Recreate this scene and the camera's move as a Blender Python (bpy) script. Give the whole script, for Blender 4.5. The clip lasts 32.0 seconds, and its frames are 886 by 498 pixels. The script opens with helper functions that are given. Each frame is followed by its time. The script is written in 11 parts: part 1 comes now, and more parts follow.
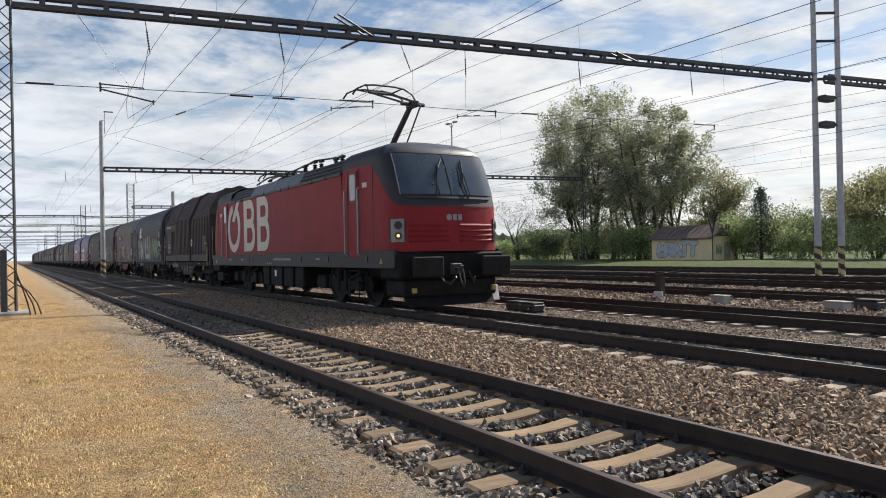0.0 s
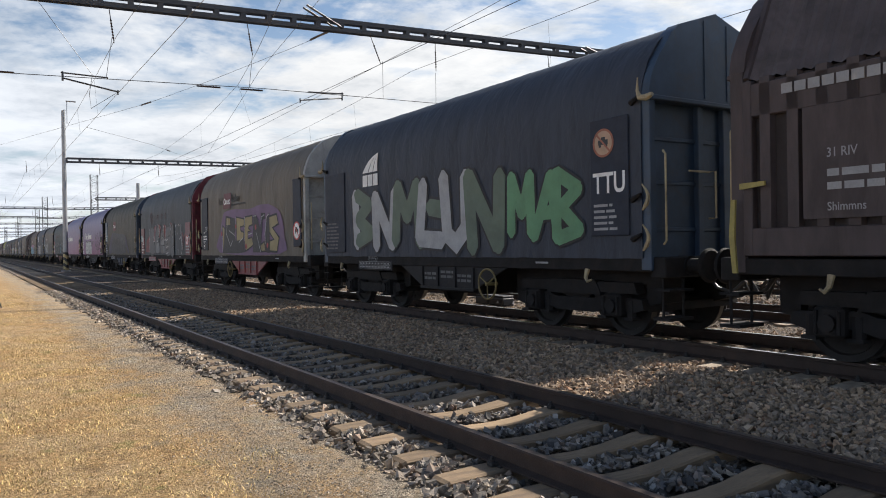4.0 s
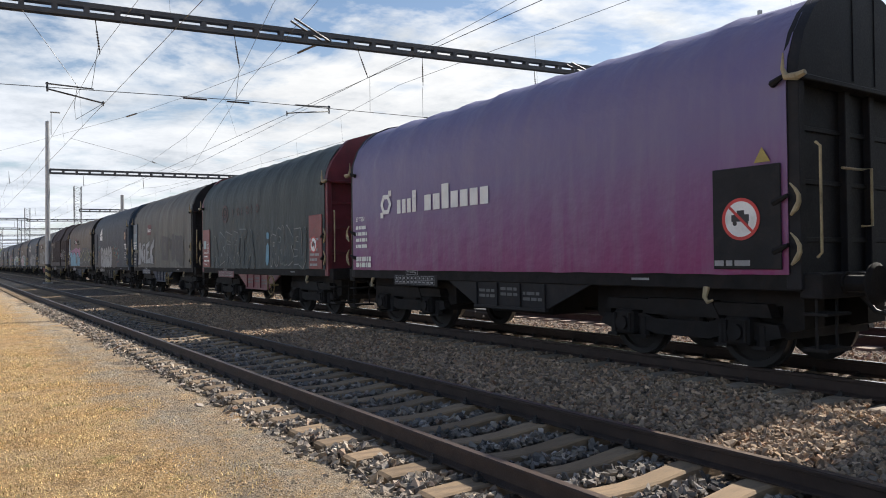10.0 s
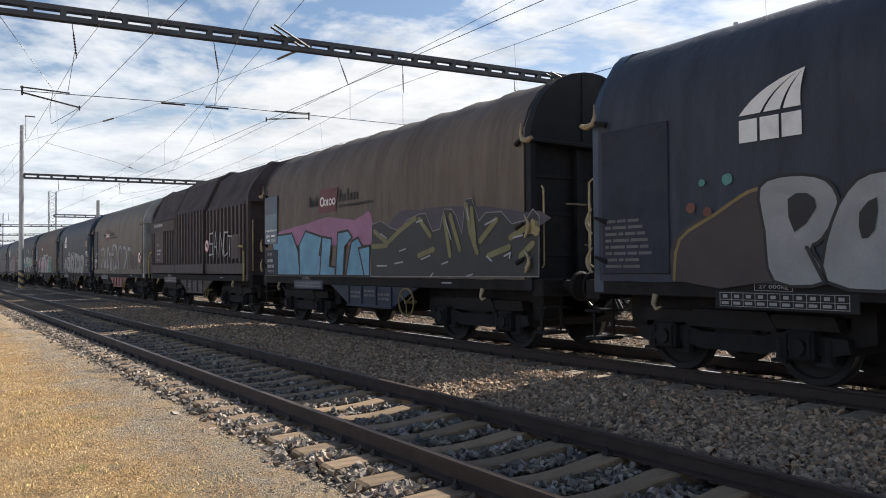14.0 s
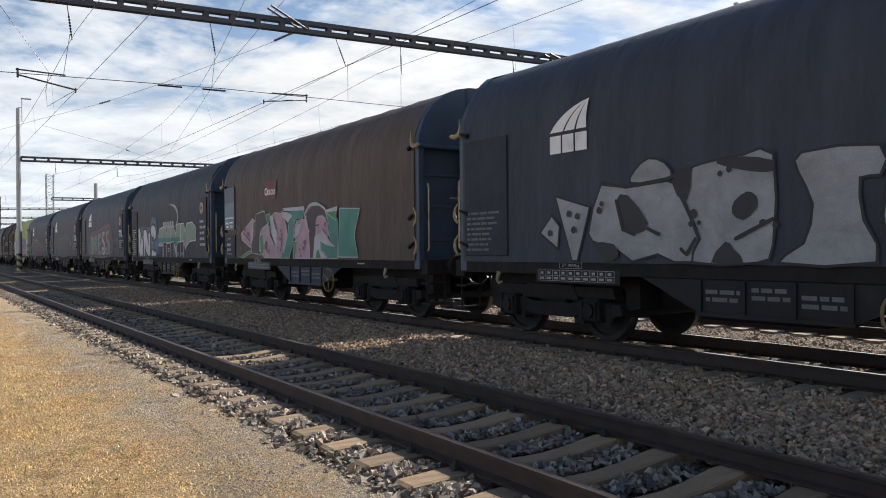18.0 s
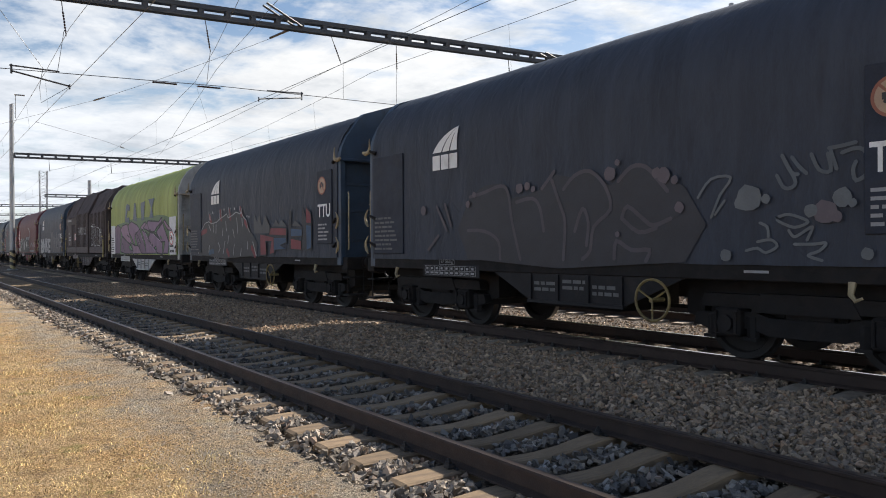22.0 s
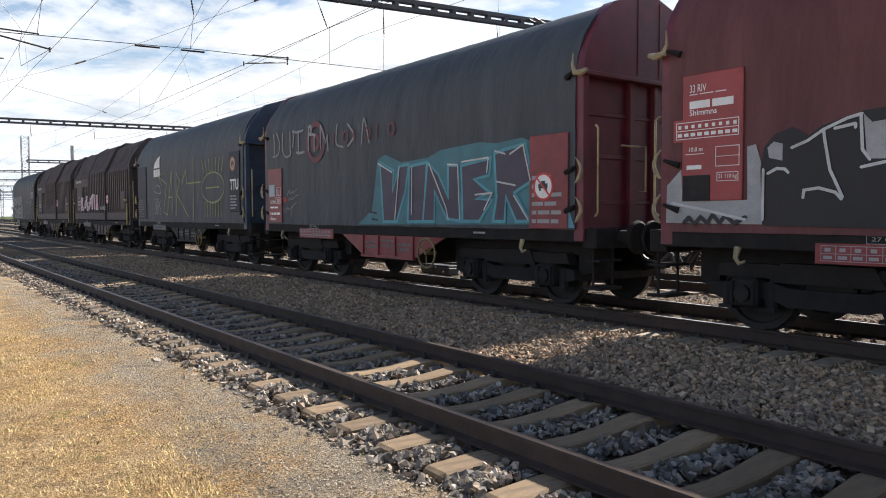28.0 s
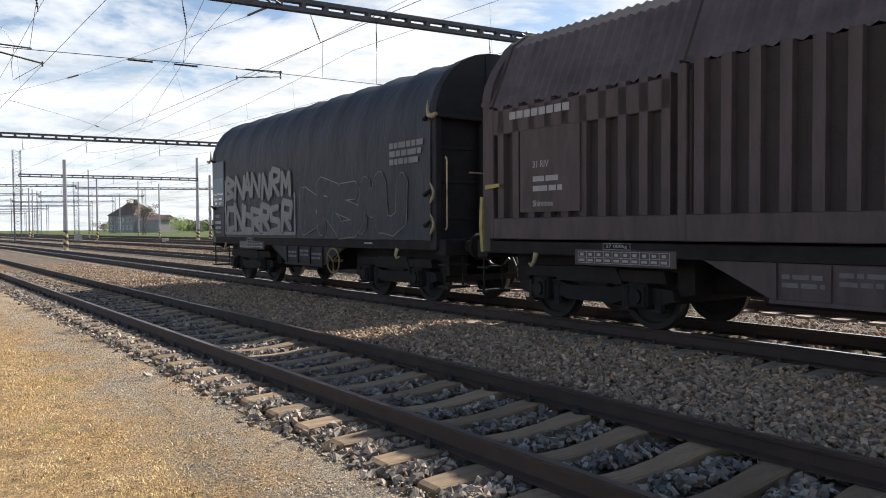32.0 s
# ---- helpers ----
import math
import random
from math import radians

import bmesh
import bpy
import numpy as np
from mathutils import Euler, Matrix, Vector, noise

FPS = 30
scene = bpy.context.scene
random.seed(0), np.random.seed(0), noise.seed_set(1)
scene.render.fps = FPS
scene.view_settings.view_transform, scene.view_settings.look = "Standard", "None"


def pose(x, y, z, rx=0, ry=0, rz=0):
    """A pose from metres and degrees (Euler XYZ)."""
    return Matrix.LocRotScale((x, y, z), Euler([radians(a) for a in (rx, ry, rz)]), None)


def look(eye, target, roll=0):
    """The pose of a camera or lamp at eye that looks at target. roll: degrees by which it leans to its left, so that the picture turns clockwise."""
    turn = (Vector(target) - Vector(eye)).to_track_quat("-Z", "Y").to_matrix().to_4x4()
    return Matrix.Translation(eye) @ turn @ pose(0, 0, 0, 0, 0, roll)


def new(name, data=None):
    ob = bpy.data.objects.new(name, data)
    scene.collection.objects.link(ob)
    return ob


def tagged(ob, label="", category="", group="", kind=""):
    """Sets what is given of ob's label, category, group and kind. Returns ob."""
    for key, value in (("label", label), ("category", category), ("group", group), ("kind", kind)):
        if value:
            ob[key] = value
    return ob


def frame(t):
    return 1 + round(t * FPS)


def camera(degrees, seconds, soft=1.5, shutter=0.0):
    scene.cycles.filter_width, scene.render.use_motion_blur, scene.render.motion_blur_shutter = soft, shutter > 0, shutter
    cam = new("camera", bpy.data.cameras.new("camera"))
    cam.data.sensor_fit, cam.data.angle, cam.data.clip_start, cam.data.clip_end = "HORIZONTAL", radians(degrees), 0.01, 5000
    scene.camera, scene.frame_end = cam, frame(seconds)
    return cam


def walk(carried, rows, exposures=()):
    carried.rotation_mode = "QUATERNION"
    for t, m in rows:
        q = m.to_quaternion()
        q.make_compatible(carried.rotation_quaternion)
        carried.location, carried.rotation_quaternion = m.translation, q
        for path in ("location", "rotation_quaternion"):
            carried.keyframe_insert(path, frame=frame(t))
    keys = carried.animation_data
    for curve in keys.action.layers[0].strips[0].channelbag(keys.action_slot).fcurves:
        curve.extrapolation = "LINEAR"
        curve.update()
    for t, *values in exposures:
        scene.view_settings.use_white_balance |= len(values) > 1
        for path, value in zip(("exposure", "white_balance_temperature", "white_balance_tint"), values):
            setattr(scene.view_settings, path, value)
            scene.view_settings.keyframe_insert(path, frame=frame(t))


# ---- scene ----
# The camera: held by hand beside the line, turning slowly to its left.
EYE = Vector((0.0, 0.0, 1.578))
cam = camera(61.93, 32.0, soft=1.0)
PAN = [  # seconds, turn from north, tilt, lean
    (0, 59.71, 0.30, 1.08), (0.5, 59.65, 0.45, 1.15), (1, 59.48, 0.26, 1.19), (1.5, 59.14, 0.10, 1.35), (2, 58.77, 0.18, 1.46), (2.5, 58.43, 0.22,
    1.55), (3, 58.05, 0.06, 1.24), (3.5, 57.55, -0.23, 0.99), (5.5, 57.17, -0.21, 0.93), (6, 57.17, -0.26, 0.88), (6.5, 57.14, -0.32, 0.83), (7,
    57.03, -0.36, 0.78), (7.5, 56.90, -0.43, 0.76), (8, 56.77, -0.40, 0.87), (8.5, 56.71, -0.09, 0.95), (9, 56.64, 0.28, 0.84), (9.5, 56.52, 0.61,
    0.75), (10, 56.28, 0.79, 0.68), (10.5, 56.11, 0.88, 0.60), (11, 55.96, 0.94, 0.52), (11.5, 55.77, 0.89, 0.50), (12, 55.55, 0.74, 0.52), (12.5,
    55.28, 0.76, 0.55), (13, 54.99, 1.04, 0.55), (13.5, 54.73, 1.30, 0.48), (14, 54.69, 1.35, 0.47), (14.5, 54.75, 1.18, 0.44), (16.5, 54.81, 0.56,
    0.51), (17, 54.68, 0.32, 0.51), (17.5, 54.61, 0.10, 0.52), (18, 54.59, -0.01, 0.58), (18.5, 54.55, -0.02, 0.57), (19, 54.55, 0.05, 0.52), (19.5,
    54.57, 0.06, 0.41), (20, 54.71, -0.00, 0.28), (20.5, 54.76, 0.08, 0.29), (21, 54.56, 0.14, 0.28), (21.5, 54.37, 0.03, 0.31), (22, 54.19, -0.12,
    0.34), (22.5, 54.14, -0.43, 0.33), (23, 54.24, -0.66, 0.39), (23.5, 54.23, -0.73, 0.40), (24, 54.11, -0.85, 0.40), (24.5, 54.06, -0.92, 0.36),
    (25, 54.04, -0.90, 0.30), (25.5, 54.02, -0.93, 0.25), (27.5, 53.45, -2.49, 0.23), (28, 53.22, -2.66, 0.19), (28.5, 53.09, -2.55, 0.20), (29,
    53.07, -2.47, 0.27), (29.5, 53.05, -2.34, 0.29), (30, 53.07, -2.24, 0.27), (30.5, 53.08, -1.92, 0.37), (31, 52.99, -1.62, 0.47), (31.5, 52.84,
    -1.52, 0.45), (32, 52.69, -1.64, 0.34)]


def aim(turn, tilt, lean):
    a, b = radians(turn), radians(tilt)
    return look(EYE, EYE + Vector((-math.sin(a) * math.cos(b), math.cos(a) * math.cos(b), math.sin(b))), -lean)


walk(cam, [(t, aim(*a)) for t, *a in PAN], [(0.0, 0.22), (1.0, 0.32), (3.0, 0.36), (8.0, 0.40), (25.0, 0.42), (28.0, 0.66), (32.0, 0.56)])

# ---- world and sun ----
SUN_UP, SUN_SIDE = radians(40.0), radians(-6.0)   # the sun stands behind the train
world = bpy.data.worlds.new("world")
scene.world = world
world.use_nodes = True


def link_nodes(tree):
    """A short way to add nodes: n(type, inputs, **settings)."""
    def n(kind, ins=None, **settings):
        node = tree.nodes.new(kind)
        for key, value in settings.items():
            if key == "op":
                node.operation = value
            elif key == "blend":
                node.data_type, node.blend_type = "RGBA", value
            elif key == "sky":
                node.sky_type = value
            elif key == "dims":
                node.noise_dimensions = value
            elif key == "feature":
                node.feature = value
        for key, value in (ins or {}).items():
            if isinstance(value, bpy.types.NodeSocket):
                tree.links.new(value, node.inputs[key])
            else:
                node.inputs[key].default_value = value
        return node
    return n


def ramp(n, source, stops):
    node = n("ShaderNodeValToRGB", {0: source})
    e = node.color_ramp.elements
    while len(e) < len(stops):
        e.new(0.5)
    for el, (p, c) in zip(e, stops):
        el.position = p
        el.color = (c, c, c, 1) if isinstance(c, (int, float)) else (*c, 1)
    return node.outputs[0]


def build_world():
    t = world.node_tree
    t.nodes.clear()
    n = link_nodes(t)
    sky = n("ShaderNodeTexSky", sky="NISHITA")
    sky.sun_disc, sky.sun_elevation, sky.sun_rotation = False, SUN_UP, SUN_SIDE
    sky.air_density, sky.dust_density, sky.ozone_density = 1.0, 0.6, 1.5
    co = n("ShaderNodeTexCoord").outputs["Generated"]
    sep = n("ShaderNodeSeparateXYZ", {0: co})
    up = n("ShaderNodeMath", {0: sep.outputs[2], 1: 0.0}, op="MAXIMUM").outputs[0]
    den = n("ShaderNodeMath", {0: up, 1: 0.10}, op="ADD").outputs[0]
    u = n("ShaderNodeMath", {0: sep.outputs[0], 1: den}, op="DIVIDE").outputs[0]
    v = n("ShaderNodeMath", {0: sep.outputs[1], 1: den}, op="DIVIDE").outputs[0]
    plane = n("ShaderNodeCombineXYZ", {0: u, 1: v, 2: 3.7}).outputs[0]
    big = n("ShaderNodeTexNoise", {"Vector": plane, "Scale": 1.5, "Detail": 8.0, "Roughness": 0.6, "Distortion": 0.3}).outputs[0]
    fine = n("ShaderNodeTexNoise", {"Vector": plane, "Scale": 3.4, "Detail": 5.0, "Roughness": 0.6}).outputs[0]
    cover = n("ShaderNodeMath", {0: big, 1: n("ShaderNodeMath", {0: fine, 1: 0.28}, op="MULTIPLY").outputs[0]}, op="ADD").outputs[0]
    clear = n("ShaderNodeMapRange", {0: up, 1: 0.14, 2: 0.55, 3: 0.085, 4: -0.26}).outputs[0]   # the cloud field thins out overhead
    cover = n("ShaderNodeMath", {0: cover, 1: clear}, op="ADD").outputs[0]
    mask = ramp(n, cover, [(0.52, 0.0), (0.60, 0.6), (0.70, 1.0)])
    shade = ramp(n, n("ShaderNodeTexNoise", {"Vector": plane, "Scale": 2.6, "Detail": 7.0, "Roughness": 0.62}).outputs[0],
                 [(0.32, (0.70, 0.74, 0.79)), (0.48, (0.94, 0.96, 0.99)), (0.64, (1.07, 1.08, 1.09))])
    blue = n("ShaderNodeMix", {"Factor": 1.0, 6: sky.outputs[0], 7: (0.135, 0.135, 0.135, 1)}, blend="MULTIPLY").outputs[2]
    haze = ramp(n, up, [(0.0, 0.8), (0.10, 0.35), (0.30, 0.0)])
    full = n("ShaderNodeMath", {0: mask, 1: haze}, op="MAXIMUM").outputs[0]
    toward = n("ShaderNodeVectorMath", {0: co, 1: (math.sin(SUN_SIDE) * math.cos(SUN_UP), math.cos(SUN_SIDE) * math.cos(SUN_UP), math.sin(SUN_UP))}, op="DOT_PRODUCT").outputs["Value"]
    # clouds shine near the sun and turn blue-grey away from it
    gain = ramp(n, n("ShaderNodeMapRange", {0: toward, 1: -0.2, 2: 1.0}).outputs[0], [(0.0, (1.22, 1.34, 1.54)), (0.33, (1.02, 1.06, 1.12)), (0.58, (1.02, 1.02, 1.02)), (1.0, (1.40, 1.38, 1.34))])
    shade = n("ShaderNodeMix", {"Factor": 1.0, 6: shade, 7: gain}, blend="MULTIPLY").outputs[2]
    both = n("ShaderNodeMix", {"Factor": full, 6: blue, 7: shade}, blend="MIX").outputs[2]
    back = n("ShaderNodeBackground", {"Color": both, "Strength": SKY_POWER})
    t.links.new(back.outputs[0], n("ShaderNodeOutputWorld").inputs[0])


SKY_POWER = 0.67
build_world()
sun_data = bpy.data.lights.new("sun", "SUN")
sun_data.energy, sun_data.angle, sun_data.color = 5.6, radians(0.55), (1.0, 0.945, 0.86)
sun = new("sun", sun_data)
sun_way = Vector((math.sin(SUN_SIDE) * math.cos(SUN_UP), math.cos(SUN_SIDE) * math.cos(SUN_UP), math.sin(SUN_UP)))
sun.matrix_world = look(sun_way * 60, (0, 0, 0))
scene.view_settings.exposure = 0.25


# ---- materials ----
MATS = {}


def surface(name, col, rough=0.7, metal=0.0, spread=0.25, size=2.0, grain=40.0, bump=0.15, stretch=(1, 1, 1), dirt=None, dirt_at=(0.5, 0.75),
            random_tone=0.0, islands=0.0, spec=0.5, emit=0.0, coat=0.0, tints=None):
    """A procedural surface: base colour varied at two scales, stains and relief."""
    if name in MATS:
        return MATS[name]
    m = bpy.data.materials.new(name)
    m.use_nodes = True
    t = m.node_tree
    n = link_nodes(t)
    bsdf = t.nodes["Principled BSDF"]
    co = n("ShaderNodeMapping", {"Vector": n("ShaderNodeTexCoord").outputs["Object"], "Scale": stretch}).outputs[0]
    a = n("ShaderNodeTexNoise", {"Vector": co, "Scale": size, "Detail": 5.0, "Roughness": 0.6}).outputs[0]
    b = n("ShaderNodeTexNoise", {"Vector": co, "Scale": grain, "Detail": 4.0, "Roughness": 0.65}).outputs[0]
    mixed = n("ShaderNodeMath", {0: n("ShaderNodeMath", {0: a, 1: 0.6}, op="MULTIPLY").outputs[0],
                                 1: n("ShaderNodeMath", {0: b, 1: 0.4}, op="MULTIPLY").outputs[0]}, op="ADD").outputs[0]
    lo = tuple(max(0, c * (1 - spread)) for c in col)
    hi = tuple(min(1, c * (1 + spread)) for c in col)
    out = ramp(n, mixed, [(0.34, lo), (0.66, hi)])
    if dirt:
        d = n("ShaderNodeTexNoise", {"Vector": co, "Scale": size * 0.7, "Detail": 6.0, "Roughness": 0.7, "Distortion": 0.6}).outputs[0]
        out = n("ShaderNodeMix", {"Factor": ramp(n, d, [(dirt_at[0], 0.0), (dirt_at[1], 0.85)]), 6: out, 7: (*dirt, 1)}, blend="MIX").outputs[2]
    if random_tone or islands:
        r = n("ShaderNodeObjectInfo").outputs["Random"] if random_tone else n("ShaderNodeNewGeometry").outputs["Random Per Island"]
        k = random_tone or islands
        f = n("ShaderNodeMapRange", {0: r, 3: 1 - k, 4: 1 + k}).outputs[0]
        out = n("ShaderNodeMix", {"Factor": 1.0, 6: out, 7: n("ShaderNodeCombineXYZ", {0: f, 1: f, 2: f}).outputs[0]}, blend="MULTIPLY").outputs[2]
    if tints:
        r = n("ShaderNodeNewGeometry").outputs["Random Per Island"]
        r = n("ShaderNodeMath", {0: n("ShaderNodeMath", {0: r, 1: 7.31}, op="MULTIPLY").outputs[0]}, op="FRACT").outputs[0]
        out = n("ShaderNodeMix", {"Factor": 1.0, 6: out, 7: ramp(n, r, tints)}, blend="MULTIPLY").outputs[2]
    t.links.new(out, bsdf.inputs["Base Color"])
    ins = bsdf.inputs
    ins["Roughness"].default_value, ins["Metallic"].default_value, ins["Specular IOR Level"].default_value = rough, metal, spec
    ins["Coat Weight"].default_value = coat
    if rough > 0.12:
        rr = n("ShaderNodeMapRange", {0: b, 1: 0.3, 2: 0.7, 3: max(0.05, rough - 0.12), 4: min(1, rough + 0.12)}).outputs[0]
        t.links.new(rr, ins["Roughness"])
    if bump:
        t.links.new(n("ShaderNodeBump", {"Height": mixed, "Strength": min(1, bump), "Distance": 0.02}).outputs[0], ins["Normal"])
    if emit:
        ins["Emission Color"].default_value, ins["Emission Strength"].default_value = (*col, 1), emit
    MATS[name] = m
    return m


steel_dark = surface("dark_steel", (0.022, 0.021, 0.021), 0.6, 0.2, 0.4, 3, 60, 0.2, dirt=(0.06, 0.045, 0.035))
steel_galv = surface("galvanised_steel", (0.34, 0.35, 0.36), 0.5, 0.5, 0.2, 3, 50, 0.1, dirt=(0.2, 0.17, 0.14), dirt_at=(0.6, 0.85))
gantry_paint = surface("gantry_paint", (0.055, 0.058, 0.065), 0.55, 0.1, 0.3, 2, 40, 0.1, dirt=(0.11, 0.07, 0.05), dirt_at=(0.6, 0.85))
wire_mat = surface("wire", (0.07, 0.07, 0.075), 0.5, 0.5, 0.1, bump=0)
rail_side = surface("rusty_rail", (0.040, 0.025, 0.019), 0.8, 0.1, 0.4, 6, 90, 0.4, dirt=(0.025, 0.02, 0.018))
rail_top = surface("worn_rail_head", (0.46, 0.44, 0.42), 0.12, 0.9, 0.25, 5, 60, 0.08, stretch=(0.2, 1, 1), dirt=(0.12, 0.08, 0.06), dirt_at=(0.55, 0.8))
rail_top_dull = surface("dull_rail_head", (0.15, 0.11, 0.085), 0.42, 0.6, 0.3, 5, 60, 0.12, stretch=(0.2, 1, 1), dirt=(0.07, 0.045, 0.03), dirt_at=(0.5, 0.8))
sleeper_mat = surface("weathered_sleeper", (0.245, 0.168, 0.098), 0.9, 0, 0.3, 5, 70, 0.5, stretch=(1, 0.25, 1), dirt=(0.09, 0.062, 0.045), dirt_at=(0.5, 0.7), random_tone=0.3)
sleeper_grey = surface("concrete_sleeper", (0.33, 0.26, 0.19), 0.9, 0, 0.25, 5, 80, 0.4, dirt=(0.13, 0.095, 0.07), random_tone=0.18)
stone_mat = surface("ballast_stone", (0.245, 0.213, 0.178), 0.85, 0, 0.3, 9, 90, 0.4, islands=0.6, tints=[(0.0, (0.55, 0.55, 0.58)), (0.3, (0.95, 0.92, 0.9)), (0.6, (1.1, 1.0, 0.85)), (0.85, (1.7, 1.65, 1.6)), (1.0, (0.9, 0.65, 0.5))])
# darker copy of ballast_stone: the train's shade, with oil, is in the colour
stone_shaded_oily = surface("oily_ballast_stone", (0.185, 0.168, 0.150), 0.85, 0, 0.3, 9, 90, 0.4, islands=0.6, tints=[(0.0, (0.55, 0.55, 0.58)), (0.3, (0.95, 0.92, 0.9)), (0.6, (1.1, 1.0, 0.85)), (0.85, (1.7, 1.65, 1.6)), (1.0, (0.9, 0.65, 0.5))])
stone_tan = surface("rusty_ballast_stone", (0.315, 0.242, 0.178), 0.9, 0, 0.25, 9, 90, 0.3, islands=0.4, spec=0.25, tints=[(0.0, (0.6, 0.6, 0.62)), (0.3, (0.95, 0.95, 0.95)), (0.6, (1.1, 1.0, 0.85)), (0.85, (1.4, 1.35, 1.25)), (1.0, (0.9, 0.65, 0.5))])
concrete = surface("concrete", (0.36, 0.34, 0.31), 0.85, 0, 0.2, 3, 60, 0.3, dirt=(0.16, 0.14, 0.12), dirt_at=(0.55, 0.8))
yellow_paint = surface("yellow_paint", (0.36, 0.27, 0.06), 0.5, 0, 0.2, 6, 60, 0.1, dirt=(0.16, 0.11, 0.05), dirt_at=(0.55, 0.8))
black_paint = surface("black_paint", (0.026, 0.026, 0.027), 0.55, 0, 0.3, 4, 60, 0.1)
white_paint = surface("white_paint", (0.75, 0.74, 0.71), 0.6, 0, 0.12, 4, 60, 0.1, dirt=(0.4, 0.37, 0.33), dirt_at=(0.6, 0.85))
insulator_mat = surface("insulator", (0.035, 0.022, 0.018), 0.3, 0, 0.2, bump=0)
glass = bpy.data.materials.new("window_glass")
glass.use_nodes = True
# base paler than window_glass: part of the sky reflection is in the colour
screen_glass = surface("windscreen_glass", (0.045, 0.055, 0.060), 0.05, 0, 0.25, 1.2, 8, 0, spec=1.0, coat=1.0)
gi = glass.node_tree.nodes["Principled BSDF"].inputs
gi["Base Color"].default_value, gi["Roughness"].default_value, gi["Specular IOR Level"].default_value = (0.015, 0.022, 0.026, 1), 0.04, 0.8


# ---- building helpers ----
class Shape:
    """Collects faces for one mesh."""

    def __init__(self):
        self.v, self.f, self.k = [], [], []

    def add(self, verts, faces, k=0):
        o = len(self.v)
        self.v += [tuple(p) for p in verts]
        self.f += [tuple(i + o for i in q) for q in faces]
        self.k += [k] * len(faces)
        return self

    def box(self, x0, x1, y0, y1, z0, z1, k=0, bevel=0.0):
        if bevel:
            b = min(bevel, (x1 - x0) / 3, (y1 - y0) / 3, (z1 - z0) / 3)
            vs = []
            for z, i in ((z0, b), (z0 + b, 0), (z1 - b, 0), (z1, b)):
                vs += [(x0 + i + (b if not i else 0), y0 + i, z), (x1 - i - (b if not i else 0), y0 + i, z), (x1 - i, y0 + i + (b if not i else 0), z),
                       (x1 - i, y1 - i - (b if not i else 0), z), (x1 - i - (b if not i else 0), y1 - i, z), (x0 + i + (b if not i else 0), y1 - i, z),
                       (x0 + i, y1 - i - (b if not i else 0), z), (x0 + i, y0 + i + (b if not i else 0), z)]
            fs = [tuple(reversed(range(8))), tuple(range(24, 32))]
            for r in range(3):
                fs += [(r * 8 + j, r * 8 + (j + 1) % 8, r * 8 + 8 + (j + 1) % 8, r * 8 + 8 + j) for j in range(8)]
            return self.add(vs, fs, k)
        vs = [(x0, y0, z0), (x1, y0, z0), (x1, y1, z0), (x0, y1, z0), (x0, y0, z1), (x1, y0, z1), (x1, y1, z1), (x0, y1, z1)]
        return self.add(vs, [(3, 2, 1, 0), (4, 5, 6, 7), (0, 1, 5, 4), (1, 2, 6, 5), (2, 3, 7, 6), (3, 0, 4, 7)], k)

    def tube(self, pts, r, n=8, k=0, cap=True, closed=False):
        pts = [Vector(p) for p in pts]
        rs = r if isinstance(r, (list, tuple)) else [r] * len(pts)
        vs, c = [], len(pts)
        ref = None
        for i, p in enumerate(pts):
            if closed:
                d = pts[(i + 1) % c] - pts[i - 1]
            else:
                d = pts[min(i + 1, c - 1)] - pts[max(i - 1, 0)]
            d = d.normalized() if d.length > 1e-9 else Vector((0, 0, 1))
            if ref is None:
                ref = Vector((0, 0, 1)) if abs(d.z) < 0.9 else Vector((1, 0, 0))
            s = d.cross(ref).normalized()
            w = s.cross(d).normalized()
            ref = w
            vs += [p + (s * math.cos(2 * math.pi * j / n) + w * math.sin(2 * math.pi * j / n)) * rs[i] for j in range(n)]
        fs = []
        for i in range(c if closed else c - 1):
            a, b = i * n, ((i + 1) % c) * n
            fs += [(a + j, a + (j + 1) % n, b + (j + 1) % n, b + j) for j in range(n)]
        if cap and not closed:
            fs += [tuple(reversed(range(n))), tuple(range((c - 1) * n, c * n))]
        return self.add(vs, fs, k)

    def prism(self, pts, a, b, axis="y", k=0):
        """A flat outline, (x, z) for axis y, (y, z) for x, (x, y) for z, drawn out from a to b."""
        n = len(pts)
        put = {"y": lambda p, q: (p[0], q, p[1]), "x": lambda p, q: (q, p[0], p[1]), "z": lambda p, q: (p[0], p[1], q)}[axis]
        vs = [put(p, a) for p in pts] + [put(p, b) for p in pts]
        fs = [tuple(range(n)), tuple(reversed(range(n, 2 * n)))]
        fs += [(i, n + i, n + (i + 1) % n, (i + 1) % n) for i in range(n)]
        return self.add(vs, fs, k)

    def ring(self, centre, r, thick, axis="y", n=24, m=6, k=0):
        c = Vector(centre)
        put = {"y": lambda a: Vector((math.cos(a), 0, math.sin(a))), "x": lambda a: Vector((0, math.cos(a), math.sin(a))),
               "z": lambda a: Vector((math.cos(a), math.sin(a), 0))}[axis]
        return self.tube([c + put(2 * math.pi * i / n) * r for i in range(n)], thick, m, k, closed=True)

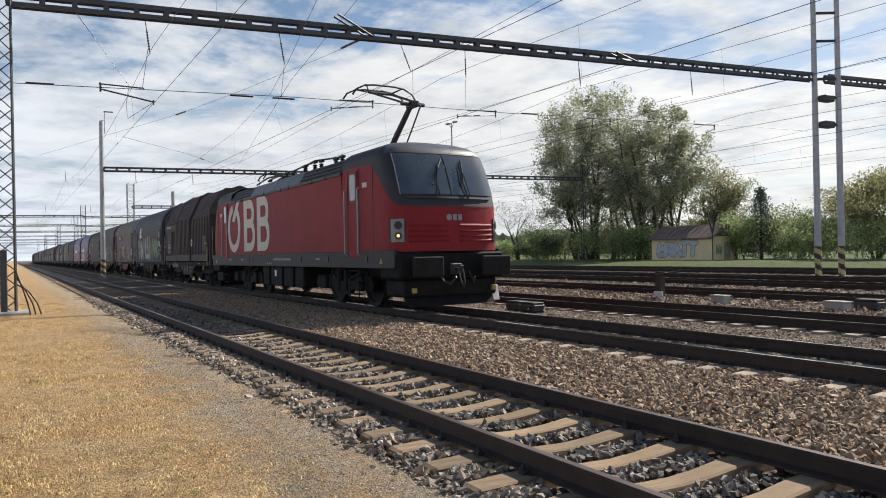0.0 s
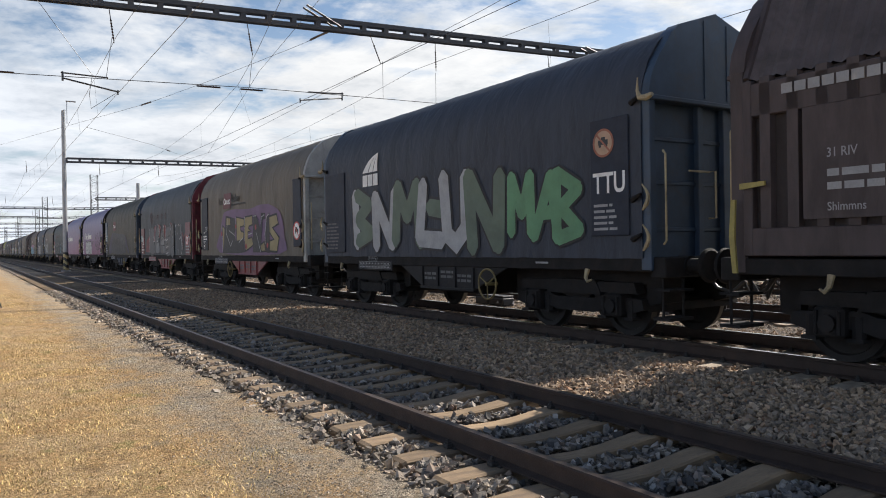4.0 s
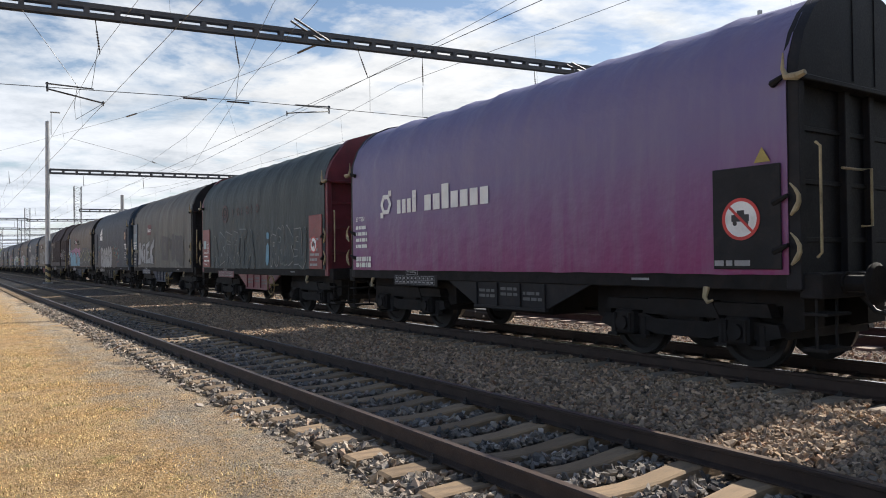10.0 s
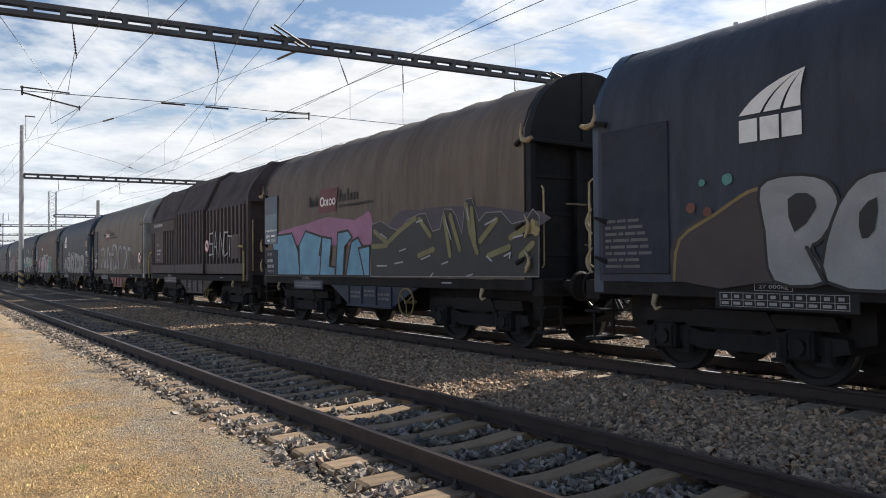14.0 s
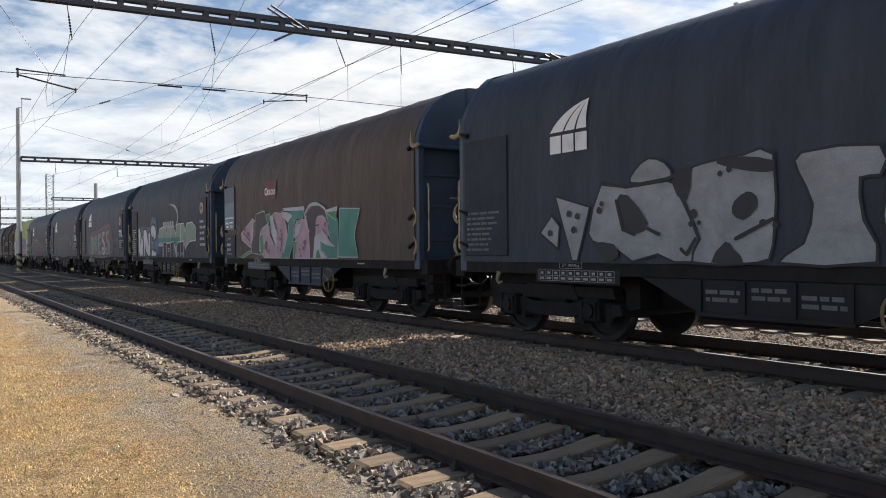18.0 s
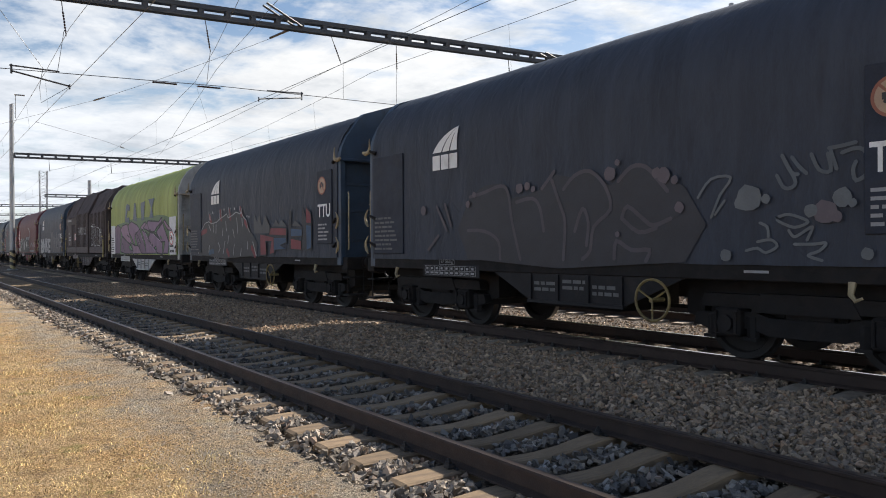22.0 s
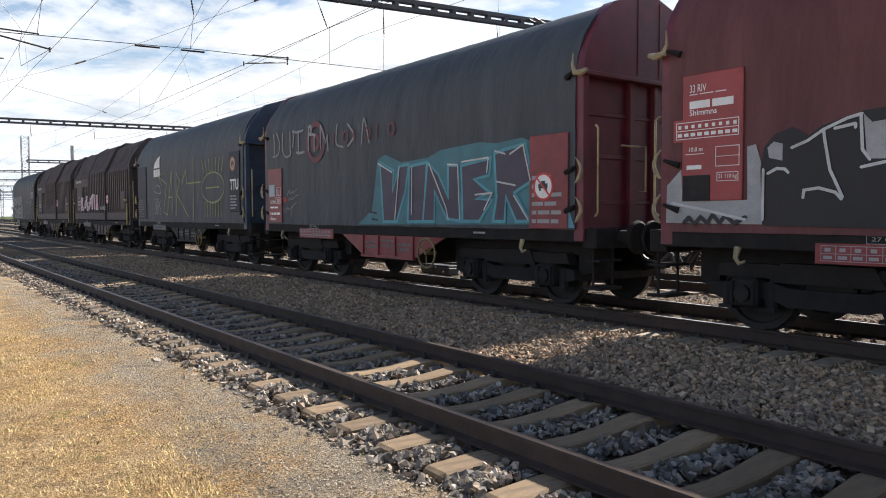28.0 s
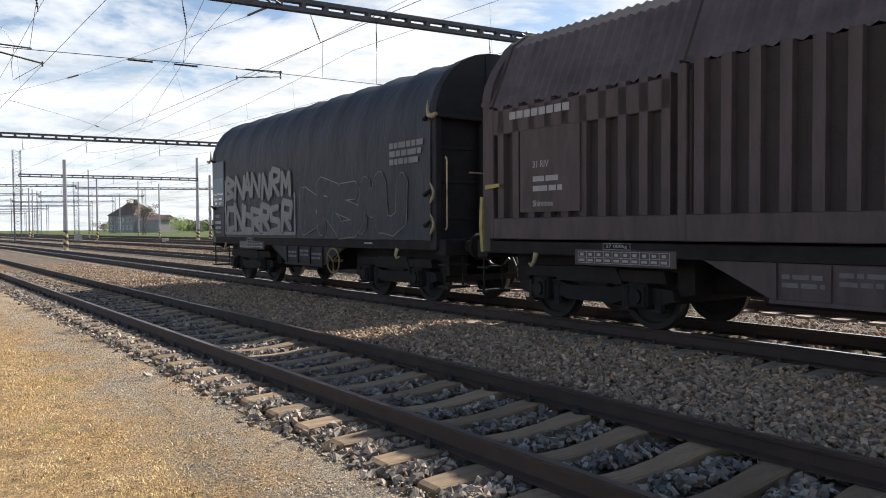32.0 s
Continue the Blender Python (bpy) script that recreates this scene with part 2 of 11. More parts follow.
    def disc(self, centre, r, a, b, axis="y", n=20, k=0, inner=0.0):
        cx, cz = centre
        if not inner:
            return self.prism([(cx + r * math.cos(2 * math.pi * i / n), cz + r * math.sin(2 * math.pi * i / n)) for i in range(n)], a, b, axis, k)
        for i in range(n):
            p, q = 2 * math.pi * i / n, 2 * math.pi * (i + 1) / n
            self.prism([(cx + inner * math.cos(p), cz + inner * math.sin(p)), (cx + r * math.cos(p), cz + r * math.sin(p)),
                        (cx + r * math.cos(q), cz + r * math.sin(q)), (cx + inner * math.cos(q), cz + inner * math.sin(q))], a, b, axis, k)
        return self


def mesh_of(name, shape, mats, smooth=30):
    me = bpy.data.meshes.new(name)
    me.from_pydata(shape.v, [], shape.f)
    for m in (mats if isinstance(mats, (list, tuple)) else [mats]):
        me.materials.append(m)
    if isinstance(mats, (list, tuple)) and len(mats) > 1:
        me.polygons.foreach_set("material_index", shape.k)
    bm = bmesh.new()
    bm.from_mesh(me)
    bmesh.ops.recalc_face_normals(bm, faces=bm.faces)
    bm.to_mesh(me)
    bm.free()
    if smooth:
        me.polygons.foreach_set("use_smooth", [True] * len(me.polygons))
        me.set_sharp_from_angle(angle=radians(smooth))
    me.update()
    return me


def part(name, shape, mats, parent=None, label="", smooth=30, at=None):
    data = shape if isinstance(shape, bpy.types.Mesh) else mesh_of(name, shape, mats, smooth)
    ob = new(name, data)
    if parent:
        ob.parent = parent
    if at is not None:
        ob.matrix_basis = at if isinstance(at, Matrix) else Matrix.Translation(at)
    return tagged(ob, label) if label else ob


def parts_of(name, shape, mats, parent, label="", smooth=0):
    """Each separate piece of a shape becomes a part of its own."""
    up = list(range(len(shape.v)))

    def root(i):
        while up[i] != i:
            up[i] = up[up[i]]
            i = up[i]
        return i
    for f in shape.f:
        for i in f[1:]:
            up[root(i)] = root(f[0])
    groups = {}
    for f, k in zip(shape.f, shape.k):
        groups.setdefault(root(f[0]), []).append((f, k))
    for fs in groups.values():
        used = sorted({i for f, _ in fs for i in f})
        where = {i: j for j, i in enumerate(used)}
        s = Shape()
        s.v = [shape.v[i] for i in used]
        s.f = [tuple(where[i] for i in f) for f, _ in fs]
        k = fs[0][1]
        s.k = [0] * len(fs)
        part(name, s, mats[k] if isinstance(mats, (list, tuple)) else mats, parent, label, smooth)


def thing(name, at, label, category, group="", kind=""):
    ob = new(name)
    ob.empty_display_size = 0.3
    ob.matrix_basis = at if isinstance(at, Matrix) else Matrix.Translation(at)
    return tagged(ob, label, category, group, kind)


def lettering(text, size, bold=0.0, spacing=1.0, shear=0.0):
    """A flat outline mesh of the words in the built-in font: (points, faces), lying in x and z, its lower left at the origin."""
    cu = bpy.data.curves.new("letters", "FONT")
    cu.body, cu.size, cu.offset, cu.space_character, cu.shear, cu.resolution_u = text, size, bold, spacing, shear, 3
    ob = bpy.data.objects.new("letters", cu)
    scene.collection.objects.link(ob)
    bpy.context.view_layer.update()
    me = ob.to_mesh()
    pts = [(v.co.x, 0.0, v.co.y) for v in me.vertices]
    fs = [tuple(p.vertices) for p in me.polygons]
    ob.to_mesh_clear()
    bpy.data.objects.remove(ob)
    bpy.data.curves.remove(cu)
    return pts, fs

# ---- ground, ballast and tracks ----
RAIL_TOP = 0.20
TRACKS = [3.87, 9.06, 13.70, 20.0, 26.2, 31.4, 38.6, 43.2]   # centre lines, northwards
T1, T2 = TRACKS[0], TRACKS[1]


def ground_material():
    m = bpy.data.materials.new("ground_cover")
    m.use_nodes = True
    t = m.node_tree
    n = link_nodes(t)
    bsdf = t.nodes["Principled BSDF"]
    co = n("ShaderNodeTexCoord").outputs["Object"]
    y = n("ShaderNodeSeparateXYZ", {0: co}).outputs[1]
    wob = n("ShaderNodeTexNoise", {"Vector": co, "Scale": 1.1, "Detail": 6.0, "Roughness": 0.65}).outputs[0]
    wob = n("ShaderNodeMapRange", {0: wob, 1: 0.3, 2: 0.7, 3: -0.55, 4: 0.55}).outputs[0]
    yy = n("ShaderNodeMath", {0: y, 1: wob}, op="ADD").outputs[0]

    def tone(scale, detail, stops, stretch=(1, 1, 1)):
        v = n("ShaderNodeMapping", {"Vector": co, "Scale": stretch}).outputs[0]
        return ramp(n, n("ShaderNodeTexNoise", {"Vector": v, "Scale": scale, "Detail": detail, "Roughness": 0.7}).outputs[0], stops)

    def blend(f, a, b):
        return n("ShaderNodeMix", {"Factor": f, 6: a, 7: b}, blend="MIX").outputs[2]

    straw = blend(tone(0.9, 5, [(0.42, 0.0), (0.62, 1.0)]), tone(45, 7, [(0.38, (0.15, 0.088, 0.038)), (0.5, (0.50, 0.30, 0.125)), (0.62, (0.84, 0.55, 0.27))]),
                  tone(55, 7, [(0.38, (0.17, 0.115, 0.06)), (0.5, (0.54, 0.365, 0.19)), (0.62, (0.84, 0.62, 0.38))]))
    straw = blend(tone(2.6, 6, [(0.62, 0.0), (0.74, 0.5)]), straw, tone(60, 4, [(0.3, (0.13, 0.09, 0.05)), (0.7, (0.38, 0.27, 0.14))]))
    straw = blend(tone(5.0, 6, [(0.50, 0.0), (0.62, 0.55)]), straw, tone(90, 4, [(0.38, (0.07, 0.048, 0.03)), (0.62, (0.34, 0.22, 0.11))]))
    straw = blend(tone(9.0, 5, [(0.58, 0.0), (0.72, 0.6)]), straw, tone(110, 4, [(0.38, (0.30, 0.24, 0.17)), (0.62, (0.68, 0.58, 0.42))]))
    straw = blend(tone(1.6, 4, [(0.60, 0.0), (0.68, 0.55)]), straw, (0.19, 0.20, 0.06, 1))
    straw = blend(tone(24.0, 4, [(0.56, 0.0), (0.66, 0.6)]), straw, tone(130, 3, [(0.38, (0.06, 0.042, 0.028)), (0.62, (0.26, 0.17, 0.09))]))
    grit = n("ShaderNodeTexVoronoi", {"Vector": co, "Scale": 170.0}).outputs["Color"]
    grit = ramp(n, n("ShaderNodeSeparateXYZ", {0: grit}).outputs[0], [(0.0, (0.17, 0.145, 0.115)), (0.6, (0.42, 0.345, 0.255)), (1.0, (0.70, 0.60, 0.47))])
    grit = blend(tone(2.2, 6, [(0.50, 0.0), (0.64, 0.6)]), grit, tone(120, 4, [(0.36, (0.06, 0.056, 0.048)), (0.64, (0.36, 0.32, 0.26))]))
    grit = blend(tone(1.4, 6, [(0.42, 0.0), (0.62, 0.85)]), grit, straw)
    bed = n("ShaderNodeTexVoronoi", {"Vector": co, "Scale": 26.0}).outputs["Color"]
    bed = ramp(n, n("ShaderNodeSeparateXYZ", {0: bed}).outputs[0], [(0.0, (0.05, 0.04, 0.032)), (0.6, (0.17, 0.135, 0.105)), (1.0, (0.32, 0.25, 0.19))])
    green = tone(3.0, 8, [(0.32, (0.05, 0.075, 0.022)), (0.55, (0.095, 0.12, 0.040)), (0.72, (0.21, 0.20, 0.085))])
    out = blend(ramp(n, n("ShaderNodeMapRange", {0: yy, 1: 1.40, 2: 2.05}).outputs[0], [(0, 0.0), (1, 1.0)]), straw, grit)
    out = blend(ramp(n, n("ShaderNodeMapRange", {0: yy, 1: 2.35, 2: 2.6}).outputs[0], [(0, 0.0), (1, 1.0)]), out, bed)
    out = blend(ramp(n, n("ShaderNodeMapRange", {0: yy, 1: 46.4, 2: 47.4}).outputs[0], [(0, 0.0), (1, 1.0)]), out, green)
    t.links.new(out, bsdf.inputs["Base Color"])
    bsdf.inputs["Roughness"].default_value = 0.95
    bsdf.inputs["Specular IOR Level"].default_value = 0.2
    rough = n("ShaderNodeTexNoise", {"Vector": co, "Scale": 45.0, "Detail": 6.0, "Roughness": 0.75}).outputs[0]
    t.links.new(n("ShaderNodeBump", {"Height": rough, "Strength": 1.0, "Distance": 0.05}).outputs[0], bsdf.inputs["Normal"])
    return m


def build_ground():
    s = Shape()
    xs = [-3000, -600, -200, -90] + [-60 + 1.0 * i for i in range(64)] + [8, 60, 300, 3000]
    ys = [-3000, -300, -40, -10, -4] + [-2 + 0.4 * i for i in range(14)] + [4, 5, 6, 7, 8, 9.5, 12, 16, 20, 26, 32, 40, 46, 47, 52, 60, 90, 200, 600, 3000]
    for y in ys:
        for x in xs:
            bump = 0.03 * noise.noise((x * 0.35, y * 0.5, 0)) if -70 < x < 6 and -3 < y < 1.9 else 0.0
            rise = 0.0 if y < 46.5 else min(0.35, (y - 46.5) * 0.2)
            s.v.append((x, y, bump + rise - (0.045 if 2.7 < y < 10.5 else 0.012 if 2.3 < y < 46 else 0)))
    w = len(xs)
    for j in range(len(ys) - 1):
        for i in range(w - 1):
            s.f.append((j * w + i, j * w + i + 1, (j + 1) * w + i + 1, (j + 1) * w + i))
    s.k = [0] * len(s.f)
    ob = part("ground", s, ground_material(), smooth=60)
    tagged(ob, "dry straw-coloured grass verge, gravel path and ballast yard", "ground", kind="structure")


build_ground()


def scatter(name, n, area, size, mat, label, category, seed, sink=0.35, thin=1.0):
    """Many small broken stones in one mesh; area gives (x, y) for n random numbers."""
    rng = np.random.default_rng(seed)
    x, y, z = area(rng, n)
    n = len(x)
    cube = np.array([(a, b, c) for a in (-1, 1) for b in (-1, 1) for c in (-1, 1)], float)
    v = cube[None] * (1 + rng.uniform(-0.6, 0.3, (n, 8, 3))) * rng.uniform(0.8, 1.2, (n, 1, 3)) * np.array([1.15, 0.85, 0.5])
    v *= (rng.uniform(size[0], size[1], n) * 0.5)[:, None, None]
    ang = np.stack([rng.normal(0, 0.55, n), rng.normal(0, 0.55, n), rng.uniform(0, 2 * math.pi, n)])
    for ax in range(3):
        c, s_ = np.cos(ang[ax])[:, None], np.sin(ang[ax])[:, None]
        i, j = [(1, 2), (0, 2), (0, 1)][ax]
        a, b = v[:, :, i].copy(), v[:, :, j].copy()
        v[:, :, i], v[:, :, j] = a * c - b * s_, a * s_ + b * c
    v[:, :, 2] *= thin
    low = v[:, :, 2].min(1)
    v += np.stack([x, y, z - low * (1 - sink)], 1)[:, None, :]
    quads = np.array([(0, 1, 3, 2), (4, 6, 7, 5), (0, 4, 5, 1), (2, 3, 7, 6), (0, 2, 6, 4), (1, 5, 7, 3)])
    f = (quads[None] + 8 * np.arange(n)[:, None, None]).reshape(-1)
    me = bpy.data.meshes.new(name)
    me.vertices.add(n * 8)
    me.vertices.foreach_set("co", v.reshape(-1))
    me.loops.add(len(f))
    me.loops.foreach_set("vertex_index", f.astype(np.int32))
    me.polygons.add(n * 6)
    me.polygons.foreach_set("loop_start", np.arange(0, n * 24, 4, dtype=np.int32))
    me.update(calc_edges=True)
    me.validate()
    me.shade_flat()
    me.materials.append(mat)
    return tagged(new(name, me), label, category, kind="stuff")


def near_x(rng, n, far, near=0.5, power=1.7):
    return near - (near * 0 + far) * rng.random(n) ** power


def on_sleeper(x, y):
    out = np.zeros(len(x), bool)
    for c, x0, gap in ((T1, *PITCH[0]), (T2, *PITCH[1]), (TRACKS[2], 20.1, 0.6)):
        d = np.abs((x - x0) / gap - np.round((x - x0) / gap)) * gap
        out |= (np.abs(y - c) < 1.33) & (d < 0.165)
        for r in (-0.7525, 0.7525):
            out |= np.abs(y - c - r) < 0.085
    return out


SLEEPER_Z = (0.012, -0.028)
PITCH = ((-4.13, 0.562), (-4.39, 0.578))   # a sleeper of each near track and their spacing


def shoulder(rng, n):
    x, y = near_x(rng, n, 34), 2.86 - np.abs(rng.normal(0, 0.17, n)) * np.where(rng.random(n) < 0.2, -1.2, 1.0)
    k = ~on_sleeper(x, y)
    return x[k], y[k], rng.random(k.sum()) * 0.022 - 0.045 + 0.04 * np.clip((y[k] - 2.35) / 0.35, 0, 1)


def in_track(rng, n):
    x, y = near_x(rng, n, 34), T1 - 0.95 + 1.95 * rng.random(n)
    k = ~on_sleeper(x, y)
    return x[k], y[k], rng.random(k.sum()) * 0.02 - 0.032


def between(rng, n):
    x, y = near_x(rng, n, 38, 1.0, 1.5), T1 + 0.85 + (T2 - T1 - 1.65) * rng.random(n)
    k = ~on_sleeper(x, y)
    return x[k], y[k], rng.random(k.sum()) * 0.03 + np.where(y[k] > T2 - 1.55, -0.05, 0.02 * np.sin(x[k] * 0.9) ** 2 - 0.015)


def in_train_track(rng, n):
    x, y = near_x(rng, n, 40, 1.0, 1.4), T2 - 0.85 + 5.0 * rng.random(n)
    k = ~on_sleeper(x, y)
    return x[k], y[k], rng.random(k.sum()) * 0.02 - 0.045


def yard_bed(rng, n):
    x, y = -6 - 90 * rng.random(n) ** 1.4, 14.8 + 10 * rng.random(n) ** 1.5
    return x, y, rng.random(n) * 0.02 - 0.01


path_stone = surface("path_stone", (0.42, 0.34, 0.25), 0.9, 0, 0.3, 9, 90, 0.2, islands=0.4)


def grit_path(rng, n):
    x, y = near_x(rng, n, 16, -3.0, 1.8), rng.normal(2.0, 0.33, n)
    return x, y, rng.random(n) * 0.004


scatter("ballast_shoulder", 25000, shoulder, (0.024, 0.068), stone_mat, "loose grey broken stones along the sleeper ends", "ballast", 3)
# in-track stones use the copy with shade painted in
scatter("ballast_in_track", 30000, in_track, (0.025, 0.065), stone_shaded_oily, "grey broken stone between weathered sleepers", "ballast", 4)
scatter("ballast_between_tracks", 92000, between, (0.022, 0.058), stone_tan, "brownish broken stone between two tracks", "ballast", 5)
scatter("ballast_train_track", 30000, in_train_track, (0.025, 0.06), stone_tan, "brownish broken stone under the running line", "ballast", 6)
scatter("ballast_yard", 16000, yard_bed, (0.04, 0.10), stone_tan, "brownish broken stone in the yard tracks", "ballast", 7)
scatter("path_gravel", 14000, grit_path, (0.006, 0.015), path_stone, "fine pale gravel on the path", "gravel", 8, thin=0.7)


def grass():
    rng = np.random.default_rng(11)
    n = 95000
    x = -3.6 - 30 * rng.random(n) ** 1.9
    y = 1.95 - 2.6 * rng.random(n) ** 0.75 + 0.15 * np.sin(x * 2.1)
    clump = np.array([noise.noise((a * 1.9, b * 1.9, 2.0)) for a, b in zip(x, y)])
    keep = clump + rng.normal(0, 0.35, n) > -0.25 + 0.5 * (y > 1.5)
    x, y, clump = x[keep], y[keep], clump[keep]
    n = len(x)
    hgt = rng.uniform(0.004, 0.028, n) * (1 + 0.8 * clump)
    a = rng.uniform(0, 2 * math.pi, n)
    lean = rng.uniform(0.010, 0.045, n)
    w = 0.0014 + 0.0016 * rng.random(n)
    base = np.stack([x, y, np.zeros(n)], 1)
    side = np.stack([-np.sin(a), np.cos(a), np.zeros(n)], 1) * w[:, None]
    tip = base + np.stack([np.cos(a) * lean, np.sin(a) * lean, hgt], 1)
    mid = base + np.stack([np.cos(a) * lean * 0.4, np.sin(a) * lean * 0.4, hgt * 0.75], 1)
    v = np.stack([base - side, base + side, mid + side * 0.8, mid - side * 0.8, tip], 1).reshape(-1)
    f = (np.array([0, 1, 2, 3, 3, 2, 4])[None] + 5 * np.arange(n)[:, None]).reshape(-1)
    me = bpy.data.meshes.new("dry_grass")
    me.vertices.add(n * 5)
    me.vertices.foreach_set("co", v)
    me.loops.add(len(f))
    me.loops.foreach_set("vertex_index", f.astype(np.int32))
    me.polygons.add(n * 2)
    me.polygons.foreach_set("loop_start", np.stack([7 * np.arange(n), 7 * np.arange(n) + 4], 1).reshape(-1).astype(np.int32))
    me.update(calc_edges=True)
    me.validate()
    me.materials.append(surface("straw", (0.88, 0.56, 0.24), 0.8, 0, 0.4, 4.0, 22, 0, islands=0.5, tints=[(0.0, (0.35, 0.33, 0.3)), (0.35, (0.9, 0.9, 0.9)), (0.7, (1.15, 1.15, 1.15)), (1.0, (1.2, 1.22, 1.3))], dirt=(0.22, 0.14, 0.065), dirt_at=(0.50, 0.70)))
    tagged(new("dry_grass", me), "short matted straw-yellow dry grass", "grass", kind="stuff")


grass()


def rail_outline(c, k=1.0):
    """A flat-bottomed rail in (y, z), its head centred on c; k scales its height."""
    half = [(0.066, -0.192), (0.066, -0.176), (0.012, -0.155), (0.010, -0.05), (0.034, -0.038), (0.036, -0.012), (0.028, -0.002)]
    return [(c + a, RAIL_TOP + b * k) for a, b in half] + [(c - a, RAIL_TOP + b * k) for a, b in reversed(half)]


def sleeper_mesh(name, mat):
    s = Shape()
    stations = [(-1.29, 0.010, 0.108), (-1.26, 0.026, 0.118), (-0.92, 0.034, 0.125), (-0.60, 0.030, 0.12), (-0.25, -0.004, 0.11), (0.0, -0.012, 0.105),
                (0.25, -0.004, 0.11), (0.60, 0.030, 0.12), (0.92, 0.034, 0.125), (1.26, 0.026, 0.118), (1.29, 0.010, 0.108)]
    for y, top, w in stations:
        w *= 0.9
        s.v += [(-w - 0.02, y, -0.10), (-w, y, top - 0.012), (-w + 0.02, y, top), (w - 0.02, y, top), (w, y, top - 0.012), (w + 0.02, y, -0.10)]
    for i in range(len(stations) - 1):
        for j in range(5):
            s.f.append((i * 6 + j, i * 6 + j + 1, i * 6 + 7 + j, i * 6 + 6 + j))
    s.f += [tuple(range(6)), tuple(range((len(stations) - 1) * 6, len(stations) * 6))]
    s.k = [0] * len(s.f)
    return mesh_of(name, s, mat, 25)


def clip_mesh():
    s = Shape()
    s.box(-0.075, 0.075, -0.085, 0.085, 0.028, 0.046, 0, 0.004)
    for d in (-1, 1):
        s.box(-0.03, 0.03, d * 0.095 - 0.03, d * 0.095 + 0.03, 0.035, 0.068, 0, 0.006)
        s.tube([(0, d * 0.10, 0.05), (0, d * 0.10, 0.105)], 0.013, 6)
        s.tube([(0, d * 0.10, 0.068), (0, d * 0.10, 0.086)], 0.024, 6)
    return mesh_of("rail_fastening", s, steel_dark, 30)


def build_tracks():
    far = {}
    sl, slg, clip = sleeper_mesh("sleeper", sleeper_mat), sleeper_mesh("sleeper", sleeper_grey), clip_mesh()
    for i, c in enumerate(TRACKS):
        tr = thing("track_%d" % (i + 1), (0, 0, 0), "railway track with rusty rails on weathered sleepers" if i == 0 else
                   "railway track on concrete sleepers in brown ballast", "track", kind="structure")
        for d in (-0.7525, 0.7525):
            s = Shape()
            s.prism(rail_outline(c + d, 0.79 if i == 0 else 1.0), -700, 90, "x", 0)
            head = (c + d - 0.0275, c + d + 0.0275)
            s.add([(-700, head[0], RAIL_TOP), (90, head[0], RAIL_TOP), (90, head[1], RAIL_TOP), (-700, head[1], RAIL_TOP)], [(0, 1, 2, 3)], 1)
            part("rail", s, [rail_side, rail_top_dull if i == 0 else rail_top], tr, "rusty steel rail with a worn head", smooth=0)
        if i < 2:
            for j in range(-24, 95 if i == 0 else 110):
                x = PITCH[i][0] - PITCH[i][1] * j
                m = pose(x, c, SLEEPER_Z[i], 0, 0, random.uniform(-0.6, 0.6))
                part("sleeper", sl if i == 0 else slg, None, tr, at=m)
                if -1 < j < 42:
                    for d in (-0.7525, 0.7525):
                        part("fastening", clip, None, tr, at=(x, c + d, SLEEPER_Z[i]))
        s = Shape()
        if i < 4:
            x0, x1 = (PITCH[i][0] - PITCH[i][1] * (95 if i == 0 else 110), -260) if i < 2 else (20, -200)
            n_ = int(abs(x1 - x0) / 0.6)
            for j in range(n_):
                x = x0 - 0.6 * j + 0.1
                s.box(x - 0.13, x + 0.13, c - 1.2, c + 1.2, -0.08, 0.03)
            part("far_sleepers", s, sleeper_grey, tr, smooth=0)["kind"] = "stuff"
        else:
            for j in range(170):
                x = 10 - 0.75 * j
                s.box(x - 0.13, x + 0.13, c - 1.2, c + 1.2, -0.08, 0.03)
            part("far_sleepers", s, sleeper_grey, tr, smooth=0)["kind"] = "stuff"


build_tracks()

# ---- catenary: gantries, poles, wires ----


def lattice_mast(parent, x, y, z1, w=0.42, taper=0.28, name="mast"):
    """A square riveted lattice mast: four angle legs and zigzag bracing."""
    s = Shape()
    top = w * taper / 0.42

    def corner(i, z):
        h = (w + (top - w) * z / z1) / 2
        return Vector((x + (h if i in (0, 3) else -h), y + (h if i < 2 else -h), z))
    for i in range(4):
        a, b = corner(i, 0), corner(i, z1)
        s.tube([a, b], [0.042, 0.034], 4)
    n = max(6, int(z1 / 0.42))
    for i in range(4):
        j = (i + 1) % 4
        for k in range(n):
            za, zb = z1 * k / n, z1 * (k + 1) / n
            p, q = (corner(i, za), corner(j, zb)) if k % 2 == 0 else (corner(j, za), corner(i, zb))
            s.tube([p, q], 0.016, 4, cap=False)
    return part(name, s, gantry_paint, parent, "dark riveted lattice mast")


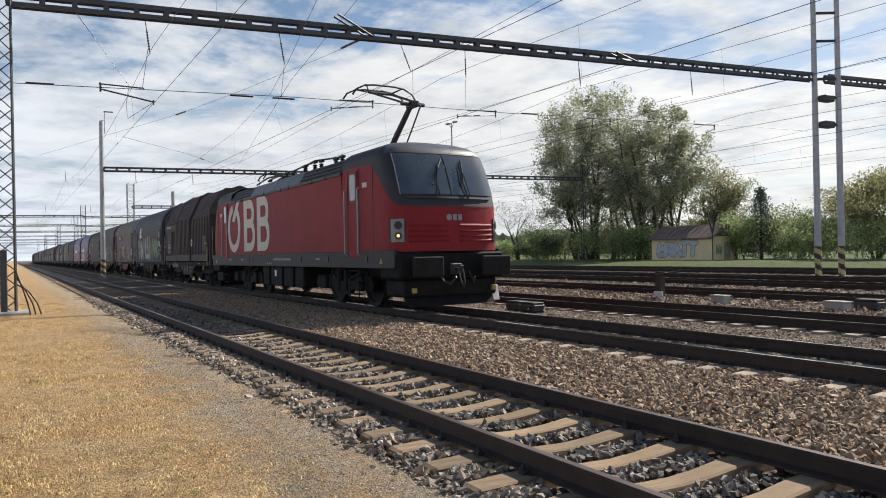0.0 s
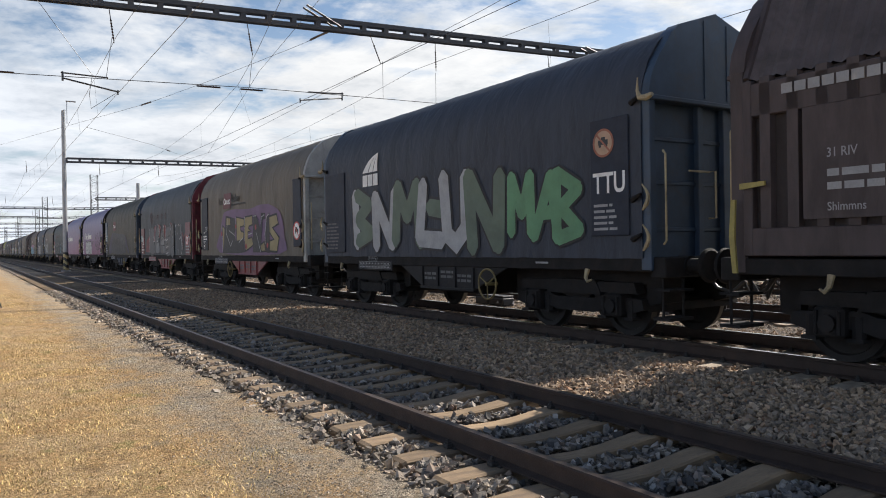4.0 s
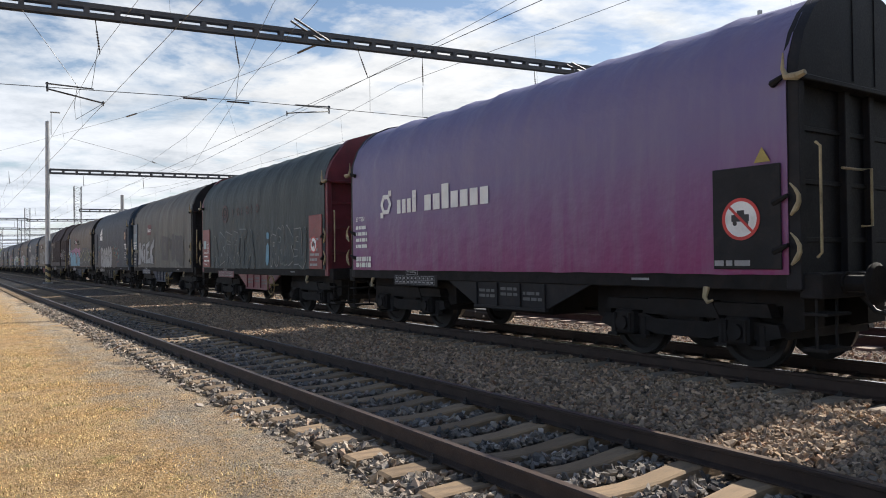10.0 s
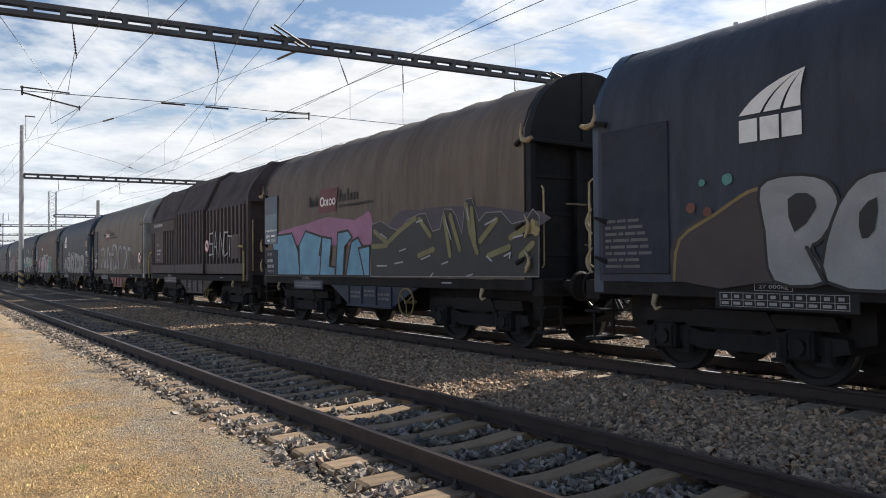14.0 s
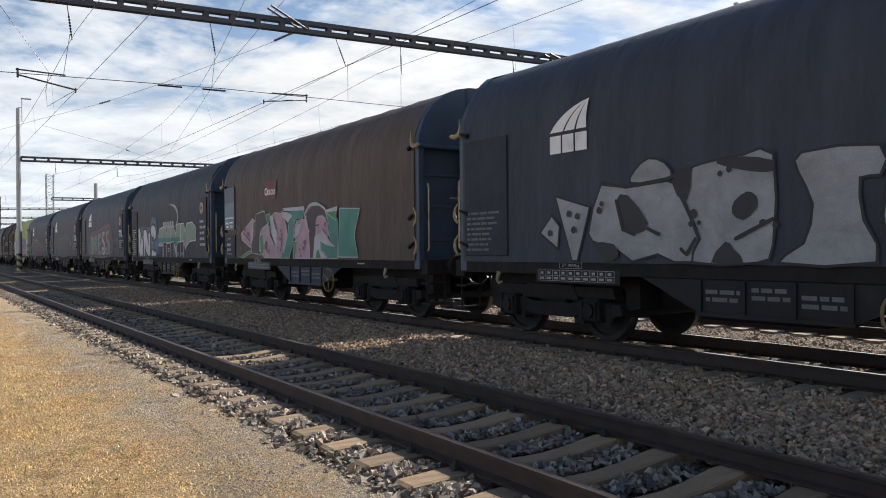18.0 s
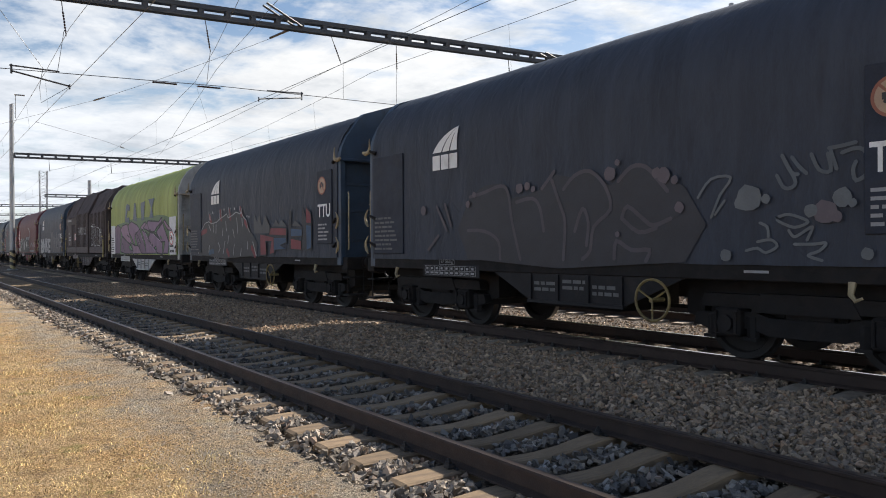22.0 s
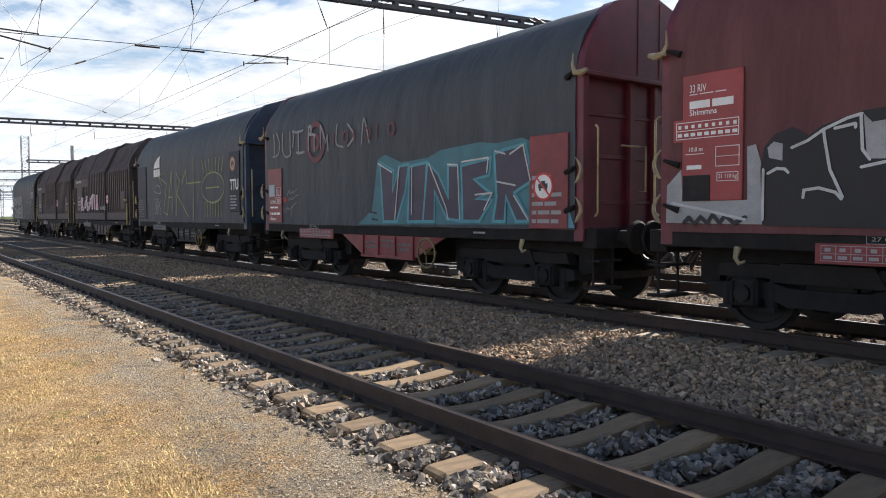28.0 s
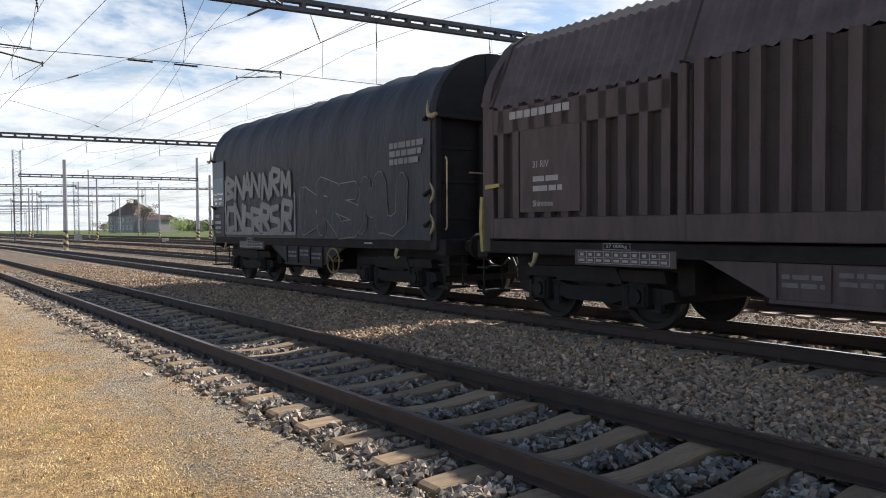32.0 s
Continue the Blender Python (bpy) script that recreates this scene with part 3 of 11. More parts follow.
def beam(parent, a, b, depth=0.30, width=0.24, step=0.85, name="beam"):
    """A box truss beam between two points: four chords, posts and plates."""
    a, b = Vector(a), Vector(b)
    d = (b - a).normalized()
    side = Vector((d.y, -d.x, 0)).normalized() * width / 2
    L = (b - a).length
    up = Vector((0, 0, depth))
    s = Shape()
    for o in (side, -side):
        for u in (Vector((0, 0, 0)), up):
            p, q = a + o + u, b + o + u
            c = Vector((0, 0, 0.075))
            w = o.normalized() * 0.018
            s.add([p - w - c, q - w - c, q + w - c, p + w - c, p - w + c, q - w + c, q + w + c, p + w + c],
                  [(3, 2, 1, 0), (4, 5, 6, 7), (0, 1, 5, 4), (2, 3, 7, 6), (1, 2, 6, 5), (3, 0, 4, 7)])
    n = int(L / step)
    for i in range(n + 1):
        p = a + d * (L * i / n)
        for o in (side, -side):
            e = d * 0.08
            w = o.normalized() * 0.012
            s.add([p + o - e - w, p + o + e - w, p + o + e + w, p + o - e + w, p + o - e - w + up, p + o + e - w + up, p + o + e + w + up, p + o - e + w + up],
                  [(3, 2, 1, 0), (4, 5, 6, 7), (0, 1, 5, 4), (1, 2, 6, 5), (2, 3, 7, 6), (3, 0, 4, 7)])
        s.tube([p + side, p - side], 0.018, 4, cap=False)
        s.tube([p + side + up, p - side + up], 0.018, 4, cap=False)
    return part(name, s, gantry_paint, parent, "dark grey box truss beam", smooth=0)


def insulator(parent, top, way, length=0.62, rod=0.45):
    """A hanger rod with a ribbed insulator."""
    t, w = Vector(top), Vector(way).normalized()
    s = Shape()
    s.tube([t, t + w * (rod + length + 0.12)], 0.014, 6)
    for i in range(7):
        c = t + w * (rod + length * (i + 0.5) / 7)
        s.tube([c - w * 0.03, c, c + w * 0.03], [0.022, 0.034, 0.022], 6)
    part("hanging_insulator", s, insulator_mat, parent, "dark ribbed insulator on a rod")
    return t + w * (rod + length + 0.12)


def striped_pole(parent, x, y, z1, r=0.13, stripes=6, base=True, slim=0.75):
    s = Shape()
    s.tube([(x, y, 1.55), (x, y, z1 * 0.5), (x, y, z1)], [r, r * 0.9, r * slim], 14)
    part("pole", s, steel_galv, parent, "grey steel pole")
    s = Shape()
    n = 14
    for k in range(24):
        za, zb = 1.55 * k / 24, 1.55 * (k + 1) / 24
        for j in range(n):
            a, b = 2 * math.pi * j / n, 2 * math.pi * (j + 1) / n
            stripe = int((k / 24 * stripes + (j / n) * 2) % 2)
            s.add([(x + r * 1.02 * math.cos(a), y + r * 1.02 * math.sin(a), za), (x + r * 1.02 * math.cos(b), y + r * 1.02 * math.sin(b), za),
                   (x + r * 1.02 * math.cos(b), y + r * 1.02 * math.sin(b), zb), (x + r * 1.02 * math.cos(a), y + r * 1.02 * math.sin(a), zb)], [(0, 1, 2, 3)], stripe)
    part("warning_stripes", s, [surface("faded_yellow", (0.50, 0.40, 0.20), 0.7, 0, 0.25, 6, 50, 0.1, dirt=(0.2, 0.16, 0.1)), black_paint], parent,
         "faded yellow and black warning stripes")
    if base:
        part("foundation", Shape().box(x - 0.35, x + 0.35, y - 0.35, y + 0.35, -0.2, 0.06, 0, 0.03), concrete, parent, "concrete foundation")


def lamp_arm(parent, x, y, z, dy=0.55):
    s = Shape()
    s.tube([(x, y + 0.28, z - 1.9), (x, y + 0.28, z - 0.05), (x, y + 0.32, z)], 0.028, 6)
    s.tube([(x, y, z - 1.5), (x, y + 0.28, z - 1.5)], 0.02, 5)
    s.tube([(x, y, z - 0.75), (x, y + 0.28, z - 0.75)], 0.02, 5)
    part("lamp_bracket", s, steel_galv, parent)
    s = Shape()
    s.box(x - 0.11, x + 0.11, y + 0.2, y + 0.2 + dy * 1.4, z - 0.04, z + 0.05, 0, 0.03)
    part("lamp_head", s, steel_galv, parent, "flat grey street lamp head")


def first_gantry():
    """The nearest portal: a lattice mast beside the path, a long beam, and a pair of tube masts."""
    a, b = Vector((-25.0, 0.02, 9.09)), Vector((-22.5, 34.7, 9.86))
    g = thing("catenary_gantry", (0, 0, 0), "long dark truss gantry carrying wires over the tracks", "gantry", group="catenary gantries")
    lattice_mast(g, -25.0, -0.16, 13.0, 0.5, 0.34)
    s = Shape().box(-25.5, -24.5, -0.6, 0.45, -0.3, 0.12, 0, 0.05)
    part("foundation", s, concrete, g, "weathered concrete foundation block")
    s = Shape()
    s.box(-24.78, -24.60, -0.30, -0.12, 0.12, 1.9, 0, 0.02)
    part("cable_duct", s, gantry_paint, g, "dark grey cable cover")
    s = Shape()
    for i, d in enumerate((0.28, 0.34, 0.4)):
        s.tube([(-24.5, d * 0.3, 1.3 - 0.2 * i), (-24.45, d, 0.7), (-24.4, d + 0.1 + 0.06 * i, 0.35), (-24.35, d + 0.16 + 0.08 * i, 0.02)], 0.02, 6)
    part("cable", s, black_paint, g, "black cable running down into the ground")
    beam(g, a, b)
    dv = (b - a).normalized()
    beam(g, b + dv * 1.1, b + dv * 27, name="beam")
    for px, py in ((-22.38, 34.75), (-21.78, 35.75)):
        striped_pole(g, px, py, 14.2, 0.16, 6)
    for z in (8.95, 7.6, 9.9, 11.8, 13.2):
        part("cross_tie", Shape().tube([(-22.38, 34.75, z), (-21.78, 35.75, z)], 0.07, 6), gantry_paint, g, "dark steel tie between the twin masts")
    for z in (7.45, 8.75):
        part("tie_plate", Shape().box(-22.3, -21.85, 34.85, 35.6, z, z + 0.32, 0, 0.04), gantry_paint, g, "dark clamp plate on the twin masts")
    # strut plates on the beam
    for f_, h_, dx in ((0.325, 0.55, 0.5), (0.675, 0.25, 0.4)):
        p = a + (b - a) * f_
        for e in (-0.16, 0.16):
            part("tension_strut", Shape().tube([p + Vector((e, 0, 0.05)), p - dv * 1.5 + Vector((dx + e, 0, h_))], 0.038, 6), gantry_paint, g, "dark tension strut of an anchored wire")
    # cross-span wire and its insulators
    s = Shape()
    ends = [Vector((-25.0, 0.1, 6.80)), Vector((-24.4, 8.43, 7.02)), Vector((-23.77, 17.1, 7.04)), Vector((-22.8, 30.0, 7.28)), Vector((-22.75, 34.7, 7.36))]
    s.tube(ends, 0.012, 5)
    part("cross_span_wire", s, wire_mat, g, "thin cross-span wire")
    for f_ in (0.42, 6.3, 7.7, 17.6, 24.0):
        p = Vector((-25.0 + f_ * 0.072, f_, 6.83 + f_ * 0.014))
        part("span_insulator", Shape().tube([p, p + Vector((0.05, 0.75, 0.011))], 0.03, 6), insulator_mat, g, "dark rod insulator in the span wire")
    return g


GANTRY = first_gantry()


GANTRY_X = [-24.0, -69.0, -112.0, -150.0, -190.0, -232.0, -276.0, -322.0, -370.0, -420.0]


def other_gantries():
    """Portals farther along the yard, each smaller to the eye."""
    for i, x in enumerate(GANTRY_X[1:]):
        g = thing("catenary_gantry", (0, 0, 0), "distant dark truss gantry over the yard tracks", "gantry", group="catenary gantries")
        if i == 0:
            striped_pole(g, x, 6.72, 13.4, 0.2)
            lamp_arm(g, x, 6.72, 14.2)
            beam(g, (x, 6.9, 9.12), (x, 60, 10.1), step=1.0)
            lattice_mast(g, x, 60.2, 12, 0.45)
        elif i == 1:
            lattice_mast(g, -110.0, 14.3, 12.0, 0.75, 0.5)
            beam(g, (-110, 14.5, 8.6), (-107.5, 37, 8.7), step=1.2)
            striped_pole(g, -107.7, 37.0, 12.0, 0.24)
            striped_pole(g, -107.0, 38.6, 9.5, 0.22)
        else:
            ys = [-6.0, 11.4 + 1.5 * (i % 2), 29.0, 52.0 + 3 * (i % 3)]
            for j, y in enumerate(ys):
                if j:
                    beam(g, (x, ys[j - 1], 9.2), (x, y, 9.2 + 0.2 * j), step=1.5)
                lattice_mast(g, x, y, 11.5 if j % 2 else 10.5, 0.7, 0.5)
    for x, y, h_ in ((-61.9, 11.2, 6.9), (-117, 25.4, 9.2), (-152.7, 31.7, 13), (-140, 41, 10), (-180, 26.2, 10.4), (-165, 44, 12), (-205, 50, 11), (-148, 21, 9)):
        p = thing("catenary_mast", (0, 0, 0), "grey steel mast with black and yellow foot", "mast", group="yard masts")
        striped_pole(p, x, y, h_, 0.17 if x == -61.9 else 0.15)


other_gantries()


def sag(a, b, drop, n=9):
    return [Vector(a).lerp(Vector(b), i / n) - Vector((0, 0, drop * 4 * (i / n) * (1 - i / n))) for i in range(n + 1)]


def wires():
    """Contact and carrier wires of each track, with droppers, from portal to portal."""
    xs = [46.0] + GANTRY_X
    reach = {0: (3.94, 6.48), 1: (9.4, 6.5), 2: (14.2, 6.55)}        # where the contact wires hang under the first portal
    for i, c in enumerate(TRACKS):
        w = thing("overhead_line", (0, 0, 0), "overhead contact wire and carrier wire with droppers", "overhead wire", group="overhead lines")
        s3, low_line, top_line = Shape(), [], []
        cy, cz = reach.get(i, (c + 0.3, 6.6))
        for k in range(len(xs) - 1):
            xa, xb = xs[k], xs[k + 1]
            ya, yb = (cy, cy) if k < 2 else (cy - 0.2 * (k % 2), cy - 0.2 * ((k + 1) % 2))
            top = sag((xa, ya - 0.1, cz + 1.62), (xb, yb - 0.1, cz + 1.62), 0.9 if k else 0.35)
            if i == 1 and k == 0:
                # the carrier of the train's track swings over from the nearer line
                top = [Vector(p) for p in ((46, -4.9, 9.2), (-8, 5.2, 8.2), (-17.8, 6.81, 8.1), (-24.0, 8.12, 8.1))]
            elif i == 1 and k == 1:
                top = [Vector(p) for p in ((-24.0, 8.12, 8.1), (-28.6, 8.92, 8.0), (-36.0, 9.4, 7.6), (-46.0, 9.6, 7.35), (-58.0, 9.55, 7.6), (-69.0, 9.5, 8.2))]
            low_line += [(xa, ya, cz)] + ([(xb, yb, cz)] if k == len(xs) - 2 else [])
            top_line += top[:-1] + (top[-1:] if k == len(xs) - 2 else [])
            if k < 5 and (k or i != 1):
                for q in top[1:-1]:
                    s3.tube([q, (q.x, ya + (yb - ya) * (q.x - xa) / (xb - xa), cz)], 0.0035, 3, cap=False)
            if 0 < k < 5 and i < 6:
                insulator(w, (xb, cy, cz + 2.6), (0, 0.05, -1), 0.5, 0.4)
        part("contact_wire", Shape().tube(low_line, 0.0085, 4, cap=False), wire_mat, w, smooth=0)
        part("carrier_wire", Shape().tube(top_line, 0.0075, 4, cap=False), wire_mat, w, smooth=0)
        part("dropper", s3, wire_mat, w, smooth=0)["kind"] = "stuff"
    # hangers, steady arms and jumpers under the first portal
    g = lambda y, z: Vector((-25.0 + y * 0.0724, y, z))
    under = lambda y: 9.09 + 0.0222 * y
    for y, lean in ((3.72, 0.12), (7.95, 0.16), (12.4, 0.42), (15.1, 0.02), (20.4, 0.1), (26.6, 0.1)):
        insulator(GANTRY, g(y, under(y)), (0, lean, -1), 0.62, 0.42)
    for y0, z0, y1, z1 in ((2.42, 6.95, 3.94, 6.48), (11.3, 7.06, 9.4, 6.5), (16.4, 7.05, 14.2, 6.55), (22.0, 7.1, 20.3, 6.6), (28.0, 7.2, 26.5, 6.6)):
        d = 1 if y1 > y0 else -1
        tip = g(y1, z1) + Vector((min(0.9, 0.6 * (y1 - 3.94)), 0, 0))
        arm = Shape().tube([g(y0, z0 + 0.06), g(y0, z0 - 0.22)], 0.03, 6)
        arm.tube([g(y0, z0 - 0.14), tip + Vector((0, 0, 0.04))], 0.026, 6)
        arm.tube([g(y0 - d * 0.05, z0 + 0.02), g(y0 + d * 1.25, z0 - 0.02)], 0.024, 6)
        arm.tube([tip + Vector((0, 0, 0.10)), tip - Vector((0, 0, 0.05))], 0.022, 6)
        part("steady_arm", arm, gantry_paint, GANTRY, "dark steady arm holding the contact wire")
    w = thing("overhead_line", (0, 0, 0), "slanting anchor wires and jumpers crossing over the tracks", "overhead wire", group="overhead lines")
    s = Shape()
    for line in ([g(1.79, 9.06), g(3.23, 6.98)], [g(3.80, 8.2), g(3.62, 6.95)], [g(3.23, 6.98), g(3.14, 6.4), g(3.18, 5.95), (-24.3, 3.94, 6.48)],
                 [g(8.12, 8.1), g(8.0, 7.02)], [g(12.9, 8.4), g(12.9, 7.05)], [g(15.1, 8.2), g(15.1, 7.05)],
                 [(46, 4.0, 9.4), (-10, 6.7, 8.25), (-17.35, 7.73, 8.1), (-26.26, 8.98, 8.05), (-50.86, 13.7, 8.1), (-69, 17.0, 8.9)],
                 [g(11.2, 9.4), (-27, 10.67, 9.34), (-34.0, 9.42, 9.32), (-41.4, 8.06, 9.4), (-69, 2.0, 10.2)],
                 [(-40, 4.9, 7.7), (-47.2, 9.38, 8.0), (-69, 18.3, 9.5)],
                 [(40, 10.4, 9.6), (-16.9, 12.1, 8.1), (-22.7, 12.41, 8.1), (-46, 12.6, 7.6), (-69, 12.7, 8.3)],
                 [g(23.3, 9.6), (-69, 14, 7.4)], [g(28.5, 9.6), (36, 34, 12.0)], [(-69, 30, 9.6), g(26.0, 8.4)]):
        s.tube(line, 0.008, 4, cap=False)
    parts_of("anchor_wire", s, wire_mat, w)
    s = Shape()
    for a, b in (((-24.6, 11.05, 9.4), (-25.9, 10.85, 9.37)), ((-41.0, 8.13, 9.4), (-42.2, 7.88, 9.42)), ((-52.0, 11.3, 8.35), (-53.0, 11.7, 8.42))):
        s.tube([a, b], 0.04, 6)
    parts_of("rod_insulator", s, insulator_mat, w, "dark rod insulator in an anchor wire")


wires()

# ---- the goods train: wagons ----
NEAR = -1.43          # the side that faces the path
HOOD = [(-1.43, 1.36), (-1.43, 1.9), (-1.43, 2.5), (-1.43, 3.1), (-1.425, 3.45), (-1.39, 3.75), (-1.27, 4.06), (-1.08, 4.32), (-0.82, 4.53), (-0.5, 4.67), (-0.2, 4.735), (0.0, 4.745)]
HOOD = HOOD + [(-y, z) for y, z in reversed(HOOD[:-1])]


def tarp(name, col, rough=0.6, streak=None, wash=0.5):
    """PVC cover: dusty, with pale rain streaks that run down from the roof and fine creases."""
    m = surface("tarp_" + name, col, rough, 0, 0.26, 1.1, 30, 0.10, stretch=(3.2, 1.0, 0.45), dirt=streak or tuple(c * 0.8 + 0.014 for c in col), dirt_at=(0.48, 0.82), spec=0.2)
    tr = m.node_tree
    n = link_nodes(tr)
    bsdf = tr.nodes["Principled BSDF"]
    base = bsdf.inputs["Base Color"].links[0].from_socket
    co = n("ShaderNodeTexCoord").outputs["Object"]
    rnd = n("ShaderNodeObjectInfo").outputs["Random"]
    off = n("ShaderNodeCombineXYZ", {0: n("ShaderNodeMath", {0: rnd, 1: 40.0}, op="MULTIPLY").outputs[0]}).outputs[0]
    moved = n("ShaderNodeVectorMath", {0: co, 1: off}, op="ADD").outputs[0]
    thin = n("ShaderNodeTexNoise", {"Vector": n("ShaderNodeMapping", {"Vector": moved, "Scale": (4.0, 1.2, 0.45)}).outputs[0], "Scale": 1.0, "Detail": 5.0, "Roughness": 0.6}).outputs[0]
    broad = n("ShaderNodeTexNoise", {"Vector": n("ShaderNodeMapping", {"Vector": moved, "Scale": (0.9, 0.6, 0.8)}).outputs[0], "Scale": 1.0, "Detail": 3.0}).outputs[0]
    run = n("ShaderNodeMath", {0: ramp(n, thin, [(0.46, 0.0), (0.70, 1.0)]), 1: ramp(n, broad, [(0.36, 0.1), (0.62, 1.0)])}, op="MULTIPLY").outputs[0]
    pale = tuple(min(1, c * 1.75 + 0.008) for c in col)
    out = n("ShaderNodeMix", {"Factor": n("ShaderNodeMath", {0: run, 1: wash}, op="MULTIPLY").outputs[0], 6: base, 7: (*pale, 1)}, blend="MIX").outputs[2]
    grime = n("ShaderNodeTexNoise", {"Vector": n("ShaderNodeMapping", {"Vector": moved, "Scale": (4.5, 2.0, 0.9)}).outputs[0], "Scale": 1.0, "Detail": 6.0, "Roughness": 0.7}).outputs[0]
    out = n("ShaderNodeMix", {"Factor": ramp(n, grime, [(0.54, 0.0), (0.76, 0.4)]), 6: out, 7: (*tuple(c * 0.45 for c in col), 1)}, blend="MIX").outputs[2]
    tr.links.new(out, bsdf.inputs["Base Color"])
    crease = n("ShaderNodeTexNoise", {"Vector": n("ShaderNodeMapping", {"Vector": moved, "Scale": (3.0, 1.0, 1.3)}).outputs[0], "Scale": 1.4, "Detail": 4.0, "Roughness": 0.55, "Distortion": 0.8}).outputs[0]
    tr.links.new(n("ShaderNodeBump", {"Height": crease, "Strength": 0.55, "Distance": 0.06}).outputs[0], bsdf.inputs["Normal"])
    return m


def gradient_tarp():
    m = bpy.data.materials.new("tarp_violet_print")
    m.use_nodes = True
    t = m.node_tree
    n = link_nodes(t)
    bsdf = t.nodes["Principled BSDF"]
    co = n("ShaderNodeTexCoord").outputs["Object"]
    x, _, z = n("ShaderNodeSeparateXYZ", {0: co}).outputs
    k = n("ShaderNodeMath", {0: z, 1: n("ShaderNodeMath", {0: x, 1: -0.05}, op="MULTIPLY").outputs[0]}, op="ADD").outputs[0]
    base = ramp(n, n("ShaderNodeMapRange", {0: k, 1: 1.0, 2: 4.4}).outputs[0],
                [(0.0, (0.21, 0.020, 0.115)), (0.22, (0.185, 0.060, 0.175)), (0.46, (0.155, 0.115, 0.235)), (1.0, (0.165, 0.155, 0.275))])
    mp = n("ShaderNodeMapping", {"Vector": co, "Scale": (3.0, 1.0, 0.4)}).outputs[0]
    d = ramp(n, n("ShaderNodeTexNoise", {"Vector": mp, "Scale": 1.2, "Detail": 6.0, "Roughness": 0.65}).outputs[0], [(0.45, 0.0), (0.8, 0.5)])
    out = n("ShaderNodeMix", {"Factor": d, 6: base, 7: (0.22, 0.19, 0.25, 1)}, blend="MIX").outputs[2]
    t.links.new(out, bsdf.inputs["Base Color"])
    bsdf.inputs["Roughness"].default_value = 0.5
    b = n("ShaderNodeTexNoise", {"Vector": co, "Scale": 3.0, "Detail": 5.0}).outputs[0]
    t.links.new(n("ShaderNodeBump", {"Height": b, "Strength": 0.6, "Distance": 0.07}).outputs[0], bsdf.inputs["Normal"])
    return m


COVERS = {
    "taupe": tarp("taupe", (0.140, 0.122, 0.096)), "olive": tarp("olive", (0.069, 0.064, 0.049)), "slate": tarp("slate", (0.062, 0.071, 0.079), wash=0.35),
    "navy": tarp("navy", (0.041, 0.048, 0.063), 0.58, wash=0.3), "greygreen": tarp("greygreen", (0.056, 0.071, 0.073)),
    "umber": tarp("umber", (0.088, 0.068, 0.054)), "ash": tarp("ash", (0.132, 0.127, 0.113)), "mud": tarp("mud", (0.128, 0.103, 0.081)), "maroon": tarp("maroon", (0.122, 0.050, 0.050)),
    "lime": tarp("lime", (0.29, 0.34, 0.10), 0.6, (0.20, 0.24, 0.10)), "violet": gradient_tarp(), "soot": tarp("soot", (0.037, 0.042, 0.051), wash=0.35)}
PAINTS = {
    "blue": surface("blue_wagon_paint", (0.029, 0.052, 0.086), 0.5, 0, 0.3, 3, 40, 0.15, dirt=(0.045, 0.045, 0.05)),
    "black": surface("black_wagon_paint", (0.015, 0.015, 0.017), 0.65, 0, 0.3, 3, 40, 0.15, dirt=(0.032, 0.027, 0.025), spec=0.25),
    "maroon": surface("maroon_wagon_paint", (0.125, 0.019, 0.030), 0.5, 0, 0.3, 3, 40, 0.15, dirt=(0.05, 0.025, 0.025)),
    "red": surface("red_wagon_paint", (0.19, 0.025, 0.028), 0.5, 0, 0.3, 3, 40, 0.15, dirt=(0.07, 0.022, 0.022)),
    "grey": surface("grey_wagon_paint", (0.34, 0.35, 0.34), 0.5, 0, 0.25, 3, 40, 0.15, dirt=(0.13, 0.12, 0.11)),
    "white": surface("white_board", (0.55, 0.56, 0.56), 0.5, 0, 0.2, 3, 40, 0.1, dirt=(0.3, 0.28, 0.26), dirt_at=(0.55, 0.8)),
    "deepblue": surface("deep_blue_frame_paint", (0.012, 0.021, 0.044), 0.65, 0, 0.3, 3, 40, 0.15, dirt=(0.022, 0.022, 0.024)),
    "bright": surface("bright_red_board", (0.30, 0.045, 0.045), 0.5, 0, 0.2, 3, 40, 0.1, dirt=(0.18, 0.04, 0.04)),
    # brighter blue: the glint on the sticker is painted in
    "skyboard": surface("faded_blue_board", (0.048, 0.102, 0.142), 0.45, 0, 0.25, 3, 40, 0.1, dirt=(0.035, 0.06, 0.085)),
    "navyboard": surface("dark_board", (0.026, 0.032, 0.047), 0.6, 0, 0.3, 3, 40, 0.1, dirt=(0.04, 0.042, 0.05), spec=0.2),
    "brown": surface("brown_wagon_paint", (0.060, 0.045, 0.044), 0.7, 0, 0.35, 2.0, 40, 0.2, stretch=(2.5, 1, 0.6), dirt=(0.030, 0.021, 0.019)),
    # half the brown of the ribs: shade between them put into the colour
    "shadesheet": surface("brown_side_sheet", (0.030, 0.023, 0.022), 0.8, 0, 0.35, 2.0, 40, 0.2, dirt=(0.018, 0.014, 0.013)),
    "brownroof": surface("brown_roof_sheet", (0.076, 0.063, 0.064), 0.75, 0.0, 0.35, 2.0, 40, 0.2, dirt=(0.02, 0.018, 0.017))}
wheel_yellow = surface("dull_yellow_paint", (0.20, 0.15, 0.055), 0.6, 0, 0.3, 6, 60, 0.1, dirt=(0.06, 0.045, 0.03), dirt_at=(0.45, 0.75))
lever_yellow = surface("lever_yellow", (0.30, 0.25, 0.07), 0.6, 0, 0.25, 6, 60, 0.1, dirt=(0.12, 0.09, 0.04), dirt_at=(0.52, 0.78))
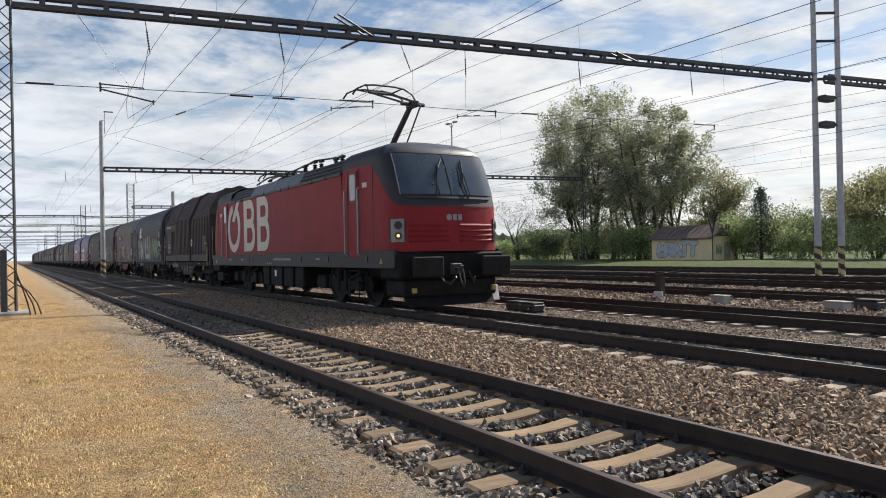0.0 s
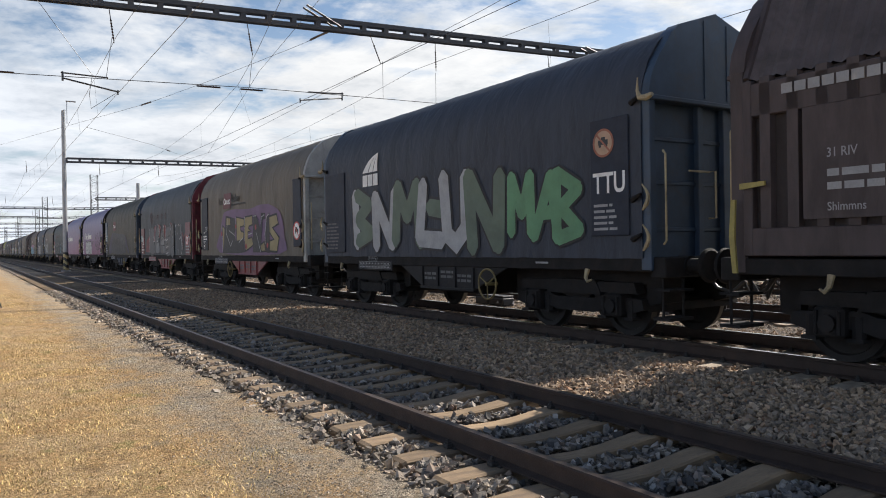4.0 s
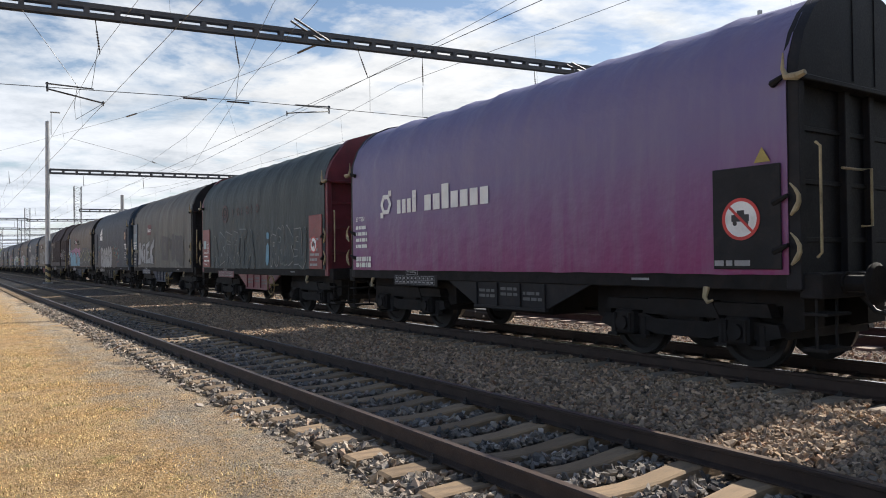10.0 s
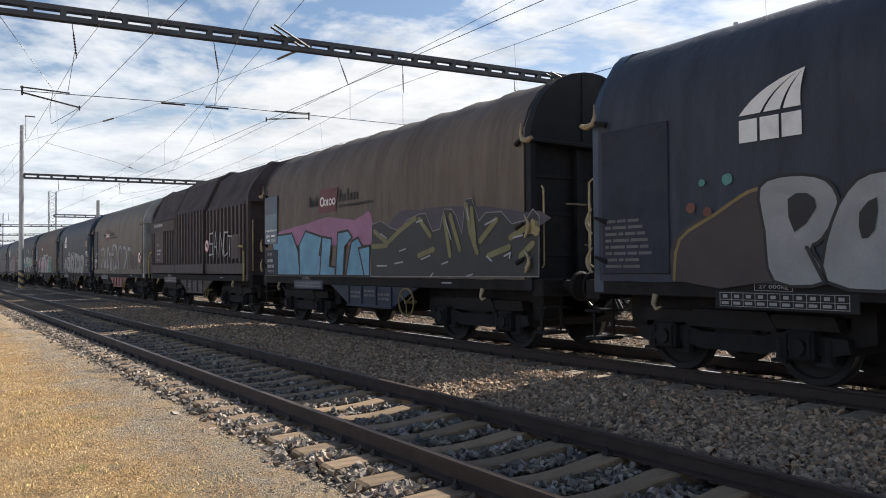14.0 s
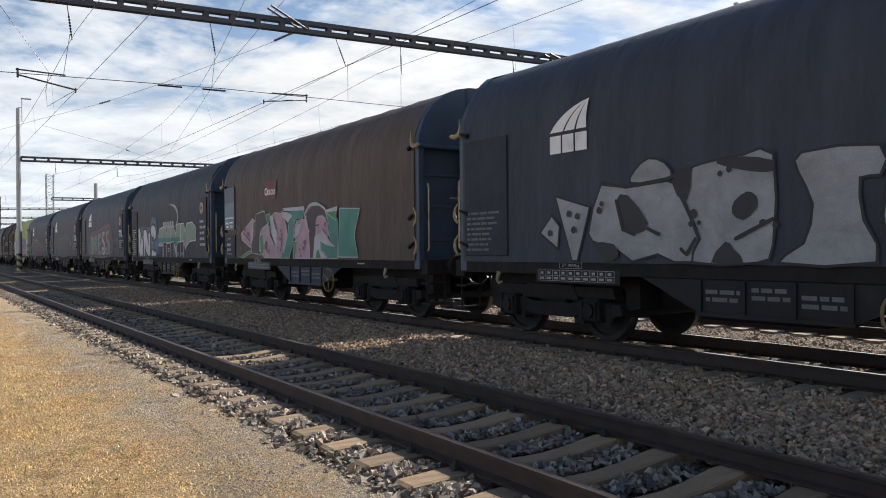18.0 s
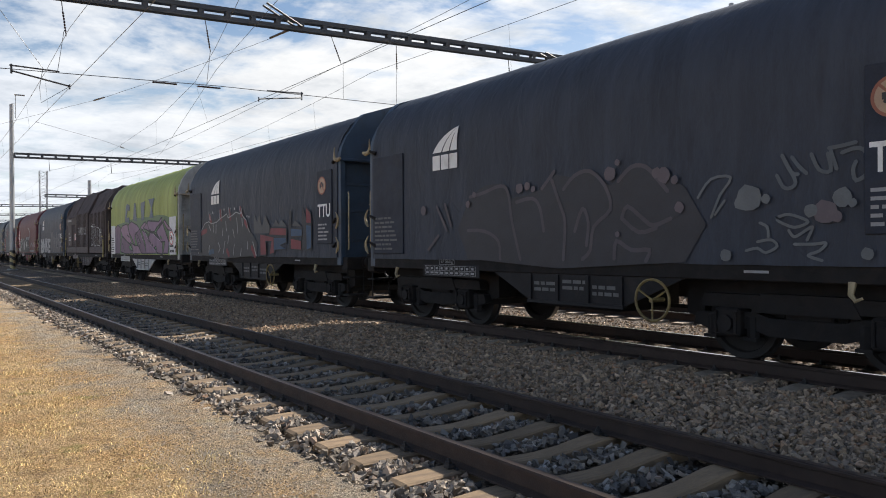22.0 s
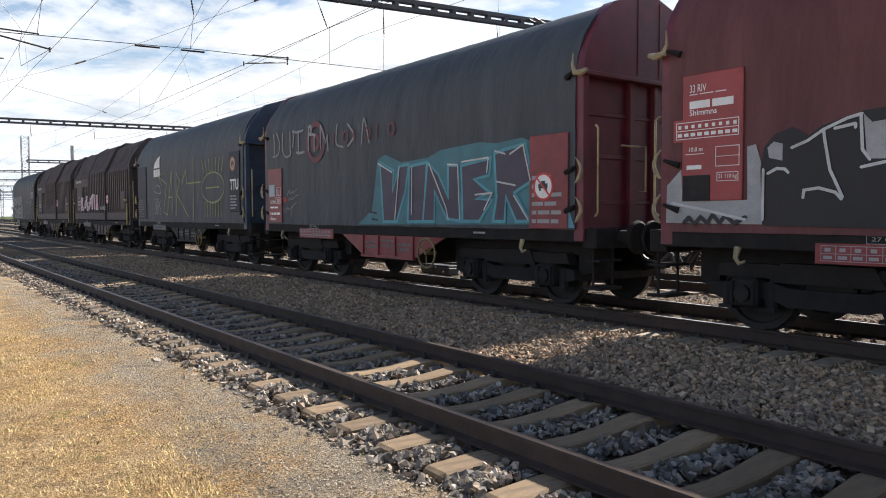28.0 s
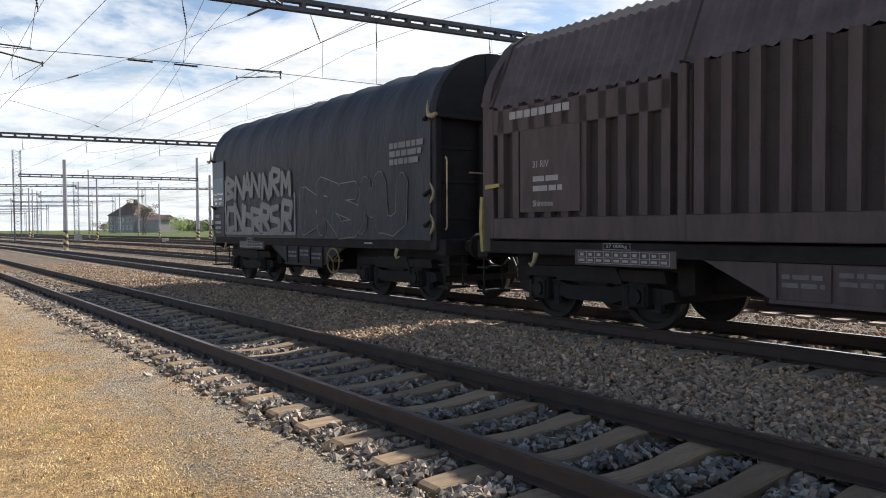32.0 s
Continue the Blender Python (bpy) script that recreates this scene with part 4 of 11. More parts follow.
cream_paint = surface("worn_cream_paint", (0.34, 0.275, 0.16), 0.6, 0, 0.3, 6, 60, 0.1, dirt=(0.10, 0.075, 0.045), dirt_at=(0.48, 0.75))
bogie_black = surface("bogie_grime", (0.0165, 0.0155, 0.0155), 0.8, 0.1, 0.45, 4, 50, 0.4, dirt=(0.028, 0.022, 0.019), spec=0.25)
wheel_steel = surface("wheel_steel", (0.014, 0.0125, 0.012), 0.8, 0.1, 0.4, 4, 60, 0.2)
tread = surface("polished_tread", (0.10, 0.095, 0.09), 0.45, 0.8, 0.2, 4, 60, 0.05)


def paint(name, col, worn=True):
    return surface("spray_" + name, col, 0.6, 0, 0.22, 2.2, 45, 0.08, dirt=tuple(c * 0.5 + 0.006 for c in col) if worn else None, dirt_at=(0.5, 0.85))


def hood_mesh(seed, bows, depth, x0=0.77, x1=11.27):
    """The cover over its bows: it hangs a little between them and creases on the sides."""
    rng = random.Random(seed)
    s = Shape()
    n = bows * 8
    span = x1 - x0
    ph = rng.uniform(0, 50)
    edge = [0.0, 0.03] + [span * (i + 0.0) / n for i in range(1, n)] + [span - 0.03, span]
    for x in edge:
        u = x / span * bows
        bow = abs(math.sin(math.pi * u)) ** 0.55
        for j, (y, z) in enumerate(HOOD):
            top = min(1.0, max(0.0, (z - 3.0) / 1.2))
            low = 1 - top
            pull = 0.5 * depth * bow * (0.25 + 0.75 * top)
            wr = noise.noise((x * 0.9 + ph, z * 1.4, y)) * (0.010 * top + 0.004) * (depth / 0.05)
            k = 1 - (pull - wr) / 1.6
            yy, zz = y * k, 2.2 + (z - 2.2) * (1 - (pull - wr) / 2.4)
            if j in (0, len(HOOD) - 1):
                zz = z + 0.012 * noise.noise((x * 2.1 + ph, 0, 0))
            if z < 3.2:
                yy = y * (1 - 0.004 * bow + 0.0025 * noise.noise((x * 2.4 + ph, z * 2, y)))
            s.v.append((x0 + x, yy, zz))
    w = len(HOOD)
    for i in range(len(edge) - 1):
        for j in range(w - 1):
            s.f.append((i * w + j, i * w + j + 1, (i + 1) * w + j + 1, (i + 1) * w + j))
    # inner turn at both ends gives the cloth its thickness
    for base, sign in ((0, 1), ((len(edge) - 1) * w, -1)):
        o = len(s.v)
        for j in range(w):
            x, y, z = s.v[base + j]
            s.v.append((x + sign * 0.02, y * 0.96, 2.2 + (z - 2.2) * 0.965))
        for j in range(w - 1):
            s.f.append((base + j, base + j + 1, o + j + 1, o + j))
    s.k = [0] * len(s.f)
    return s


SHARED = {}


def shared(key, make):
    if key not in SHARED:
        SHARED[key] = make()
    return SHARED[key]


def bogie_frame_mesh():
    s = Shape()
    for d in (-1, 1):
        y0, y1 = (0.93, 1.06) if d > 0 else (-1.06, -0.93)
        s.prism([(-1.42, 0.62), (-1.38, 0.76), (-0.62, 0.80), (-0.42, 0.74), (0.42, 0.74), (0.62, 0.80), (1.38, 0.76), (1.42, 0.62), (1.2, 0.56), (0.66, 0.60),
                 (0.42, 0.53), (-0.42, 0.53), (-0.66, 0.60), (-1.2, 0.56)], y0, y1, "y")
        for x in (-0.9, 0.9):
            s.box(x - 0.17, x + 0.17, d * 1.03 - 0.14, d * 1.03 + 0.14, 0.50, 0.84, 0, 0.03)
            s.tube([(x, d * 1.16, 0.66), (x, d * 1.22, 0.66)], 0.10, 10)
            for e in (-0.26, 0.26):
                s.tube([(x + e, d * 1.02, 0.50), (x + e, d * 1.02, 0.74)], 0.075, 8)
                s.box(x + e - 0.09, x + e + 0.09, d * 1.02 - 0.09, d * 1.02 + 0.09, 0.46, 0.50)
    s.box(-0.28, 0.28, -1.0, 1.0, 0.55, 0.82, 0, 0.03)
    for d in (-1, 1):
        # hanging brake gear, springs and linkage make the space between the wheels solid
        s.prism([(-0.34, 0.66), (-0.50, 1.0), (0.50, 1.0), (0.34, 0.66), (0.2, 0.56), (-0.2, 0.56)], min(d * 0.55, d * 0.90), max(d * 0.55, d * 0.90), "y")
        s.prism([(-1.62, 0.72), (-1.62, 1.16), (1.62, 1.16), (1.62, 0.72), (1.36, 0.66), (1.36, 0.98), (-1.36, 0.98), (-1.36, 0.66)], min(d * 0.50, d * 0.92), max(d * 0.50, d * 0.92), "y")
        s.prism([(-0.62, 0.80), (-0.50, 1.02), (0.50, 1.02), (0.62, 0.80)], min(d * 0.92, d * 1.10), max(d * 0.92, d * 1.10), "y")
        for x in (-0.9, 0.9):
            s.prism([(x - 0.42, 0.84), (x - 0.36, 1.0), (x + 0.36, 1.0), (x + 0.42, 0.84)], min(d * 0.90, d * 1.08), max(d * 0.90, d * 1.08), "y")
            for e in (-0.13, 0.13):
                s.tube([(x + e, d * 1.19, 0.54), (x + e, d * 1.19, 0.80)], 0.022, 6)
    s.box(-1.40, -1.30, -0.95, 0.95, 0.58, 0.70)
    s.box(1.30, 1.40, -0.95, 0.95, 0.58, 0.70)
    for x in (-0.42, 0.42):
        s.box(x - 0.05, x + 0.05, -0.86, -0.66, 0.56, 0.95)
        s.box(x - 0.05, x + 0.05, 0.66, 0.86, 0.56, 0.95)
    return mesh_of("bogie_frame", s, bogie_black)


def wheelset_mesh(r=0.46, half=0.75):
    s = Shape()
    s.tube([(0, -1.1, 0), (0, 1.1, 0)], 0.08, 10)
    for d in (-1, 1):
        y = d * half
        prof = [(0.10, -0.09), (0.10, 0.09), (r * 0.42, 0.035), (r * 0.80, 0.02), (r * 0.84, 0.065), (r, 0.065), (r, -0.05), (r + 0.028, -0.058), (r + 0.028, -0.075), (r * 0.84, -0.075),
                (r * 0.80, -0.02), (r * 0.42, -0.01)]
        n = 28
        vs, fs, ks = [], [], []
        for i in range(n):
            a = 2 * math.pi * i / n
            vs += [(p * math.cos(a), y + d * q, p * math.sin(a)) for p, q in prof]
        m = len(prof)
        for i in range(n):
            for j in range(m):
                s.k.append(1 if j == 5 else 0)
                fs.append((i * m + j, i * m + (j + 1) % m, ((i + 1) % n) * m + (j + 1) % m, ((i + 1) % n) * m + j))
        o = len(s.v)
        s.v += vs
        s.f += [tuple(i + o for i in q) for q in fs]
    return mesh_of("wheelset", s, [wheel_steel, tread])


def buffer_mesh():
    s = Shape()
    s.tube([(0, 0, 0), (0.20, 0, 0)], 0.13, 12)
    s.tube([(0.20, 0, 0), (0.48, 0, 0)], 0.095, 12)
    s.tube([(0.47, 0, 0), (0.50, 0, 0), (0.53, 0, 0)], [0.22, 0.235, 0.20], 16)
    return mesh_of("buffer", s, bogie_black)


def coupler_mesh():
    s = Shape()
    s.box(0, 0.18, -0.16, 0.16, -0.13, 0.13, 0, 0.02)
    s.tube([(0.1, 0, 0), (0.38, 0, -0.02), (0.42, 0, 0.08)], 0.045, 8)
    s.tube([(0.36, 0.06, 0.0), (0.46, 0.05, -0.28), (0.50, 0.0, -0.42), (0.46, -0.05, -0.28), (0.36, -0.06, 0.0)], 0.022, 6)
    for d in (-0.42, 0.42):
        s.tube([(0.05, d, -0.05), (0.25, d * 0.95, -0.28), (0.42, d * 0.75, -0.34), (0.58, d * 0.6, -0.18)], 0.026, 6)
    return mesh_of("coupler", s, black_paint)


def handwheel_mesh():
    s = Shape()
    s.ring((0, 0, 0), 0.26, 0.018, "y", 24, 6)
    for i in range(3):
        a = 2 * math.pi * i / 3 + 0.52
        s.tube([(0, 0, 0), (0.26 * math.cos(a), 0, 0.26 * math.sin(a))], 0.013, 5)
    s.tube([(0, -0.03, 0), (0, 0.22, 0)], 0.03, 8)
    return s


running_gear = []


def add_running_gear(w):
    frame_m, set_m = shared("bogie", bogie_frame_mesh), shared("wheelset", lambda: wheelset_mesh())
    buf, cou = shared("buffer", buffer_mesh), shared("coupler", coupler_mesh)
    for x in (2.52, 9.52):
        b = part("bogie", frame_m, None, w, "grimy two-axle bogie", at=(x, 0, 0))
        for d in (-0.9, 0.9):
            ws = part("wheelset", set_m, None, b, "steel wheelset with bright treads", at=(d, 0, 0.66))
            running_gear.append((ws, d, 0.0, 0.66, 0.46))
    for x, turn in ((11.42, 0), (0.62, 180)):
        for d in (-0.875, 0.875):
            part("buffer", buf, None, w, at=pose(x, d, 1.26, 0, 0, turn))
        part("coupler", cou, None, w, "screw coupling with hanging brake hoses", at=pose(x, 0, 1.22, 0, 0, turn))


def bars(s, x0, x1, z0, z1, rows, rng, y=NEAR - 0.03, k=0, fill=0.85, gap=0.45, words=(0.05, 0.28)):
    """Rows of plain bars where writing is too small to read."""
    h = (z1 - z0) / rows
    for r in range(rows):
        x = x0
        z = z1 - h * (r + 1)
        while x < x0 + (x1 - x0) * fill:
            w = min(rng.uniform(*words), x1 - x)
            s.box(x, x + w, y - 0.002, y, z, z + h * (1 - gap), k)
            x += w + 0.03


WORDS = {}
for word, bold in (("TTU", 0.02), ("Shimmns", 0.008), ("31 RIV", 0.008), ("35 RIV", 0.008), ("33 TEN", 0.008), ("33 RIV", 0.008), ("21 110 kg", 0.008), ("10.8 m", 0.008), ("31 TEN", 0.008), ("Ladegut:Blechcoils", 0.006), ("37 TEN", 0.008), ("GE", 0.01), ("LEOT", 0.06), ("TEAMO PILSL", 0.02), ("USOT", 0.02), ("HYPE", 0.0), ("TITEN", 0.0), ("IN NEED", 0.01), ("BNKE", 0.04), ("27 000kg", 0.008), ("22.2kN", 0.008)):
    WORDS[word] = lettering(word, 1.0, bold)
    if bold >= 0.03:
        WORDS[word + "+"] = lettering(word, 1.0, bold + 0.045)


def words(s, text, x0, x1, z0, z1, y, k=0, jitter=0.0, seed=0, lean=0.0, wide=False):
    """Letters of the built-in font fitted into a field; jitter makes them hand-drawn."""
    pts, fs = WORDS[text + "+"] if wide else WORDS[text]
    core = WORDS[text][0]
    ax, bx = min(p[0] for p in core), max(p[0] for p in core)
    az, bz = min(p[2] for p in core), max(p[2] for p in core)
    out = []
    for p in pts:
        u, v = (p[0] - ax) / (bx - ax), (p[2] - az) / (bz - az)
        du = jitter * noise.noise((u * 5 + seed, v * 1.5, seed))
        dv = jitter * 2.2 * noise.noise((u * 4 + seed, v * 0.8, seed + 9))
        out.append((x0 + (u + du) * (x1 - x0) + lean * (v - 0.5) * (z1 - z0), y, z0 + (v + dv) * (z1 - z0)))
    s.add(out, fs, k)


def strokes(s, lines, w, y, k=0, dot=8):
    """Spray lines of width w on the side, each a list of (x, z), drawn as one ribbon with round ends; each lies a hair above the last."""
    pieces = []
    for ln in lines:
        ln = [p for j, p in enumerate(ln) if j == 0 or math.dist(p, ln[j - 1]) > 1e-4]
        run = ln[:1]
        for j in range(1, len(ln)):
            run.append(ln[j])
            if j + 1 < len(ln):
                d0, d1 = Vector(ln[j]) - Vector(ln[j - 1]), Vector(ln[j + 1]) - Vector(ln[j])
                if d0.normalized().dot(d1.normalized()) < 0.1:      # a sharp turn starts a new stroke
                    pieces.append(run)
                    run = [ln[j]]
        pieces.append(run)
    for i, ln in enumerate(pieces):
        if len(ln) < 2:
            continue
        q = y - 0.0003 * (i % 12)
        left, right = [], []
        for j, (x, z) in enumerate(ln):
            a, b = ln[max(j - 1, 0)], ln[min(j + 1, len(ln) - 1)]
            d0, d1 = Vector((x - a[0], z - a[1])), Vector((b[0] - x, b[1] - z))
            d0 = d0.normalized() if d0.length > 1e-6 else d1.normalized()
            d1 = d1.normalized() if d1.length > 1e-6 else d0
            m = d0 + d1
            m = m.normalized() if m.length > 0.3 else d0
            r = w / 2 / max(0.62, m.dot(d0))
            left.append((x - m.y * r, z + m.x * r))
            right.append((x + m.y * r, z - m.x * r))
        d0 = (Vector(ln[0]) - Vector(ln[1])).normalized() * w * 0.4
        d1 = (Vector(ln[-1]) - Vector(ln[-2])).normalized() * w * 0.4
        mid = lambda p, o, e: (p[0] * 0.62 + o[0] * 0.38 + e.x, p[1] * 0.62 + o[1] * 0.38 + e.y)
        left = [mid(left[0], right[0], d0)] + left + [mid(left[-1], right[-1], d1)]
        right = [mid(right[0], left[1], d0)] + right + [mid(right[-1], left[-2], d1)]
        n = len(left)
        s.add([(x, q, z) for x, z in left] + [(x, q, z) for x, z in right], [(j, j + 1, n + j + 1, n + j) for j in range(n - 1)], k)
    return y - 0.0003 * min(12, len(pieces))


GLYPHS = ([[(0, 0), (0, 1)], [(0, 1), (0.8, 0.75), (0.1, 0.5), (0.85, 0.2), (0, 0)]], [[(0.9, 0.9), (0.2, 0.95), (0, 0.5), (0.25, 0), (0.95, 0.1)]],
          [[(0, 0), (0.1, 1), (0.5, 0.4), (0.9, 1), (1, 0)]], [[(0, 0), (0.45, 1), (0.95, 0)], [(0.2, 0.4), (0.75, 0.4)]],
          [[(0, 1), (0.05, 0), (0.9, 0)], [(0.4, 0.6), (0.9, 0.55)]], [[(0, 0), (0, 1), (0.9, 0), (0.95, 1)]],
          [[(0, 0.95), (1, 1)], [(0.5, 1), (0.45, 0)]], [[(0.9, 0.95), (0.1, 0.9), (0.1, 0.55), (0.9, 0.45), (0.85, 0.05), (0, 0)]],
          [[(0, 0), (0.05, 1), (0.9, 0.85), (0.8, 0.5), (0.1, 0.5), (0.95, 0)]], [[(0, 1), (0.1, 0.1), (0.5, 0), (0.9, 0.15), (0.9, 1)]])


def wild(seed, n, x0, x1, z0, z1):
    """Unreadable letter-like strokes, fitted side by side."""
    rng = random.Random(seed)
    out, w = [], (x1 - x0) / n
    for i in range(n):
        g = GLYPHS[rng.randrange(len(GLYPHS))]
        sx, sz, lean = w * rng.uniform(0.80, 1.05), (z1 - z0) * rng.uniform(0.8, 1.0), rng.uniform(-0.15, 0.25)
        ox, oz = x0 + i * w + rng.uniform(-0.05, 0.05), z0 + (z1 - z0) * rng.uniform(0, 0.12)
        for ln in g:
            out.append([(ox + (u + lean * v + rng.uniform(-0.06, 0.06)) * sx, oz + (v + rng.uniform(-0.05, 0.05)) * sz) for u, v in ln])
    return out


def curl(ln, n=3):
    """A softer version of a line: points between, on a smooth curve."""
    if len(ln) < 3:
        return ln
    out = []
    for i in range(len(ln) - 1):
        p0, p1, p2, p3 = ln[max(i - 1, 0)], ln[i], ln[i + 1], ln[min(i + 2, len(ln) - 1)]
        for j in range(n):
            t = j / n
            out.append(tuple(0.5 * (2 * b + (c - a) * t + (2 * a - 5 * b + 4 * c - d) * t * t + (3 * b - a - 3 * c + d) * t ** 3) for a, b, c, d in zip(p0, p1, p2, p3)))
    return out + [ln[-1]]


def graffiti(w, lines=None, text=None, box_=None, fill=None, edge=None, cloud=None, width=0.3, rim=0.05, jitter=0.05, seed=1, lean=0.0, shine=None, soft=False, y=None):
    """One sprayed piece: a cloud behind, an outline, the fill, and highlights."""
    x0, x1, z0, z1 = box_
    y = (NEAR - 0.012) if y is None else y
    if lines and soft:
        lines = [curl(ln) for ln in lines]
    if cloud:
        s = Shape()
        n = 30
        up = [(x0 - 0.2 + (x1 - x0 + 0.4) * i / n, z1 + 0.02 + 0.26 * noise.noise((i * 0.33 + seed, seed, 0)) - 0.5 * abs(2 * i / n - 1) ** 6) for i in range(n + 1)]
        lo = [(x0 - 0.2 + (x1 - x0 + 0.4) * i / n, max(1.38, z0 - 0.05 + 0.06 * noise.noise((i * 0.5 + seed, 7, seed)))) for i in range(n + 1)]
        s.add([(a_, y, b_) for a_, b_ in lo] + [(a_, y, b_) for a_, b_ in up], [(i, i + 1, n + 2 + i, n + 1 + i) for i in range(n)])
        part("graffiti_cloud", s, cloud, w, smooth=0)
        y -= 0.002
    if edge:
        s = Shape()
        if text:
            words(s, text, x0, x1, z0, z1, y, 0, jitter, seed, lean, wide=text + "+" in WORDS)
            y -= 0.002
        else:
            y = strokes(s, lines, width + 2 * rim, y)
        parts_of("graffiti_outline", s, edge, w)
    if fill:
        s = Shape()
        if text:
            words(s, text, x0, x1, z0, z1, y - 0.001, 0, jitter, seed, lean)
            y -= 0.003
        else:
            y -= 0.001
            for i, ln in enumerate(lines):
                y = strokes(s, [ln], width, y, i % len(fill) if isinstance(fill, (list, tuple)) else 0)
        parts_of("graffiti_fill", s, fill, w)
    if shine:
        s = Shape()
        rng = random.Random(seed + 5)
        marks = []
        for q in range(14):
            xa, za = rng.uniform(x0, x1), rng.uniform(z0 + 0.25 * (z1 - z0), z1)
            marks.append([(xa, za), (xa + rng.uniform(-0.1, 0.1), za - rng.uniform(0.12, 0.4)), (xa + rng.uniform(-0.05, 0.2), za - rng.uniform(0.3, 0.5))][:rng.choice((2, 3))])
        strokes(s, [[(a, max(z0, b)) for a, b in m] for m in marks], 0.028, y - 0.001)
        parts_of("graffiti_highlight", s, shine, w)


white_sign = surface("sign_white", (0.72, 0.72, 0.70), 0.5, 0, 0.1, 4, 50, 0.05, dirt=(0.4, 0.38, 0.35), dirt_at=(0.55, 0.85))
dim_white = surface("dim_lettering", (0.28, 0.28, 0.28), 0.6, 0, 0.2, 5, 60, 0.05)
grime_white = surface("grimy_lettering", (0.11, 0.11, 0.11), 0.7, 0, 0.3, 5, 60, 0.05)
red_sign = surface("sign_red", (0.50, 0.035, 0.03), 0.5, 0, 0.15, 4, 50, 0.05)


def hump_sign(w, x, z, r=0.23, y=NEAR - 0.03, back=None, ring=None):
    s = Shape()
    s.disc((x, z), r, y - 0.004, y, n=28, k=0)
    s.disc((x, z), r * 1.02, y - 0.007, y - 0.0045, n=28, k=1, inner=r * 0.86)
    s.box(x - r * 0.5, x + r * 0.45, y - 0.0062, y - 0.0045, z - r * 0.12, z + r * 0.22, 2)
    s.box(x - r * 0.2, x + r * 0.2, y - 0.0063, y - 0.0046, z + r * 0.2, z + r * 0.42, 2)
    for q in (-0.32, 0.3):
        s.disc((x + r * q, z - r * 0.2), r * 0.12, y - 0.0064, y - 0.0045, n=10, k=2)
    strokes(s, [[(x - r * 0.62, z + r * 0.62), (x + r * 0.62, z - r * 0.62)]], r * 0.14, y - 0.0072, 1)
    part("shunting_sign", s, [back or white_sign, ring or red_sign, black_paint], w, "round white sign with a red ring and slash", smooth=0)


def board(w, x0, x1, z0, z1, mat, seed, text=True, rows=5, ink=None, label="", top=0.62):
    s = Shape().box(x0, x1, NEAR - 0.028, NEAR - 0.002, z0, z1, 0, 0.008)
    part("data_board", s, mat, w, label or "plain data board riveted to the cover")
    if text:
        s = Shape()
        rng = random.Random(seed)
        bars(s, x0 + 0.06, x1 - 0.06, z0 + 0.08, z0 + (z1 - z0) * top, rows + 2, rng, NEAR - 0.0285, fill=0.6, gap=0.55)
        tagged(part("small_lettering", s, ink or dim_white, w, smooth=0), kind="stuff")


